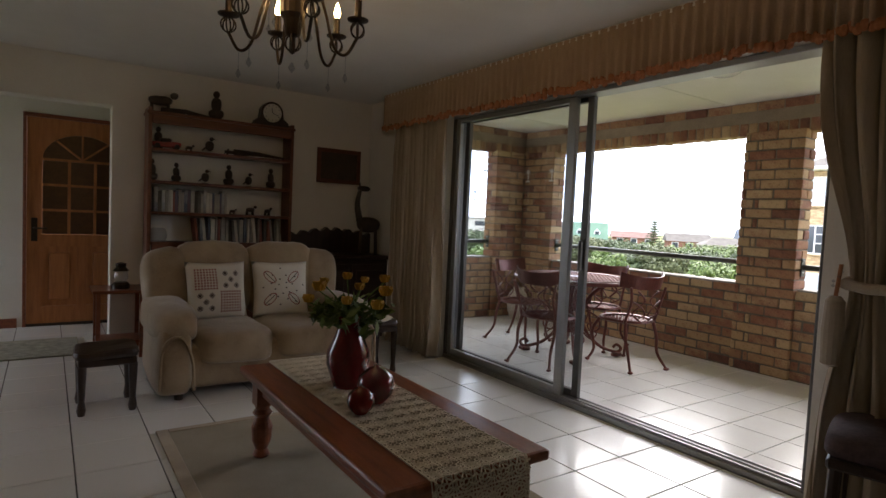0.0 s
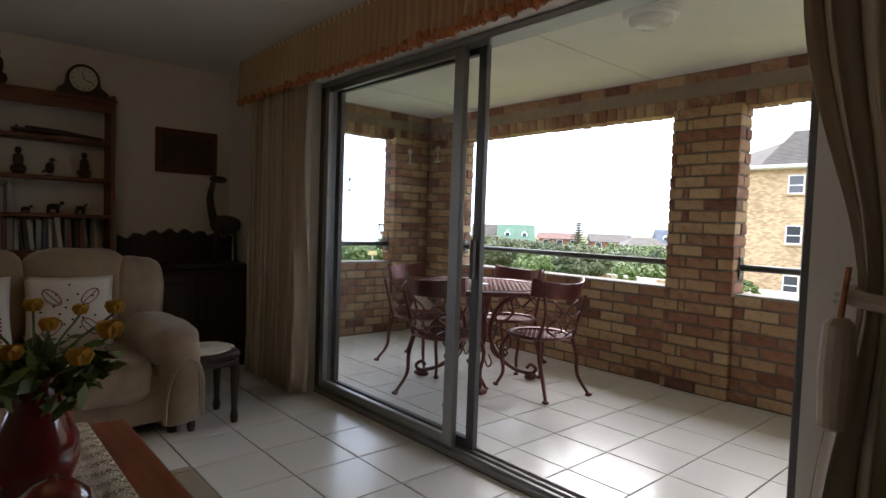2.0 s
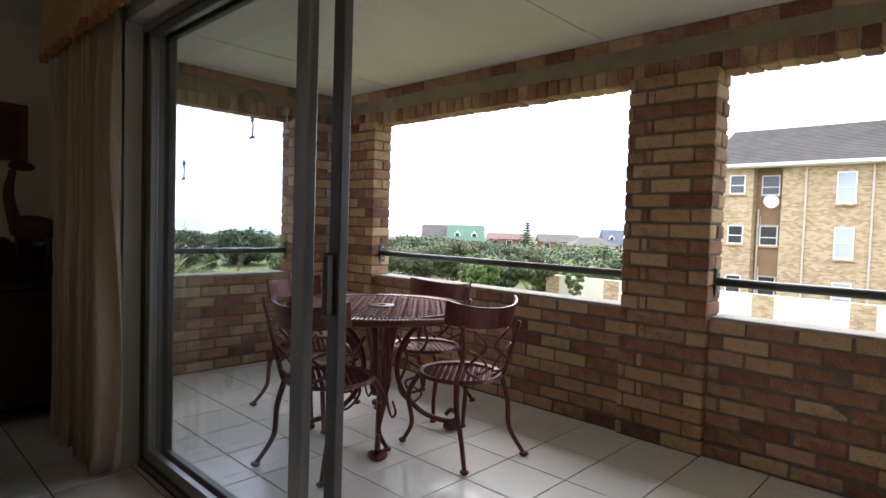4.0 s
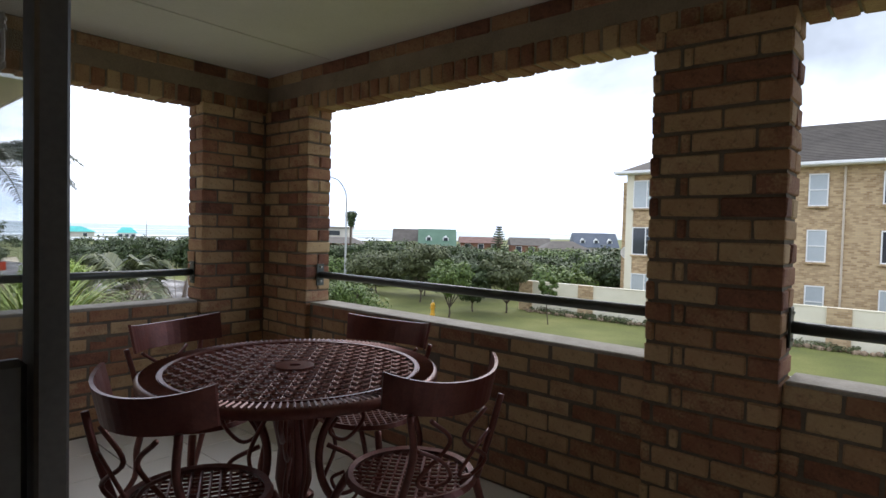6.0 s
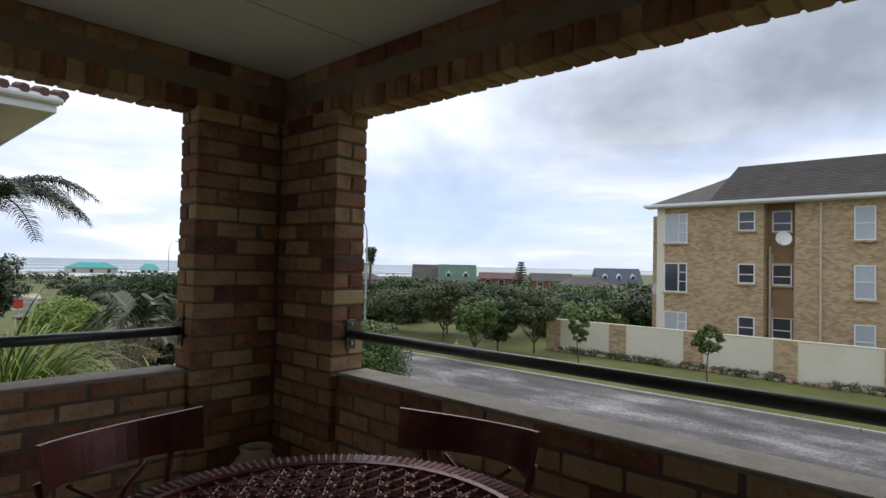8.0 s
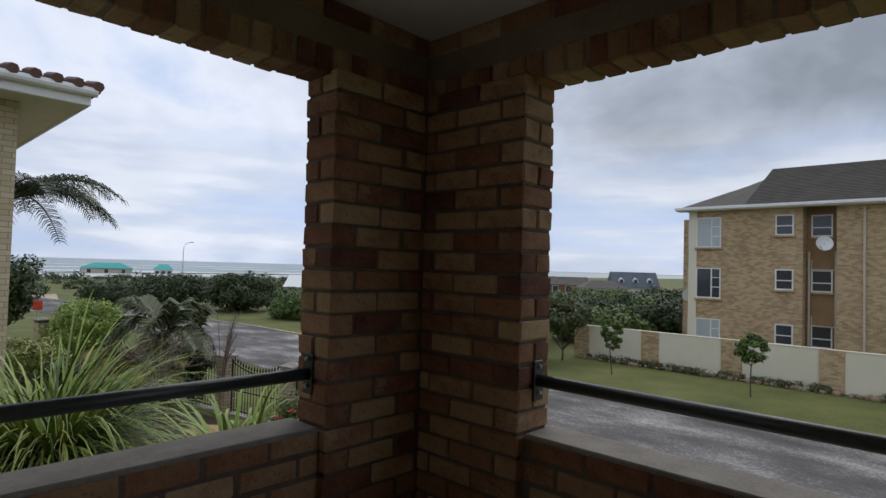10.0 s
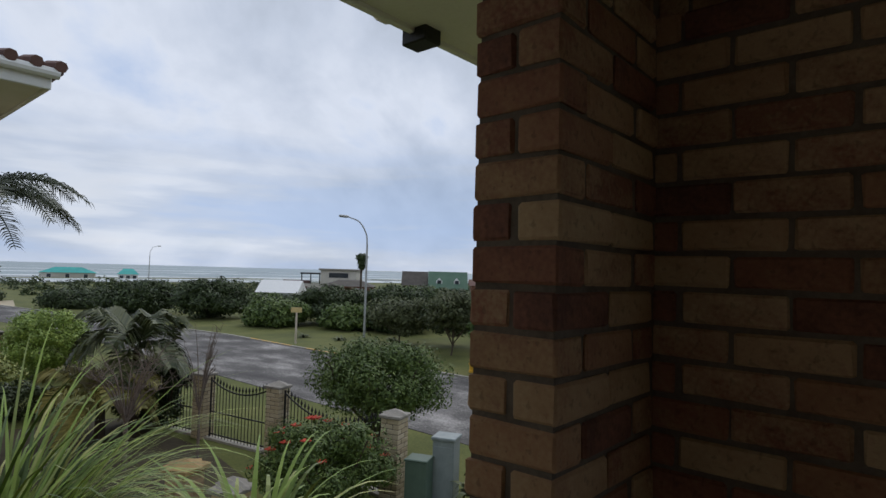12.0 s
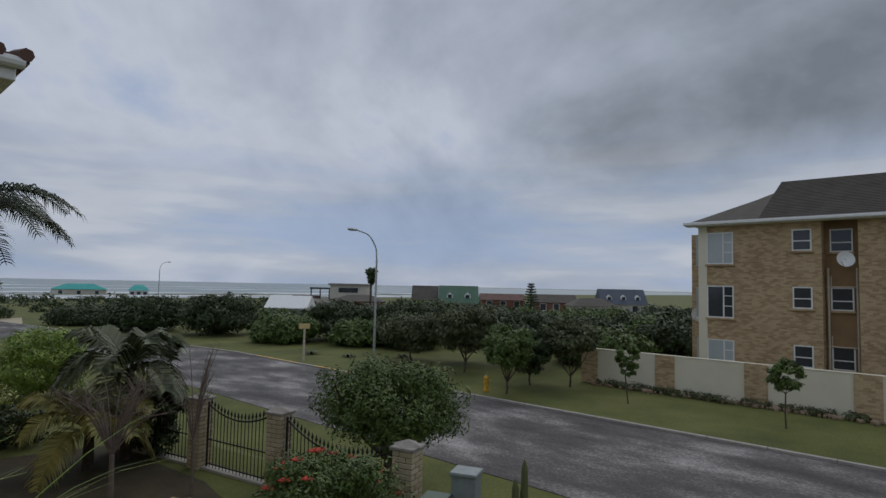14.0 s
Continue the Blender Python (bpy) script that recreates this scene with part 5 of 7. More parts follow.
part("jamb", boxed(-0.004, 0.13, Y0 + 0.002, Y0 + 0.045, 0.03, 2.085, bevel=0.004), "dark_aluminium", door)


def sash(x, y0, y1, handle, mat, w=0.055):
    s = part("sash", boxed(x - 0.018, x + 0.018, y0, y0 + w, 0.046, 2.083, bevel=0.004), mat, door)
    part("stile", boxed(x - 0.018, x + 0.018, y1 - 0.055, y1, 0.046, 2.083, bevel=0.004), mat, s)
    part("bottom_rail", boxed(x - 0.017, x + 0.017, y0 + w + 0.001, y1 - 0.056, 0.046, 0.095, bevel=0.004), mat, s)
    part("top_rail", boxed(x - 0.017, x + 0.017, y0 + w + 0.001, y1 - 0.056, 2.047, 2.083, bevel=0.004), mat, s)
    pane = part("pane", boxed(x - 0.003, x + 0.003, y0 + 0.05, y1 - 0.05, 0.09, 2.05), "glass", s)
    pane.visible_shadow = False
    if handle:
        part("handle", boxed(x - 0.055, x - 0.02, y0 + 0.015, y0 + 0.04, 0.92, 1.12, bevel=0.008), "dark_aluminium", s)


sash(0.02, YM + 0.10, Y1 - 0.046, False, "aluminium", 0.075)
sash(0.08, YM + 0.005, Y1 - 0.10, True, "dark_aluminium")

# ---- curtains and pelmet ----
def drape(name, label, rows, folds, depth, mat="curtain"):
    """Hanging cloth: for each height the near and far edge, folded between them."""
    top = thing(name, label, "curtain", 0, 0, 0)
    bm, grid = bmesh.new(), []
    n = folds * 10
    for z, y0, y1, x, amp in rows:
        grid.append([])
        for i in range(n + 1):
            t = i / n
            ph = 2 * math.pi * folds * t + 0.5 * math.sin(3 * z + 7 * t)
            grid[-1].append(bm.verts.new((x + depth * amp * math.sin(ph) + 0.25 * depth * math.sin(2.3 * ph + z), y0 + (y1 - y0) * (t + 0.012 * math.sin(2 * ph)), z + 0.006 * math.sin(ph))))
    for a, b in zip(grid, grid[1:]):
        for i in range(n):
            bm.faces.new((a[i], a[i + 1], b[i + 1], b[i]))
    ob = part("cloth", bm, mat, top, smooth=True)
    mod = ob.modifiers.new("thick", "SOLIDIFY")
    mod.thickness = 0.003
    return top


drape("curtain", "long cream curtain gathered beside the glass door", [(z, 4.02 - 0.02 * math.sin(z * 2), 4.80, 3.50, 0.85 + 0.25 * (2.2 - z) / 2.2) for z in [2.2 - 2.17 * i / 16 for i in range(17)]], 11, 0.05)
tie = []
for i in range(33):
    z = 2.2 - 2.17 * i / 32
    k = math.exp(-((z - 1.03) / 0.55) ** 2) if z > 1.03 else math.exp(-((z - 1.03) / 0.35) ** 2)
    near_edge = 1.165 - 0.18 * k if z > 1.03 else 1.085 - 0.10 * k
    tie.append((z, near_edge, 0.36 + 0.32 * k, 3.48, 1 - 0.6 * k))
right_curtain = drape("curtain", "cream curtain drawn back and tied at waist height", tie, 8, 0.055)
bm = tube(bmesh.new(), [(3.47, 0.66, 1.05), (3.42, 0.72, 1.035), (3.415, 0.90, 1.03), (3.44, 0.985, 1.04), (3.52, 0.995, 1.05)], 0.022, 8)
part("tieback", bm, "curtain", right_curtain)
tassel = thing("tassel", "beige corded tassel hanging from the curtain tieback", "tassel", 3.405, 1.0, 0.70)
part("skirt", lathe(bmesh.new(), [(0.02, 0.0), (0.036, 0.01), (0.042, 0.15), (0.036, 0.27), (0.02, 0.29), (0, 0.29)], 14), "curtain", tassel)
part("cord", tube(bmesh.new(), [(0, 0, 0.28), (0.005, -0.01, 0.42)], 0.008, 6), "fringe", tassel)
for k in range(5):
    part("bead", lathe(bmesh.new(), [(0, -0.008), (0.008, 0), (0, 0.008)], 8, (0.014 * math.cos(k * 1.3), 0.014 * math.sin(k * 1.3), 0.31 + 0.02 * k)), "crystal", tassel)

pel = thing("pelmet", "gathered beige pelmet with a rust-coloured fringe", "pelmet", 0, 0, 0)
bm, rows = bmesh.new(), []
N = 560
for z in (2.38, 2.32, 2.23, 2.15, 2.08):
    amp = 0.006 + 0.02 * (2.38 - z) / 0.30
    rows.append([bm.verts.new((3.43 + amp * math.sin(i * 1.05 + 0.8 * math.sin(i * 0.13)), 4.98 - 5.56 * i / N, z + (0.010 * math.sin(i * 0.45) if z < 2.12 else 0))) for i in range(N + 1)])
for a, b in zip(rows, rows[1:]):
    for i in range(N):
        bm.faces.new((a[i], a[i + 1], b[i + 1], b[i]))
cloth = part("cloth", bm, "pelmet", pel, smooth=True)
bm = bmesh.new()
rnd = random.Random(3)
for i in range(230):
    y = 4.97 - 5.52 * i / 230
    puff(bm, (3.425 + rnd.uniform(-0.012, 0.012), y, 2.07 + rnd.uniform(-0.014, 0.012)), (0.016, 0.019, 0.026), 0.9, 6, 4)
tagged(part("fringe", bm, "fringe", pel), "rust-coloured gathered fringe", kind="stuff")
part("board", boxed(3.435, 3.578, -0.6, 4.99, 2.36, 2.386), "plaster", pel)

# ---- front door ----
fd = thing("front_door", "varnished wooden front door with an arched fanlight", "door", 0.26, 6.72, 0)
fd.scale = (1, 1, 0.97)
X0, X1 = 0.33, 1.22
bm = bmesh.new()
for a, b, c, d in ((X0, X0 + 0.12, 0.02, 2.06), (X1 - 0.12, X1, 0.02, 2.06), (X0 + 0.12, X1 - 0.12, 0.02, 0.2), (X0 + 0.12, X1 - 0.12, 0.80, 0.92), (X0 + 0.12, X1 - 0.12, 1.92, 2.06)):
    box(bm, a, b, -0.025, 0.02, c, d)
leafd = part("door_leaf", bm, "door_wood", fd)
part("door_frame", boxed(X0 - 0.03, X0 - 0.002, -0.04, 0.05, 0, 2.10, bevel=0.004), "red_wood", fd)
part("door_frame", boxed(X1 + 0.002, X1 + 0.03, -0.04, 0.05, 0, 2.10, bevel=0.004), "red_wood", fd)
part("door_frame", boxed(X0 - 0.03, X1 + 0.03, -0.04, 0.05, 2.062, 2.10, bevel=0.004), "red_wood", fd)
mid = (X0 + X1) / 2
for a, b in ((X0 + 0.12, mid - 0.04), (mid + 0.04, X1 - 0.12)):
    bm = boxed(a, b, -0.008, 0.012, 0.2, 0.80)
    box(bm, a + 0.05, b - 0.05, -0.022, -0.006, 0.26, 0.74, bevel=0.014)
    part("panel", bm, "door_wood", leafd)
part("muntin", boxed(mid - 0.04, mid + 0.04, -0.024, 0.015, 0.2, 0.80), "door_wood", leafd)
WX0, WX1 = X0 + 0.12, X1 - 0.12
for k in (1, 2):
    xx = WX0 + (WX1 - WX0) * k / 3
    part("glazing_bar", boxed(xx - 0.012, xx + 0.012, -0.022, 0.012, 0.92, 1.66), "door_wood", leafd)
for zz in (1.16, 1.41, 1.66):
    part("glazing_bar", boxed(WX0, WX1, -0.021, 0.011, zz - 0.012, zz + 0.012), "door_wood", leafd)
bm = bmesh.new()
outer = [(WX0, 1.92), (WX0, 1.66)] + [(mid - (WX1 - WX0) / 2 * math.cos(math.pi * k / 14), 1.66 + 0.26 * math.sin(math.pi * k / 14)) for k in range(1, 14)] + [(WX1, 1.66), (WX1, 1.92)]
prism(bm, outer, -0.0235, 0.018, axis="y")
part("arch", bm, "door_wood", leafd)
for a in (45, 90, 135):
    c, s = math.cos(radians(a)), math.sin(radians(a))
    part("sunburst_bar", tube(bmesh.new(), [(mid, -0.005, 1.67), (mid + 0.30 * c, -0.005, 1.67 + 0.25 * s)], 0.011, 6), "door_wood", leafd)
for i in range(3):
    for j in range(3):
        xa, za = WX0 + (WX1 - WX0) * i / 3, 0.92 + 0.247 * j
        part("pane", boxed(xa + 0.002, xa + (WX1 - WX0) / 3 - 0.002, 0.0, 0.005, za + 0.002, za + 0.245), "amber", leafd)
part("pane", boxed(WX0, WX1, 0.0, 0.005, 1.672, 1.92), "amber", leafd)
part("lever", tube(bmesh.new(), [(X0 + 0.06, -0.025, 0.98), (X0 + 0.06, -0.07, 0.98), (X0 + 0.16, -0.07, 0.98)], 0.009, 8), "bronze", fd)
part("lock_plate", boxed(X0 + 0.035, X0 + 0.085, -0.032, -0.026, 0.85, 1.08, bevel=0.003), "bronze", fd)
part("threshold", boxed(X0 - 0.03, X1 + 0.03, -0.03, 0.05, 0.0, 0.03, bevel=0.004), "dark_wood", fd)
structure("wall_porch", boxed(-0.5, 2.2, 8.0, 8.1, -0.2, 2.9), "house_brick", "dim brick porch wall beyond the front door", "wall")

mat = thing("hall_rug", "flat mottled cream and grey runner in the hall", "rug", 0, 0, 0.001)
part("pile", boxed(-1.6, 0.98, 5.33, 6.02, 0, 0.012, bevel=0.004), "hall_rug", mat)
bm = bmesh.new()
for i in range(120):
    yy = 5.335 + 0.68 * i / 120
    box(bm, 0.98, 1.03, yy, yy + 0.0025, 0.001, 0.004)
tagged(part("fringe", bm, "linen", mat), "short cream fringe", kind="stuff")
rug = thing("rug", "plain beige woven rug under the coffee table", "rug", 0, 0, 0.001)
part("pile", boxed(1.27, 2.58, 0.9, 3.31, 0, 0.01, bevel=0.004), "rug", rug)
part("border", boxed(1.24, 1.30, 0.88, 3.34, 0.001, 0.013, bevel=0.004), "sofa", rug)
part("border", boxed(1.30, 2.58, 3.29, 3.34, 0.001, 0.013, bevel=0.004), "sofa", rug)

# ---- sofa ----
sofa = thing("sofa", "beige plush two-seater sofa with rolled padded arms", "sofa", 2.05, 3.80, 0)
sofa.scale = (0.86, 1, 1)
part("base", puff(bmesh.new(), (0, 0.46, 0.20), (0.80, 0.42, 0.15), 0.25), "sofa", sofa, smooth=True)
for sx in (-1, 1):
    arm = part("arm", puff(bmesh.new(), (sx * 0.72, 0.42, 0.47), (0.17, 0.45, 0.12), 0.6), "sofa", sofa, smooth=True)
    part("arm_front", puff(bmesh.new(), (sx * 0.74, 0.36, 0.27), (0.125, 0.40, 0.25), 0.4), "sofa", arm, smooth=True)
    bm = tube(bmesh.new(), curve_pts([(sx * 0.62, -0.035, 0.08), (sx * 0.64, -0.045, 0.28), (sx * 0.72, -0.05, 0.42), (sx * 0.83, -0.04, 0.36), (sx * 0.85, -0.03, 0.1)], 6), 0.012, 6)
    part("piping", bm, "sofa", arm)
    part("seat_cushion", puff(bmesh.new(), (sx * 0.295, 0.36, 0.315), (0.30, 0.385, 0.115), 0.42), "sofa", sofa, smooth=True)
    part("back_cushion", puff(bmesh.new(), (sx * 0.30, 0.80, 0.68), (0.33, 0.16, 0.29), 0.5, m=Euler((radians(-10), 0, 0)).to_matrix()), "sofa", sofa, smooth=True)
    part("wing", puff(bmesh.new(), (sx * 0.66, 0.80, 0.62), (0.19, 0.18, 0.30), 0.6, m=Euler((radians(-8), radians(sx * 8), 0)).to_matrix()), "sofa", sofa, smooth=True)
    for fy in (0.08, 0.82):
        part("foot", lathe(bmesh.new(), [(0.03, 0), (0.035, 0.05), (0.03, 0.06)], 10, (sx * 0.7, fy, 0)), "dark_wood", sofa)


def cushion(x, turn, label, style):
    c = thing("cushion", label, "cushion", 2.0 + x, 4.36, 0.62, 0)
    rot = Euler((radians(-14), 0, radians(turn))).to_matrix()
    bm = bmesh.new()
    n = 14
    for side in (-1, 1):
        g = [[bm.verts.new(rot @ Vector(((i / n - 0.5) * 0.43 * (1 - 0.06 * math.sin(math.pi * j / n)), side * 0.065 * (math.sin(math.pi * i / n) * math.sin(math.pi * j / n)) ** 0.5, (j / n - 0.5) * 0.43 * (1 - 0.06 * math.sin(math.pi * i / n))))) for i in range(n + 1)] for j in range(n + 1)]
        for a, b in zip(g, g[1:]):
            for i in range(n):
                bm.faces.new((a[i], a[i + 1], b[i + 1], b[i]))
    bmesh.ops.remove_doubles(bm, verts=bm.verts, dist=0.001)
    bmesh.ops.recalc_face_normals(bm, faces=bm.faces)
    part("cover", bm, "linen", c, smooth=True)
    def stitch(b, u, v, w, h, ang=0.0):
        q = []
        for a, d in ((-w, -h), (w, -h), (w, h), (-w, h)):
            uu, vv = u + a * math.cos(ang) - d * math.sin(ang), v + a * math.sin(ang) + d * math.cos(ang)
            yy = -0.065 * (max(0.02, math.cos(math.pi * uu / 0.43)) * max(0.02, math.cos(math.pi * vv / 0.43))) ** 0.5 - 0.003
            q.append(b.verts.new(rot @ Vector((uu, yy, vv))))
        b.faces.new(q)
    red, dark = bmesh.new(), bmesh.new()
    if style == 0:
        for qx, qz in ((-0.085, 0.08), (0.085, -0.085)):
            for i in range(8):
                for j in range(8):
                    stitch(red, qx + (i - 3.5) * 0.02, qz + (j - 3.5) * 0.02, 0.006, 0.006)
        for u, v in ((0.05, 0.12), (0.13, 0.12), (0.09, 0.075), (0.05, 0.03), (0.13, 0.03), (-0.13, -0.04), (-0.05, -0.04), (-0.09, -0.085), (-0.13, -0.13), (-0.05, -0.13)):
            for a in (0.785, -0.785):
                stitch(dark, u, v, 0.018, 0.004, a)
            for du, dv in ((0.016, 0), (-0.016, 0), (0, 0.016), (0, -0.016)):
                stitch(dark, u + du, v + dv, 0.004, 0.004)
    else:
        for sx, sz, ang in ((-1, 1, 2.3), (1, 1, 0.8), (-1, -1, 3.9), (1, -1, 5.5)):
            cu, cv = sx * 0.09, sz * 0.085
            for k in range(16):
                t = k / 16 * 6.283
                du, dv = 0.055 * math.cos(t), 0.028 * math.sin(t)
                stitch(red, cu + du * math.cos(ang) - dv * math.sin(ang), cv + du * math.sin(ang) + dv * math.cos(ang), 0.0095, 0.003, ang + t + 1.57)
            stitch(dark, cu, cv, 0.05, 0.0025, ang)
        for k in range(22):
            t = k * 2.4
            r = 0.03 + 0.0065 * k
            stitch(dark, min(0.17, max(-0.17, r * math.cos(t))), min(0.17, max(-0.17, r * math.sin(t))), 0.006, 0.005)
    tagged(part("embroidery", red, "thread_red", c), "rust-red embroidery", kind="stuff")
    tagged(part("stitching", dark, "thread_dark", c), "dark brown stitching", kind="stuff")


cushion(-0.225, 4, "cream cushion embroidered with red dots and dark crosses", 0)
cushion(0.25, -4, "cream cushion embroidered with leaf outlines", 1)

# ---- coffee table ----
ct = thing("coffee_table", "low red-brown wooden coffee table with turned legs", "table", 1.872, 2.125, 0)
part("tabletop", boxed(-0.325, 0.325, -0.755, 0.755, 0.41, 0.45, bevel=0.012, seg=2), "red_wood", ct)
for a, b, c, d in ((-0.25, 0.25, -0.69, -0.66), (-0.25, 0.25, 0.64, 0.67), (-0.25, -0.22, -0.66, 0.64), (0.22, 0.25, -0.66, 0.64)):
    part("apron", boxed(a, b, c, d, 0.32, 0.41), "red_wood", ct)
for sx in (-1, 1):
    for sy in (-0.67, 0.655):
        bm = lathe(bmesh.new(), [(0.03, 0), (0.042, 0.02), (0.03, 0.05), (0.046, 0.09), (0.052, 0.16), (0.034, 0.21), (0.048, 0.23), (0.034, 0.25), (0.04, 0.27)], 16, (sx * 0.235, sy, 0))
        box(bm, sx * 0.235 - 0.04, sx * 0.235 + 0.04, sy - 0.04, sy + 0.04, 0.27, 0.41)
        part("leg", bm, "red_wood", ct)

runner = thing("table_runner", "cream crocheted lace runner hanging over the table's end", "table runner", 1.885, 2.125, 0.452)
LW, LY0, LY1 = 0.185, -0.768, 0.75


def lace_at(u, v):
    """Along the top, then down over the near end."""
    if v < LY0:
        return Vector((u, LY0 - 0.012, -(LY0 - v)))
    return Vector((u, v, 0.003))


bm = bmesh.new()
def thread(pts, r=0.0032):
    tube(bm, [lace_at(*p) for p in pts], r, 3, caps=False)
cells = 5
step = 2 * LW / cells
v0, v1 = LY0 - 0.13, LY1
ny = int((v1 - v0) / step)
for i in range(cells + 1):
    u = -LW + i * step
    for o in (-0.006, 0.006):
        thread([(u + o, v0 + (v1 - v0) * k / 24) for k in range(25)])
for j in range(ny + 1):
    v = v0 + j * (v1 - v0) / ny
    for o in (-0.006, 0.006):
        thread([(-LW + 2 * LW * k / 8, v + o) for k in range(9)])
for i in range(cells):
    for j in range(ny):
        cu, cv = -LW + (i + 0.5) * step, v0 + (j + 0.5) * (v1 - v0) / ny
        for r in (0.011, 0.024, 0.036):
            thread([(cu + r * math.cos(k * 0.785), cv + r * math.sin(k * 0.785)) for k in range(9)], 0.0038)
        for k in range(8):
            a = k * 0.785 + 0.39
            thread([(cu + 0.008 * math.cos(a), cv + 0.008 * math.sin(a)), (cu + 0.045 * math.cos(a), cv + 0.045 * math.sin(a))], 0.0034)
for sgn in (-1, 1):
    thread([(sgn * (LW + 0.008 * math.sin(k * 1.57)), v0 + (v1 - v0) * k / 150) for k in range(151)], 0.004)
tagged(part("lacework", bm, "lace", runner), "open crocheted squares with round motifs", kind="stuff")

vase = thing("vase", "glossy dark red bulbous vase of flowers", "vase", 1.87, 2.32, 0.456)
vase.scale = (1.12, 1.12, 1.08)
part("body", lathe(bmesh.new(), [(0, 0.002), (0.055, 0.0), (0.062, 0.02), (0.088, 0.10), (0.085, 0.15), (0.055, 0.22), (0.042, 0.27), (0.052, 0.30), (0.046, 0.302), (0.036, 0.27), (0.05, 0.2), (0.04, 0.05), (0, 0.04)], 28), "red_glaze", vase, smooth=True)
bouquet = thing("bouquet", "bunch of yellow roses with dark green leaves", "flowers", 1.87, 2.32, 0.71)
rnd = random.Random(17)
heads = [(-0.20, -0.02, 0.24, 1.2), (-0.24, 0.03, 0.17, 1.0), (-0.07, -0.10, 0.17, 1.0), (0.0, 0.05, 0.29, 0.9), (0.20, -0.05, 0.20, 1.3), (0.23, 0.02, 0.27, 1.0), (0.10, -0.14, 0.14, 1.2), (-0.12, 0.10, 0.26, 0.8), (0.03, -0.05, 0.24, 0.9), (0.14, 0.10, 0.26, 0.8)]
for hx, hy, hz, s in heads:
    s *= 0.8
    hx, hy, hz = hx * 0.78, hy * 0.8, hz * 0.78
    part("stem", tube(bmesh.new(), curve_pts([(0, 0, -0.18), (hx * 0.3, hy * 0.3, hz * 0.45), (hx, hy, hz)], 5), 0.0035, 5), "leaf", bouquet)
    bm = bmesh.new()
    for ring, (r, tilt, count) in enumerate(((0.012, 0.05, 3), (0.024, 0.12, 5), (0.034, 0.25, 6))):
        for k in range(count):
            a = 6.283 * k / count + ring * 0.5
            d, t = Vector((math.cos(a), math.sin(a), 0)), Vector((-math.sin(a), math.cos(a), 0))
            c = Vector((hx, hy, hz)) + d * r * 0.5 * s
            up = Vector((0, 0, 1)) + d * tilt
            v = [bm.verts.new(c + t * (w * r * 0.8 * s) + up * (h * 0.04 * s)) for w, h in ((-0.5, 0), (0.5, 0), (0.9, 0.6), (0.4, 1.0), (-0.4, 1.0), (-0.9, 0.6))]
            bm.faces.new(v)
    part("flower", bm, "yellow_petal", bouquet)
bm = leaf_cloud(bmesh.new(), [(Vector((rnd.uniform(-0.12, 0.12), rnd.uniform(-0.10, 0.10), rnd.uniform(0.02, 0.13))), 0.055) for _ in range(30)], 11, 0.042, rnd)
tagged(part("foliage", bm, "leaf", bouquet), "dark green rose leaves", kind="stuff")
for nm, x, y, r in (("red_ball", 1.875, 2.06, 0.078), ("red_ball", 1.76, 1.965, 0.055)):
    b = thing(nm, "glossy dark red glazed ball with a small neck" if r > 0.06 else "small glossy dark red glazed ball", "ornament", x, y, 0.456)
    part("ball", lathe(bmesh.new(), [(0, 0), (r * 0.45, 0.004), (r * 0.9, r * 0.55), (r, r), (r * 0.9, r * 1.45), (r * 0.45, r * 1.86), (r * 0.14, r * 1.95), (r * 0.12, r * 2.05), (0, r * 2.05)], 24), "red_glaze", b, smooth=True)

# ---- stools and small tables ----
def stool(x, y, w, d, h, label, top_mat, turn=0):
    s = thing("stool", label, "stool", x, y, 0, turn)
    part("seat", puff(bmesh.new(), (0, 0, h - 0.025), (w / 2, d / 2, 0.025), 0.35, 24, 6), top_mat, s)
    part("seat_frame", boxed(-w / 2 + 0.02, w / 2 - 0.02, -d / 2 + 0.02, d / 2 - 0.02, h - 0.09, h - 0.045, bevel=0.008), "dark_wood", s)
    for sx in (-1, 1):
        for sy in (-1, 1):
            px, py = sx * (w / 2 - 0.04), sy * (d / 2 - 0.04)
            part("leg", lathe(bmesh.new(), [(0.018, 0), (0.024, 0.03), (0.017, 0.08), (0.024, h * 0.6), (0.026, h - 0.085)], 10, (px, py, 0)), "dark_wood", s)
    return s


stool(1.05, 3.93, 0.34, 0.34, 0.37, "small dark wooden stool with a woven seat", "dark_wood")
s2 = stool(2.86, 3.97, 0.32, 0.36, 0.42, "dark wooden stool with a white doily on top", "dark_wood")
doily = thing("doily", "round white crocheted doily draped on the stool", "doily", 2.86, 3.97, 0.421)
part("cloth", lathe(bmesh.new(), [(0, 0.004), (0.12, 0.004), (0.155, 0.0), (0.165, -0.025), (0.168, -0.028), (0.16, 0.004), (0, 0.008)], 26), "linen", doily)
side = thing("side_table", "small square side table of brown wood", "side table", 1.23, 5.25, 0)
part("tabletop", boxed(-0.19, 0.19, -0.19, 0.19, 0.52, 0.545, bevel=0.006), "red_wood", side)
for sx in (-1, 1):
    for sy in (-1, 1):
        part("leg", boxed(sx * 0.15 - 0.015, sx * 0.15 + 0.015, sy * 0.15 - 0.015, sy * 0.15 + 0.015, 0, 0.52), "red_wood", side)
part("shelf", boxed(-0.16, 0.16, -0.16, 0.16, 0.12, 0.14, bevel=0.004), "red_wood", side)
lan = thing("lantern", "small dark metal lantern on the side table", "lantern", 1.24, 5.21, 0.546)
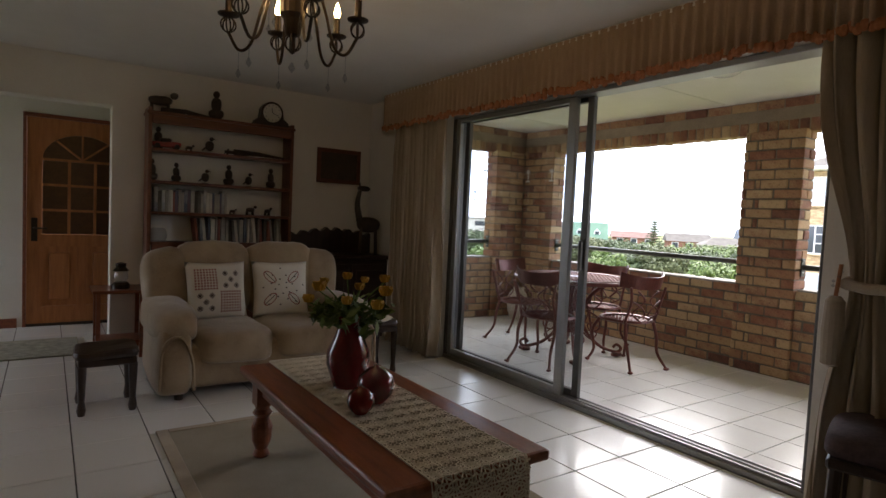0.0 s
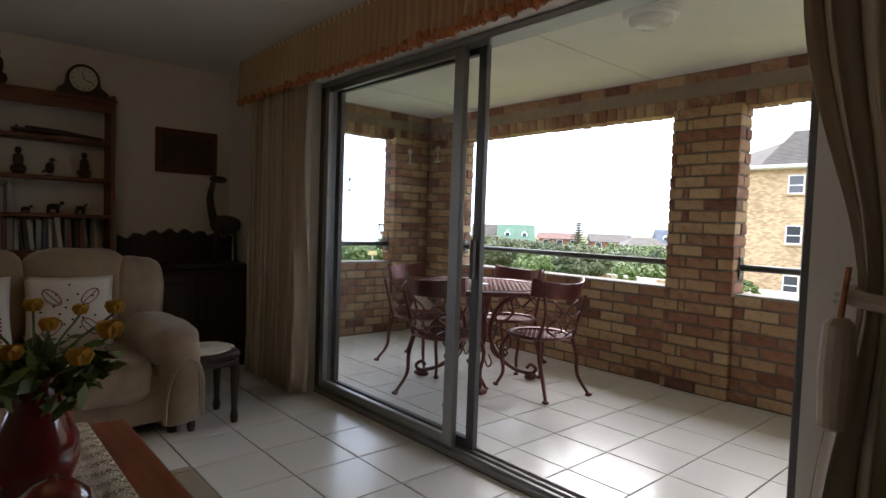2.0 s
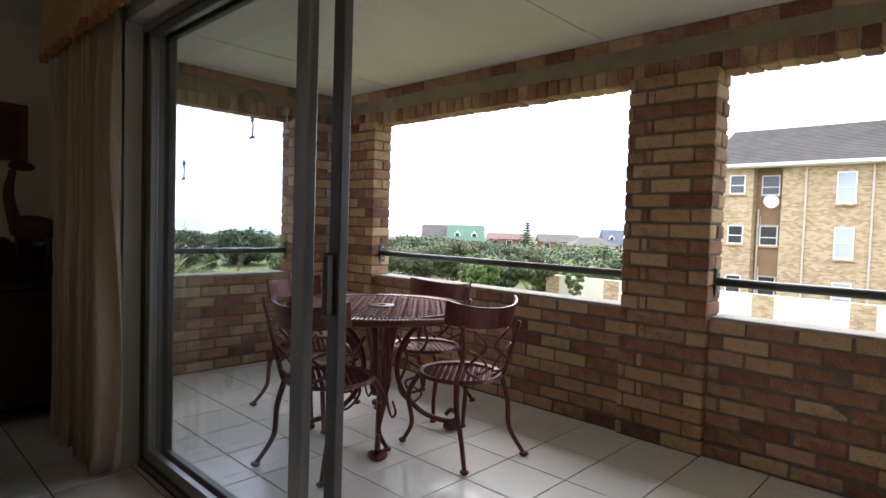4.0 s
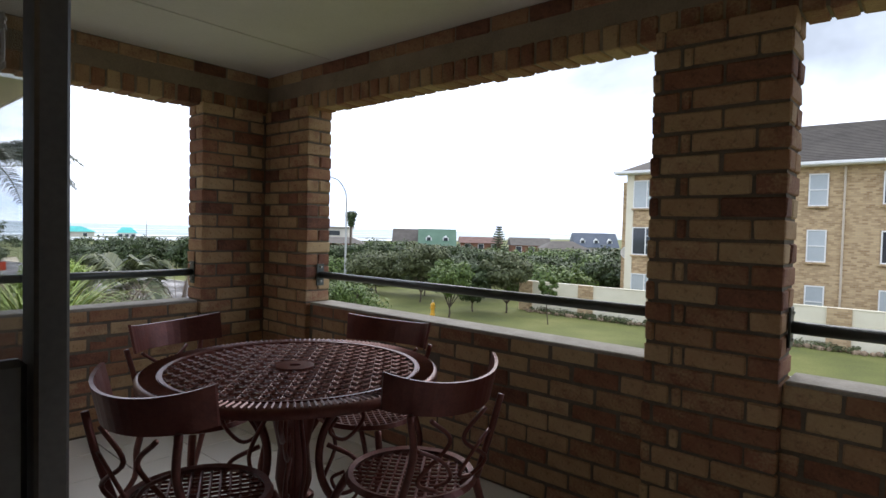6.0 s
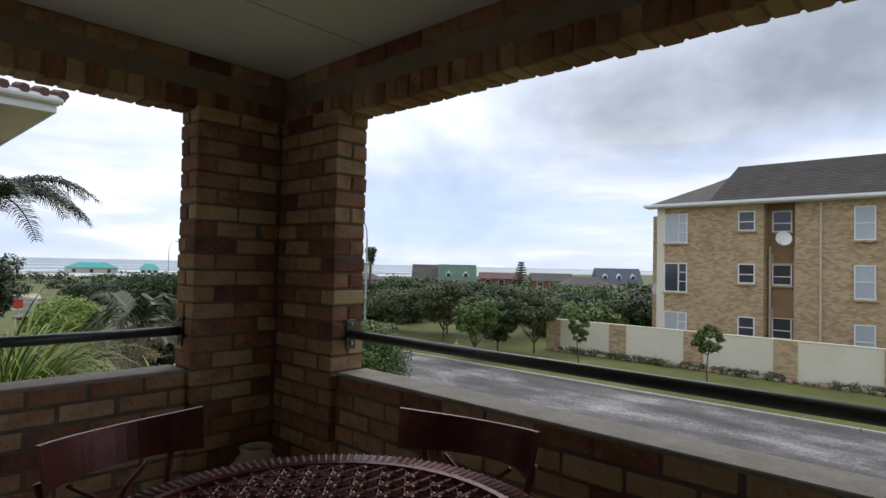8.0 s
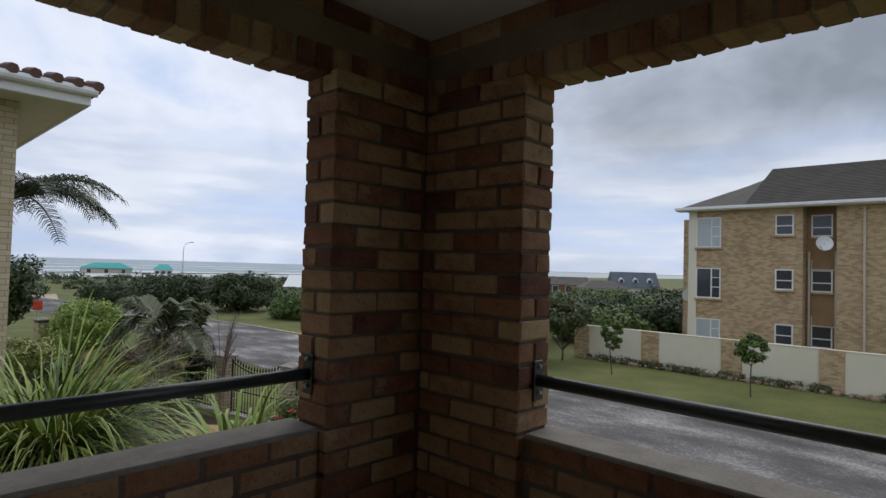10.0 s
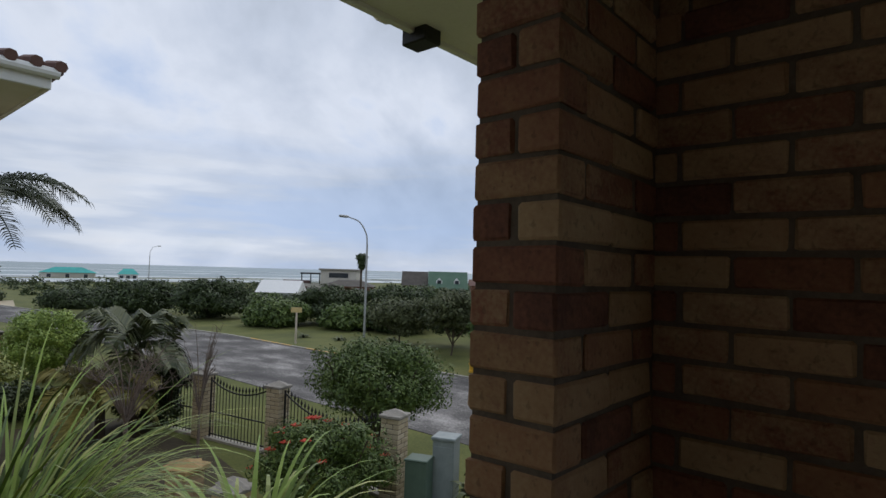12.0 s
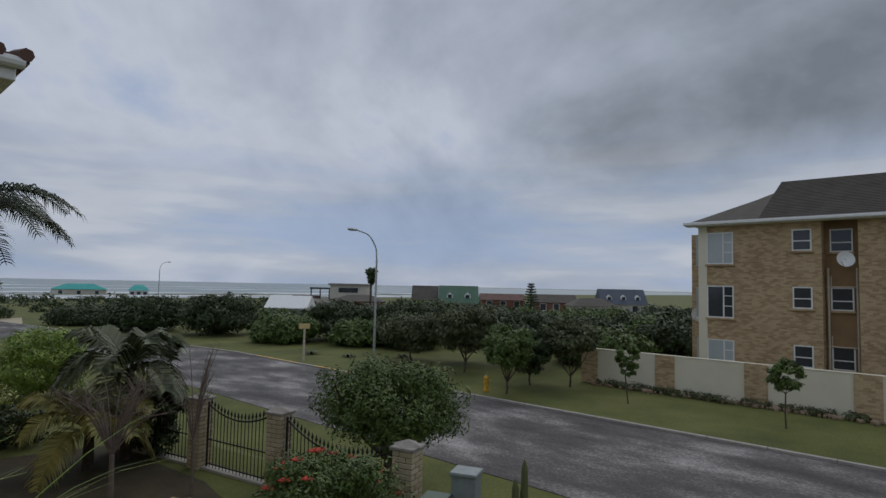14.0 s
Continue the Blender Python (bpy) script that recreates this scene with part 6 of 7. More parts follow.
part("base", lathe(bmesh.new(), [(0, 0), (0.065, 0), (0.065, 0.03), (0.05, 0.05), (0, 0.05)], 16), "bronze", lan)
part("globe", lathe(bmesh.new(), [(0.04, 0.05), (0.055, 0.09), (0.045, 0.14), (0.04, 0.14)], 16), "crystal", lan)
part("hood", lathe(bmesh.new(), [(0.06, 0.14), (0.035, 0.17), (0.04, 0.2), (0, 0.21)], 16), "bronze", lan)

chair = thing("wooden_chair", "dark wooden chair with a patterned seat cushion", "chair", 3.32, 0.70, 0, 195)
part("seat", boxed(-0.22, 0.22, -0.22, 0.22, 0.40, 0.44, bevel=0.01), "dark_wood", chair)
for sx in (-1, 1):
    part("leg", tube(bmesh.new(), [(sx * 0.2, -0.2, 0), (sx * 0.19, -0.19, 0.4)], 0.022, 8), "dark_wood", chair)
    part("back_leg", tube(bmesh.new(), [(sx * 0.2, 0.22, 0), (sx * 0.19, 0.2, 0.42), (sx * 0.19, 0.24, 0.78)], 0.022, 8), "dark_wood", chair)
for z in (0.55, 0.68, 0.76):
    part("back_rail", boxed(-0.19, 0.19, 0.205 + (z - 0.42) * 0.1, 0.225 + (z - 0.42) * 0.1, z - 0.025, z + 0.025, bevel=0.006), "dark_wood", chair)
pad = thing("seat_cushion", "plum and grey patterned seat cushion on the chair", "cushion", 3.32, 0.70, 0.442, 195)
part("cover", puff(bmesh.new(), (0, -0.01, 0.04), (0.23, 0.23, 0.05), 0.45), "dark_fabric", pad, smooth=True)
bm = bmesh.new()
for i in range(5):
    for j in range(5):
        for r in (0.012, 0.022, 0.03):
            tube(bm, [(-0.15 + i * 0.075 + r * math.cos(k * 0.785), -0.16 + j * 0.075 + r * math.sin(k * 0.785), 0.088 - 0.25 * ((i - 2) ** 2 + (j - 2) ** 2) * 0.02) for k in range(9)], 0.0018, 3, caps=False)
tagged(part("embroidery", bm, "curtain", pad), "pale stitched rings", kind="stuff")

# ---- bookcase ----
SX0, SX1, SY0, SY1 = 1.43, 2.66, 5.30, 5.522
bc = thing("bookcase", "tall reddish wooden bookcase filled with books and carvings", "bookcase", 0, 0, 0)
part("side_panel", boxed(SX0, SX0 + 0.03, SY0, SY1, 0, 2.03, bevel=0.003), "shelf_wood", bc)
part("side_panel", boxed(SX1 - 0.03, SX1, SY0, SY1, 0, 2.03, bevel=0.003), "shelf_wood", bc)
LEVELS = [0.915, 1.17, 1.43, 1.70]
for z in LEVELS:
    part("shelf", boxed(SX0 + 0.031, SX1 - 0.031, SY0 + 0.005, SY1, z - 0.025, z, bevel=0.003), "shelf_wood", bc)
part("top_board", boxed(SX0 - 0.01, SX1 + 0.01, SY0 - 0.01, SY1, 1.975, 2.00, bevel=0.004), "shelf_wood", bc)
part("cornice", boxed(SX0 + 0.03, SX1 - 0.03, SY0 + 0.002, SY0 + 0.022, 1.90, 1.974, bevel=0.004), "shelf_wood", bc)
for k in (0, 1):
    xa = SX0 + 0.035 + k * 0.583
    dd = part("cabinet_door", boxed(xa, xa + 0.575, SY0 - 0.004, SY0 + 0.016, 0.08, 0.90, bevel=0.004), "shelf_wood", bc)
    part("knob", lathe(bmesh.new(), [(0, 0), (0.012, 0.005), (0, 0.014)], 8, (xa + (0.56 if k == 0 else 0.04), SY0 - 0.02, 0.5)), "bronze", dd)
rnd = random.Random(23)


def book(x, z, w, h, d, lean=0.0):
    b = new("book", link_mesh("book", boxed(-w / 2, w / 2, -d / 2, d / 2, 0, h, bevel=0.0015), "paper"))
    b.matrix_basis = pose(x, SY0 + 0.06 + d / 2, z + 0.001, 0, lean, 0)
    tagged(b, "upright book with a worn spine on the shelf", "book", "books on the shelves")


x = SX0 + 0.06
while x < SX0 + 0.64:
    w = rnd.uniform(0.014, 0.03)
    book(x + w / 2, LEVELS[1], w, rnd.uniform(0.17, 0.21), 0.14)
    x += w + 0.0015
x = SX0 + 0.40
while x < SX1 - 0.08:
    w = rnd.uniform(0.016, 0.034)
    book(x + w / 2, LEVELS[0], w, rnd.uniform(0.20, 0.235), 0.16, rnd.choice((0, 0, -4, -7)))
    x += w + 0.006


def figure(x, z, h, kind, label, y=5.41, mat="carving"):
    """Small carved animals and statuettes, each one plain mesh."""
    bm = bmesh.new()
    lathe(bm, [(0, 0), (h * 0.2, 0), (h * 0.2, h * 0.05), (0, h * 0.05)], 10)
    if kind == "bird":
        puff(bm, (0, 0, h * 0.42), (h * 0.24, h * 0.14, h * 0.30), 0.9, 12, 8)
        puff(bm, (h * 0.10, 0, h * 0.82), (h * 0.12, h * 0.10, h * 0.12), 0.9, 10, 6)
        tube(bm, [(h * 0.18, 0, h * 0.82), (h * 0.36, 0, h * 0.76)], h * 0.04, 6, 0.2)
        tube(bm, [(-h * 0.12, 0, h * 0.35), (-h * 0.38, 0, h * 0.14)], h * 0.08, 6, 0.4)
    elif kind == "seated":
        puff(bm, (0, 0, h * 0.2), (h * 0.26, h * 0.2, h * 0.17), 0.8, 12, 8)
        puff(bm, (0, 0, h * 0.5), (h * 0.17, h * 0.13, h * 0.27), 0.8, 12, 8)
        puff(bm, (0, 0, h * 0.87), (h * 0.11, h * 0.11, h * 0.13), 0.95, 10, 8)
    else:
        puff(bm, (0, 0, h * 0.52), (h * 0.48, h * 0.16, h * 0.22), 0.85, 12, 8)
        for a, b in ((-0.32, -0.08), (-0.32, 0.08), (0.3, -0.08), (0.3, 0.08)):
            tube(bm, [(h * a, h * b, 0.0), (h * a, h * b, h * 0.4)], h * 0.07, 6)
        puff(bm, (h * 0.52, 0, h * 0.78), (h * 0.17, h * 0.12, h * 0.15), 0.9, 10, 6)
    ob = part("figurine", bm, mat, smooth=True)
    ob.matrix_basis = pose(x, y, z + 0.001, 0, 0, rnd.uniform(-40, 40))
    tagged(ob, label, "figurine", "shelf carvings")


for x, h, k in ((1.47, 0.19, "seated"), (1.66, 0.17, "seated"), (1.90, 0.14, "bird"), (2.10, 0.19, "seated"), (2.28, 0.14, "bird"), (2.48, 0.19, "seated")):
    figure(x, LEVELS[2], h, k, "small dark carved wooden figure on the shelf")
for x, h, k in ((1.76, 0.07, "beast"), (1.93, 0.16, "bird"), (2.08, 0.07, "bird"), (1.52, 0.19, "seated")):
    figure(x, LEVELS[3], h, k, "small dark carved wooden animal on the shelf")
for x, h, k in ((2.14, 0.06, "beast"), (2.30, 0.10, "beast"), (2.46, 0.09, "beast")):
    figure(x, LEVELS[1], h, k, "small pottery animal beside the books")
car = thing("toy_car", "red tin toy car on the shelf", "toy", 1.58, 5.38, LEVELS[3])
part("body", puff(bmesh.new(), (0, 0, 0.04), (0.12, 0.045, 0.025), 0.5, 16, 8), "red_tin", car)
part("cabin", puff(bmesh.new(), (-0.01, 0, 0.075), (0.05, 0.04, 0.022), 0.6, 12, 6), "dark_wood", car)
for sx in (-0.075, 0.075):
    for sy in (-0.04, 0.04):
        part("wheel", tube(bmesh.new(), [(sx, sy - 0.008, 0.022), (sx, sy + 0.008, 0.022)], 0.022, 10), "black_iron", car)
croc = part("crocodile_carving", puff(tube(bmesh.new(), [(-0.22, 0, 0.03), (0.0, 0.02, 0.035), (0.24, 0, 0.015)], 0.03, 8, 0.3), (-0.24, 0, 0.03), (0.07, 0.03, 0.018), 0.7, 10, 6), "carving")
croc.matrix_basis = pose(2.36, 5.39, LEVELS[3] + 0.001)
tagged(croc, "long dark carved reptile lying on the shelf", "figurine")
jar = thing("jar", "round glass jar on the lower shelf", "jar", 1.53, 5.41, LEVELS[0] + 0.001)
part("body", lathe(bmesh.new(), [(0, 0), (0.06, 0), (0.075, 0.05), (0.06, 0.1), (0.045, 0.115), (0.04, 0.115)], 16), "crystal", jar)
figure(1.53, 2.0, 0.20, "beast", "dark carved animal lying on top of the bookcase")
figure(1.98, 2.0, 0.26, "seated", "dark carved statuette on top of the bookcase")
bm = tube(bmesh.new(), [(-0.2, 0, 0.02), (0, 0.02, 0.04), (0.2, 0, 0.015)], 0.028, 8, 0.4)
snake = part("wood_carving", bm, "carving")
snake.matrix_basis = pose(1.74, 5.41, 2.001, 0, 0, 5)
tagged(snake, "long dark driftwood carving on the bookcase", "figurine")
clock = thing("mantel_clock", "dark wooden mantel clock with a pale round dial", "clock", 2.47, 5.41, 2.001)
bm = bmesh.new()
prism(bm, [(-0.17, 0), (0.17, 0), (0.15, 0.05), (0.11, 0.08), (0.1, 0.14)] + [(0.105 * math.cos(a), 0.125 + 0.105 * math.sin(a)) for a in [math.pi * k / 10 for k in range(1, 10)]] + [(-0.1, 0.14), (-0.11, 0.08), (-0.15, 0.05)], -0.04, 0.05, axis="y")
part("case", bm, "dark_wood", clock)
bm = lathe(bmesh.new(), [(0, 0.0), (0.08, 0.0), (0.085, 0.006), (0.085, -0.004)], 24)
bmesh.ops.rotate(bm, verts=bm.verts, cent=(0, 0, 0), matrix=Euler((radians(90), 0, 0)).to_matrix())
bmesh.ops.translate(bm, verts=bm.verts, vec=(0, -0.042, 0.125))
dial = part("dial", bm, "clock_face", clock)
for a, ln in ((100, 0.05), (340, 0.065)):
    c, s = math.cos(radians(a)), math.sin(radians(a))
    part("pointer", tube(bmesh.new(), [(0, -0.047, 0.125), (ln * c, -0.047, 0.125 + ln * s)], 0.0025, 4), "black_iron", dial)
for k in range(12):
    c, s = math.cos(k * 0.5236), math.sin(k * 0.5236)
    part("hour_mark", tube(bmesh.new(), [(0.062 * c, -0.046, 0.125 + 0.062 * s), (0.075 * c, -0.046, 0.125 + 0.075 * s)], 0.002, 4), "black_iron", dial)

# ---- sideboard, picture, giraffe ----
sb = thing("sideboard", "dark carved wooden sideboard with a scalloped back", "sideboard", 3.16, 5.03, 0)
part("body", boxed(-0.42, 0.42, 0.02, 0.48, 0.12, 0.78, bevel=0.01), "dark_wood", sb)
part("top", boxed(-0.45, 0.45, 0.0, 0.5, 0.78, 0.82, bevel=0.01), "dark_wood", sb)
bm = bmesh.new()
prism(bm, [(-0.44, 0.82), (0.44, 0.82)] + [(0.44 - 0.88 * k / 24, 1.0 + 0.06 * math.sin(math.pi * k / 24) + 0.022 * math.sin(k * 1.9)) for k in range(25)], 0.42, 0.49, axis="y")
part("back_crest", bm, "dark_wood", sb)
for k in (0, 1):
    d = part("door", boxed(-0.40 + 0.41 * k, -0.01 + 0.41 * k, 0.0, 0.02, 0.16, 0.74, bevel=0.006), "dark_wood", sb)
    part("panel", boxed(-0.35 + 0.41 * k, -0.06 + 0.41 * k, -0.008, 0.002, 0.22, 0.68, bevel=0.006), "dark_wood", d)
for sx in (-0.38, 0.38):
    for sy in (0.06, 0.44):
        part("foot", lathe(bmesh.new(), [(0.025, 0), (0.035, 0.05), (0.03, 0.12)], 10, (sx, sy, 0)), "dark_wood", sb)
pic = thing("framed_picture", "small dark painting in a wooden frame on the wall", "picture", 3.222, BACK, 1.705)
part("canvas", boxed(-0.2, 0.2, -0.018, -0.003, -0.135, 0.135), "painting", pic)
bm = bmesh.new()
for a, b, c, d in ((-0.24, -0.2, -0.175, 0.175), (0.2, 0.24, -0.175, 0.175), (-0.2, 0.2, 0.135, 0.175), (-0.2, 0.2, -0.175, -0.135)):
    box(bm, a, b, -0.028, -0.003, c, d, bevel=0.005)
part("frame", bm, "shelf_wood", pic)
bm = bmesh.new()
puff(bm, (0, 0, 0.30), (0.12, 0.05, 0.08), 0.85, 14, 8)
for a in (-0.08, 0.08):
    for b in (-0.025, 0.025):
        tube(bm, [(a, b, 0), (a * 0.9, b, 0.28)], 0.014, 6)
tube(bm, curve_pts([(0.09, 0, 0.33), (0.12, 0, 0.5), (0.10, 0, 0.64)], 5), 0.035, 8, 0.55)
puff(bm, (0.06, 0, 0.665), (0.065, 0.026, 0.026), 0.8, 10, 6)
for b in (-0.015, 0.015):
    tube(bm, [(0.10, b, 0.68), (0.105, b * 1.6, 0.72)], 0.006, 5)
gir = part("giraffe_statue", bm, "carving", smooth=True)
gir.matrix_basis = pose(3.44, 5.23, 0.821, 0, 0, 160)
tagged(gir, "tall carved wooden giraffe standing on the sideboard", "statue")

# ---- chandelier ----
ch = thing("chandelier", "dark iron candle chandelier with crystal drops", "chandelier", 1.575, 2.34, 1.85)
part("stem", lathe(bmesh.new(), [(0, 0.02), (0.012, 0.03), (0.012, 0.09), (0.03, 0.10), (0.04, 0.16), (0.055, 0.18), (0.055, 0.26), (0.03, 0.30), (0.02, 0.44), (0.012, 0.5), (0.008, 0.56), (0.008, 0.58), (0, 0.58)], 14), "bronze", ch)
part("canopy", lathe(bmesh.new(), [(0.06, 0.539), (0.05, 0.515), (0.012, 0.50), (0.0, 0.50)], 16), "bronze", ch)


def cage(parent, x, y, z, r):
    for k in range(6):
        a = k * 1.047
        part("cage_wire", tube(bmesh.new(), [(x + r * math.sin(math.pi * q / 8) * math.cos(a), y + r * math.sin(math.pi * q / 8) * math.sin(a), z - r * math.cos(math.pi * q / 8)) for q in range(9)], 0.0035, 5, caps=False), "bronze", parent)


cage(ch, 0, 0, 0.07, 0.036)
for k in range(6):
    a = radians(60 * k + 25)
    c, s = math.cos(a), math.sin(a)
    arm = part("arm", tube(bmesh.new(), [Vector((r * c, r * s, z)) for r, z in [(p.x, p.z) for p in curve_pts([(0.03, 0, 0.22), (0.09, 0, 0.29), (0.13, 0, 0.20), (0.17, 0, 0.06), (0.22, 0, 0.03), (0.265, 0, 0.10)], 5)]], 0.0065, 7), "bronze", ch)
    x, y = 0.265 * c, 0.265 * s
    cage(arm, x, y, 0.13, 0.03)
    part("drip_pan", lathe(bmesh.new(), [(0.006, 0.155), (0.042, 0.168), (0.044, 0.174), (0.006, 0.166)], 14, (x, y, 0)), "bronze", arm)
    part("candle_sleeve", lathe(bmesh.new(), [(0.014, 0.168), (0.014, 0.25), (0, 0.25)], 12, (x, y, 0)), "bronze", arm)
    part("bulb", lathe(bmesh.new(), [(0.008, 0.25), (0.015, 0.268), (0.012, 0.29), (0.003, 0.318), (0, 0.32)], 10, (x, y, 0)), "bulb", arm)
    for q, (rr, top, ln) in enumerate(((0.22, 0.02, 0.075), (0.10, 0.26, 0.13))):
        bm = tube(bmesh.new(), [(rr * c, rr * s, top), (rr * c, rr * s, top - ln)], 0.0015, 4)
        lathe(bm, [(0, -0.03), (0.011, -0.012), (0.004, 0.006), (0, 0.008)], 6, (rr * c, rr * s, top - ln))
        part("crystal_drop", bm, "crystal", arm)
bm = lathe(bmesh.new(), [(0, -0.055), (0.015, -0.035), (0.006, -0.015), (0, -0.01)], 8)
part("crystal_drop", bm, "crystal", ch)

# ---- balcony table and chairs ----
TCX, TCY, TR, TH = 4.85, 3.72, 0.56, 0.735
tb = thing("patio_table", "round cast-metal patio table, dark red, with a pierced scrollwork top", "table", TCX, TCY, 0)
part("rim", lathe(bmesh.new(), [(TR - 0.075, TH), (TR - 0.012, TH + 0.002), (TR, TH - 0.006), (TR, TH - 0.03), (TR - 0.02, TH - 0.034), (TR - 0.075, TH - 0.018), (TR - 0.075, TH)], 72), "cast_metal", tb, smooth=True)
for k in range(150):
    a = 2 * math.pi * k / 150
    c, s = math.cos(a), math.sin(a)
    part("rim_bar", tube(bmesh.new(), [((TR - 0.07) * c, (TR - 0.07) * s, TH + 0.003), ((TR - 0.014) * c, (TR - 0.014) * s, TH + 0.003)], 0.0042, 4), "cast_metal", tb)
part("inner_ring", lathe(bmesh.new(), [(TR - 0.09, TH + 0.004), (TR - 0.074, TH + 0.006), (TR - 0.074, TH - 0.015), (TR - 0.09, TH - 0.015), (TR - 0.09, TH + 0.004)], 64), "cast_metal", tb)
part("centre_ring", lathe(bmesh.new(), [(0.022, TH + 0.005), (0.075, TH + 0.005), (0.075, TH - 0.01), (0.022, TH - 0.01), (0.022, TH + 0.005)], 24), "cast_metal", tb)
bm = bmesh.new()
RI = TR - 0.085
for k in range(-10, 11):
    o = k * 0.0485
    half = math.sqrt(max(0.0, RI * RI - o * o))
    for p, q in (((o, -half, 0), (o, half, 0)), ((-half, o, 0), (half, o, 0))):
        tube(bm, [Vector(p) + Vector((0, 0, TH - 0.002)), Vector(q) + Vector((0, 0, TH - 0.002))], 0.0042, 4, caps=False)
for i in range(-10, 11):
    for j in range(-10, 11):
        cx, cy = (i + 0.5) * 0.0485, (j + 0.5) * 0.0485
        if math.hypot(cx, cy) > RI - 0.02 or math.hypot(cx, cy) < 0.08:
            continue
        f = 1 if (i + j) % 2 else -1
        tube(bm, [(cx + f * 0.017 * (1 - q / 13) * math.cos(q * 0.75), cy + 0.017 * (1 - q / 13) * math.sin(q * 0.75), TH - 0.003) for q in range(10)], 0.0036, 3, caps=False)
        tube(bm, [(cx - 0.02 * f, cy - 0.02, TH - 0.003), (cx, cy, TH - 0.003), (cx + 0.02 * f, cy + 0.02, TH - 0.003)], 0.003, 3, caps=False)
tagged(part("scrollwork", bm, "cast_metal", tb), "pierced lattice of small scrolls", kind="stuff")


def scroll(a, pts, r, name, parent, mat="cast_metal", n=6, taper=0.7):
    c, s = math.cos(a), math.sin(a)
    return part(name, tube(bmesh.new(), [Vector((p.x * c, p.x * s, p.z)) for p in curve_pts([(x, 0, z) for x, z in pts], n)], r, 6, taper), mat, parent, smooth=True)


for k in range(4):
    a = radians(90 * k + 49)
    scroll(a, [(0.46, TH - 0.03), (0.30, TH - 0.06), (0.16, 0.56), (0.10, 0.40), (0.13, 0.24), (0.26, 0.10), (0.42, 0.045), (0.47, 0.08), (0.43, 0.115), (0.395, 0.085)], 0.019, "leg", tb)
    scroll(a, [(0.34, 0.56), (0.40, 0.63), (0.34, 0.67), (0.26, 0.62), (0.27, 0.52), (0.20, 0.44), (0.14, 0.47), (0.17, 0.53)], 0.010, "scroll", tb)
    scroll(a, [(0.13, 0.42), (0.24, 0.36), (0.26, 0.26), (0.19, 0.22), (0.15, 0.28), (0.20, 0.31)], 0.010, "scroll", tb)
    scroll(a + 0.35, [(0.10, 0.56), (0.17, 0.40), (0.12, 0.24), (0.20, 0.14), (0.27, 0.18), (0.22, 0.23)], 0.009, "scroll", tb)
    part("foot", puff(bmesh.new(), (0.43 * math.cos(a), 0.43 * math.sin(a), 0.022), (0.05, 0.05, 0.022), 0.7, 12, 6), "cast_metal", tb)
part("hub", lathe(bmesh.new(), [(0, 0.2), (0.05, 0.21), (0.07, 0.3), (0.06, 0.42), (0.09, 0.56), (0.12, TH - 0.02), (0, TH - 0.02)], 16), "cast_metal", tb, smooth=True)

pc = thing("patio_chair", "dark red cast-metal chair with a curved back and lattice seat", "chair", 0, 0, 0, group="patio chairs")
SH = 0.42
part("seat_frame", lathe(bmesh.new(), [(0.205, SH), (0.225, SH + 0.006), (0.235, SH - 0.012), (0.215, SH - 0.02), (0.205, SH)], 36), "cast_metal", pc)
bm = bmesh.new()
for k in range(-6, 7):
    o = k * 0.032
    half = math.sqrt(0.21 ** 2 - o * o)
    for sgn in (1, -1):
        c, s = math.cos(radians(45 * sgn)), math.sin(radians(45 * sgn))
        tube(bm, [(o * c - half * s, o * s + half * c, SH - 0.004 - 0.012), (o * c, o * s, SH - 0.022), (o * c + half * s, o * s - half * c, SH - 0.016)], 0.0055, 5, caps=False)
tagged(part("seat_lattice", bm, "cast_metal", pc), "crossed bars of the seat", kind="stuff")
for sx in (-1, 1):
    part("front_leg", tube(bmesh.new(), curve_pts([(sx * 0.17, -0.15, SH - 0.02), (sx * 0.21, -0.19, 0.28), (sx * 0.19, -0.18, 0.12), (sx * 0.22, -0.22, 0.01)], 5), 0.016, 8, 0.7), "cast_metal", pc, smooth=True)
    part("back_leg", tube(bmesh.new(), curve_pts([(sx * 0.16, 0.16, SH - 0.01), (sx * 0.18, 0.19, 0.28), (sx * 0.17, 0.22, 0.14), (sx * 0.21, 0.30, 0.01)], 5), 0.016, 8, 0.7), "cast_metal", pc, smooth=True)
    part("foot", puff(bmesh.new(), (sx * 0.21, 0.30, 0.014), (0.022, 0.022, 0.014), 0.8, 8, 5), "cast_metal", pc)
    part("foot", puff(bmesh.new(), (sx * 0.22, -0.22, 0.014), (0.022, 0.022, 0.014), 0.8, 8, 5), "cast_metal", pc)
    part("back_post", tube(bmesh.new(), curve_pts([(sx * 0.17, 0.16, SH - 0.01), (sx * 0.17, 0.22, 0.58), (sx * 0.20, 0.24, 0.72)], 5), 0.013, 8, 0.9), "cast_metal", pc, smooth=True)
    part("back_scroll", tube(bmesh.new(), curve_pts([(sx * 0.05, 0.20, SH + 0.01), (sx * 0.15, 0.22, 0.50), (sx * 0.03, 0.235, 0.60), (sx * 0.12, 0.245, 0.69)], 6), 0.008, 6), "cast_metal", pc, smooth=True)
    part("back_scroll", tube(bmesh.new(), curve_pts([(sx * 0.16, 0.225, 0.60), (sx * 0.07, 0.24, 0.55), (sx * 0.02, 0.23, 0.48), (sx * 0.08, 0.22, 0.46)], 6), 0.007, 6), "cast_metal", pc, smooth=True)
bm = bmesh.new()
n = 18
inner = []
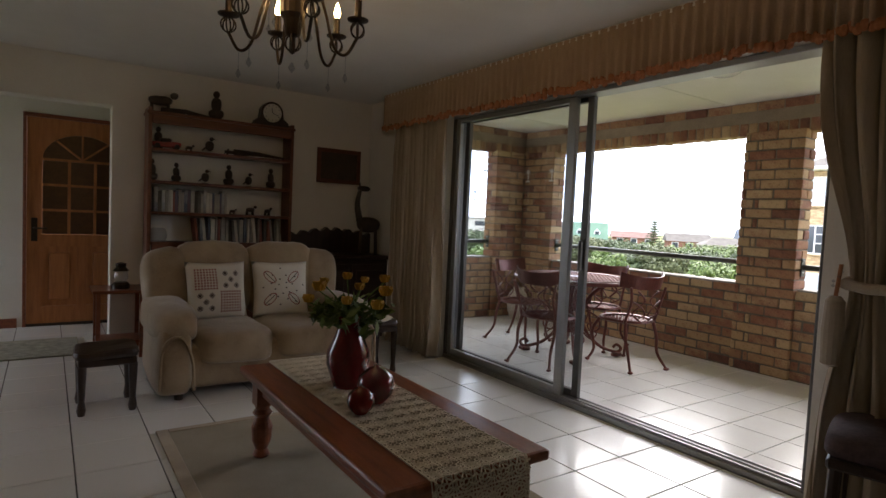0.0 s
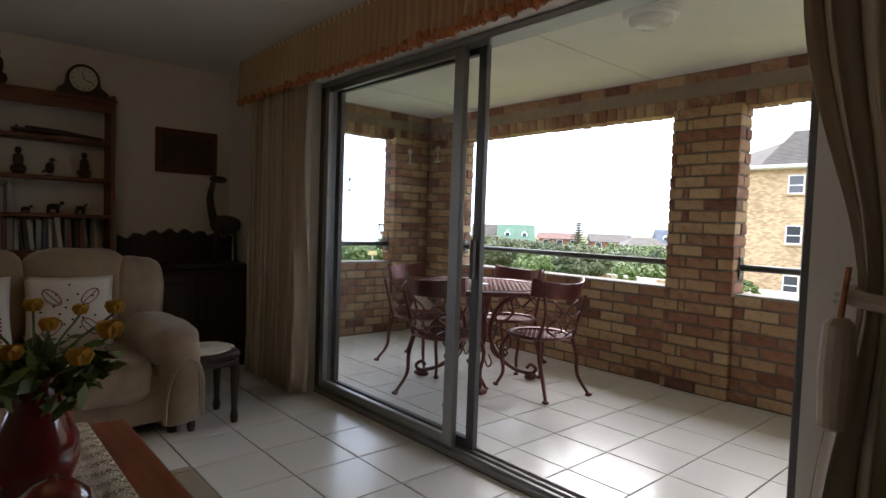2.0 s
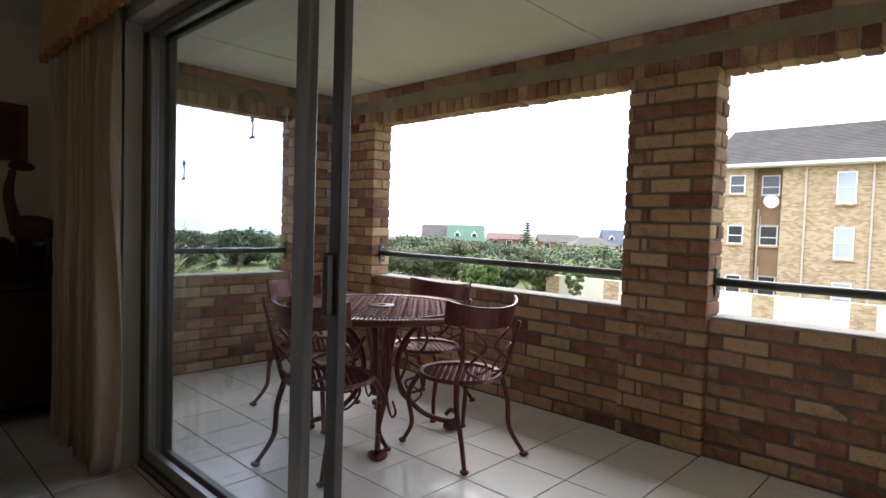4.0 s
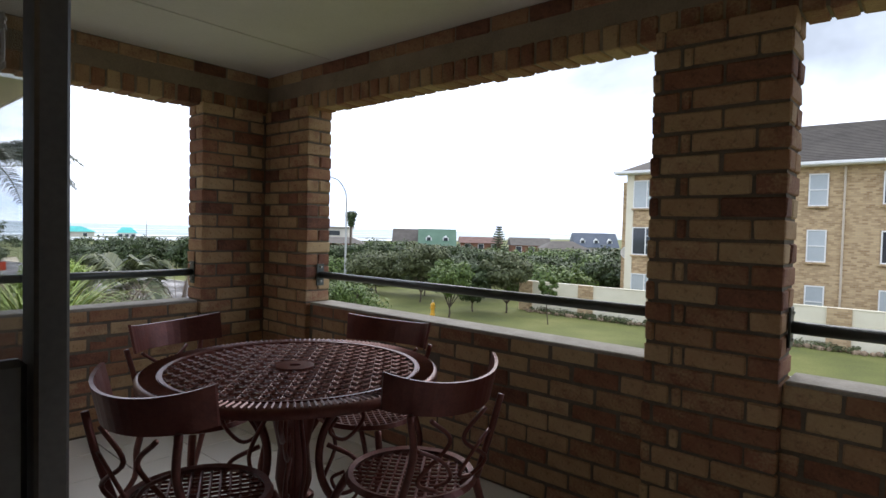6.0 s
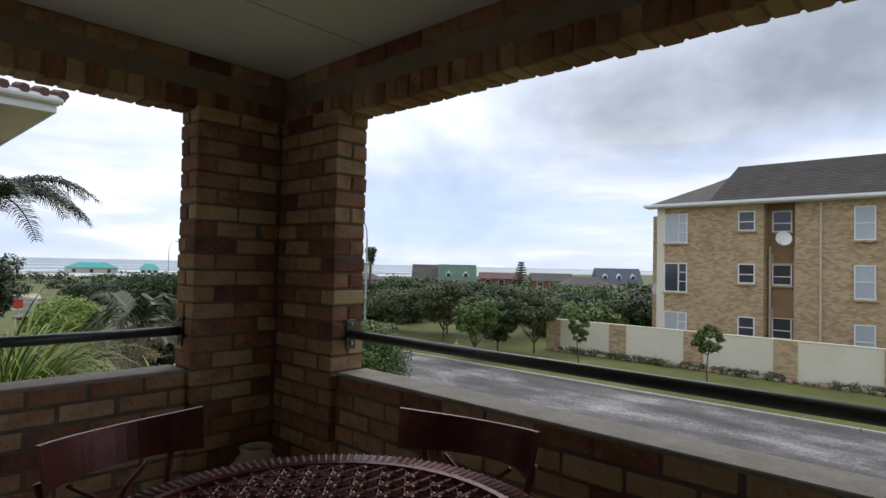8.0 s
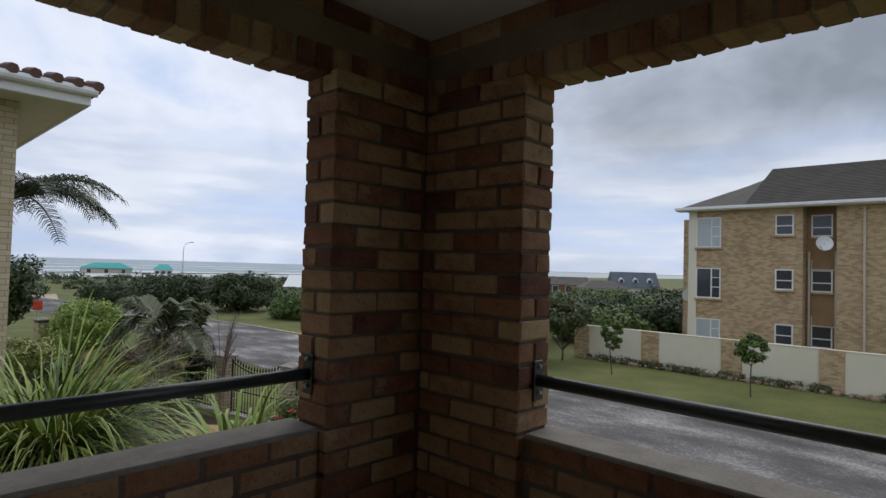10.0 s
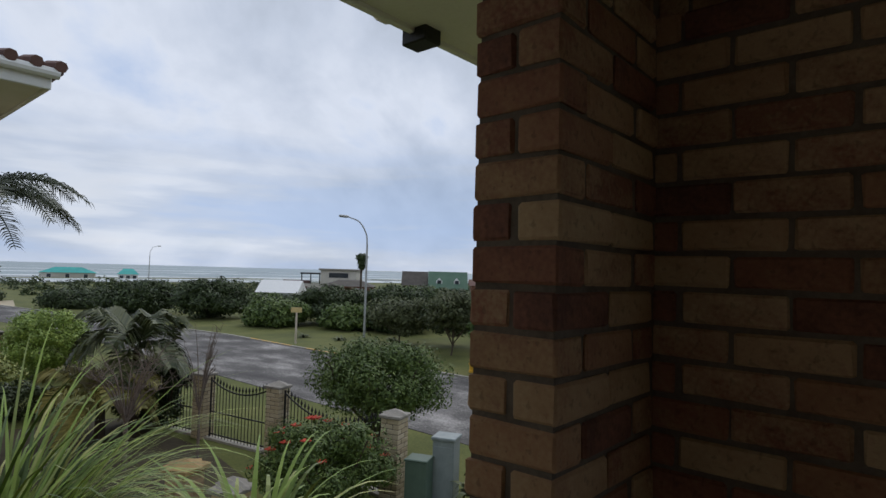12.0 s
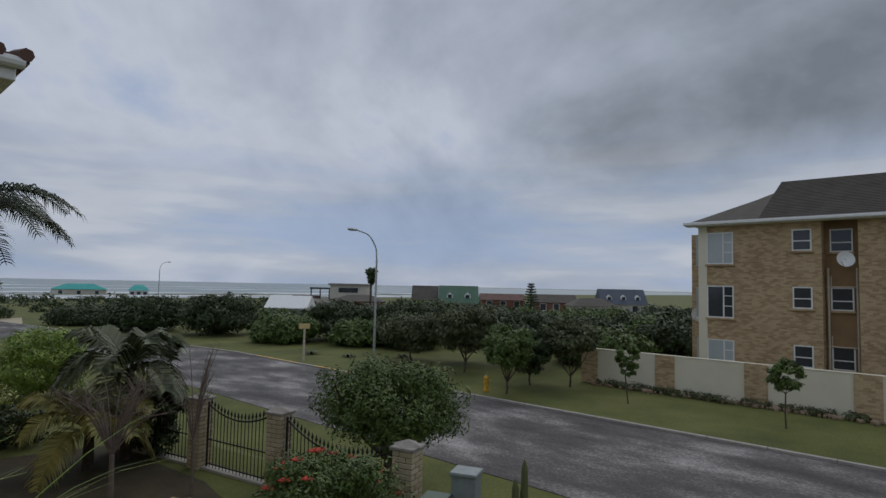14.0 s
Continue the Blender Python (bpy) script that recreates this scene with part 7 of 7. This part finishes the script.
for i in range(n + 1):
    t = i / n * 2 - 1
    ang = t * 1.05
    x, y = 0.265 * math.sin(ang), 0.265 - 0.24 * (1 - math.cos(ang)) * 1.15
    h0, h1 = 0.70 + 0.02 * t * t, 0.81 + 0.035 * t * t
    inner.append([bm.verts.new(p) for p in ((x, y, h0), (x * 1.05, y + 0.025, h1), (x * 1.05 * 1.02, y + 0.037, h1), (x * 1.02, y + 0.012, h0))])
for a, b in zip(inner, inner[1:]):
    for k in range(4):
        bm.faces.new((a[k], a[(k + 1) % 4], b[(k + 1) % 4], b[k]))
bm.faces.new(inner[0][::-1])
bm.faces.new(inner[-1])
part("top_rail", bm, "cast_metal", pc, smooth=False)
pc.matrix_basis = pose(5.0, 3.22, 0, 0, 0, 172)
copy_thing(pc, pose(5.34, 3.84, 0, 0, 0, -78))
copy_thing(pc, pose(4.40, 3.59, 0, 0, 0, 105))
copy_thing(pc, pose(4.78, 4.34, 0, 0, 0, 14))

# ---- rails ----
def parapet_rail(name, a, b):
    r = thing(name, "dark painted metal rail above the parapet", "rail", 0, 0, 0, group="parapet rails")
    part("bar", tube(bmesh.new(), [a, b], 0.024, 12), "rail", r, smooth=True)
    a, b = Vector(a), Vector(b)
    u = (b - a).normalized()
    for p, s in ((a, 1), (b, -1)):
        q = p + u * s * 0.004
        if abs(u.y) > 0.5:
            bm = boxed(q.x - 0.03, q.x + 0.03, q.y - 0.004, q.y + 0.004, q.z - 0.075, q.z + 0.075, bevel=0.002)
        else:
            bm = boxed(q.x - 0.004, q.x + 0.004, q.y - 0.03, q.y + 0.03, q.z - 0.075, q.z + 0.075, bevel=0.002)
        plate = part("bracket", bm, "rail", r)
        for dz in (-0.05, 0.05):
            part("bolt", puff(bmesh.new(), (q.x, q.y + s * u.y * 0.008, q.z + dz) if abs(u.y) > 0.5 else (q.x + s * u.x * 0.008, q.y, q.z + dz), (0.009, 0.009, 0.009), 0.8, 8, 5), "steel", plate)


parapet_rail("balcony_rail", (5.985, 2.738, 0.955), (5.985, 5.072, 0.955))
parapet_rail("balcony_rail", (5.985, 0.2, 0.955), (5.985, 2.232, 0.955))
parapet_rail("balcony_rail", (3.875, 5.70, 0.955), (5.387, 5.70, 0.955))

# ---- fittings on the balcony ----
bl = thing("ceiling_light", "round white flush ceiling light on the balcony", "ceiling light", 4.6, 2.24, BAL_Z)
part("base", lathe(bmesh.new(), [(0.145, 0.0), (0.145, -0.03), (0.13, -0.035), (0, -0.035)], 28), "white_paint", bl, smooth=False)
part("diffuser", lathe(bmesh.new(), [(0.115, -0.034), (0.11, -0.06), (0.07, -0.08), (0, -0.085)], 28), "opal", bl, smooth=True)
for y, z in ((3.27, 1.54), (3.02, 1.54), (3.92, 1.40)):
    orn = thing("glass_sticker", "small white palm-tree sticker on the door glass", "sticker", DX + 0.0855, y, z, -90, group="glass stickers")
    part("trunk", tube(bmesh.new(), curve_pts([(0, 0, 0), (0.006, 0, 0.03), (0.002, 0, 0.06)], 4), 0.0035, 5), "white_paint", orn)
    part("mound", boxed(-0.022, 0.022, -0.001, 0.001, -0.008, 0.002), "white_paint", orn)
    for k in range(6):
        a = radians(-20 + 44 * k)
        part("frond", tube(bmesh.new(), curve_pts([(0.002, 0, 0.06), (0.018 * math.cos(a), 0, 0.068 + 0.018 * math.sin(a)), (0.03 * math.cos(a), 0, 0.058 + 0.02 * math.sin(a))], 3), 0.004, 4, 0.3), "white_paint", orn)
pot = thing("clay_pot", "pale clay pot standing in the balcony corner", "pot", 5.62, 5.33, 0)
part("body", lathe(bmesh.new(), [(0, 0.0), (0.08, 0.0), (0.12, 0.10), (0.135, 0.22), (0.11, 0.32), (0.075, 0.37), (0.08, 0.40), (0.065, 0.40), (0.06, 0.37), (0.10, 0.3), (0.09, 0.1), (0, 0.06)], 26), "clay", pot, smooth=True)

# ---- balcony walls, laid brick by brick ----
# wall and pier cores show as joints, their shade painted in by the dark mortar
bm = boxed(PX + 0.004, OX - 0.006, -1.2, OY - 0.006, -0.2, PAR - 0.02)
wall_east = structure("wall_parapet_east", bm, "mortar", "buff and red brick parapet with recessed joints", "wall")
leaf(wall_east, "y", 0.2, 2.235, PX, PX + 0.09, 0.008, 0, 9)
leaf(wall_east, "y", 2.735, 5.075, PX, PX + 0.09, 0.008, 0, 9)
bm = boxed(3.80, OX - 0.006, PY + 0.004, OY - 0.006, -0.2, PAR - 0.02)
wall_north = structure("wall_parapet_north", bm, "mortar", "buff and red brick parapet with recessed joints", "wall")
leaf(wall_north, "x", 3.80, 5.39, PY, PY + 0.09, 0.008, 0, 9)
structure("coping_east", boxed(PX - 0.002, OX + 0.02, 0.0, 2.225, PAR - 0.02, PAR, bevel=0.005), "coping", "weathered cement sill on the parapet", "sill")
structure("coping_east_2", boxed(PX - 0.002, OX + 0.02, 2.745, 5.068, PAR - 0.02, PAR, bevel=0.005), "coping", "weathered cement sill on the parapet", "sill")
structure("coping_north", boxed(3.88, 5.382, PY - 0.002, OY + 0.02, PAR - 0.02, PAR, bevel=0.005), "coping", "weathered cement sill on the parapet", "sill")

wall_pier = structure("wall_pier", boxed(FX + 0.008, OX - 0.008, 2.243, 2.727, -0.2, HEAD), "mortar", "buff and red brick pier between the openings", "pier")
pier(wall_pier, "y", 2.235, 2.735, FX, OX, 0.008, 0, 25)
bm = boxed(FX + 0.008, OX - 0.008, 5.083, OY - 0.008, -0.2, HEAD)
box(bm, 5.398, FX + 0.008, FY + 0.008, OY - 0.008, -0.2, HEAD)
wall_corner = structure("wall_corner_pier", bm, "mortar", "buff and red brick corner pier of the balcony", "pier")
pier(wall_corner, "y", 5.075, OY - 0.001, FX, OX, 0.008, 0, 25)
pier(wall_corner, "x", 5.39, FX - J, FY, OY, 0.008, 0, 25)
wall_jamb = structure("wall_jamb", boxed(3.80, 3.87, FY + 0.004, OY - 0.004, -0.2, HEAD), "mortar", "brick jamb where the balcony meets the house", "pier")
pier(wall_jamb, "x", 3.80, 3.87, FY, OY, 0.008, 0, 25)
wall_jamb_south = structure("wall_jamb_south", boxed(FX, OX, -1.2, 0.2, PAR, HEAD), "brick_rest", "brick pier at the balcony's far end", "pier")
structure("wall_balcony_south", boxed(3.79, OX, -1.4, -1.2, -0.2, BAL_Z), "brick_rest", "brick wall closing the balcony", "wall")

# beams: rowlock course, cement band, one stretcher course
for nm, along, a, b, f0, f1 in (("wall_beam_east", "y", 0.2, OY, FX + 0.045, OX), ("wall_beam_north", "x", 3.80, FX + 0.04, FY + 0.045, OY)):
    if along == "y":
        bm = boxed(f0 + 0.008, f1 - 0.008, a, b - 0.006, HEAD + 0.008, BAL_Z + 0.1)
    else:
        bm = boxed(a, b, f0 + 0.008, f1 - 0.008, HEAD + 0.008, BAL_Z + 0.1)
    beam = structure(nm, bm, "lintel", "brick beam with a rowlock course and cement band", "beam")
    rowlock(beam, along, a, b, f0, f1, HEAD, HEAD + 0.108)
    for s, e in spans(a, b, 0.07):
        if along == "y":
            brick(beam, f0, f0 + 0.1, s, e, BAL_Z - 0.078, BAL_Z - 0.004)
        else:
            brick(beam, s, e, f0, f0 + 0.1, BAL_Z - 0.078, BAL_Z - 0.004)

# floors
tiles(floor_bed, -2.2, 3.65, -2.6, 6.7, 3.28, 1.90, 0.345, 0.36, lambda a, b, c, d: b > 0.45 and 0.9 < d < 6.2)
structure("floor_balcony", boxed(3.795, PX + 0.01, -1.2, PY + 0.01, -0.03, -0.0085), "grout", "dark grouting between balcony tiles", "floor")
tiles(bpy.data.objects["floor_balcony"], 3.795, PX, -1.2, PY, 4.375, 1.902, 0.35, 0.343, lambda a, b, c, d: d > 0.6)
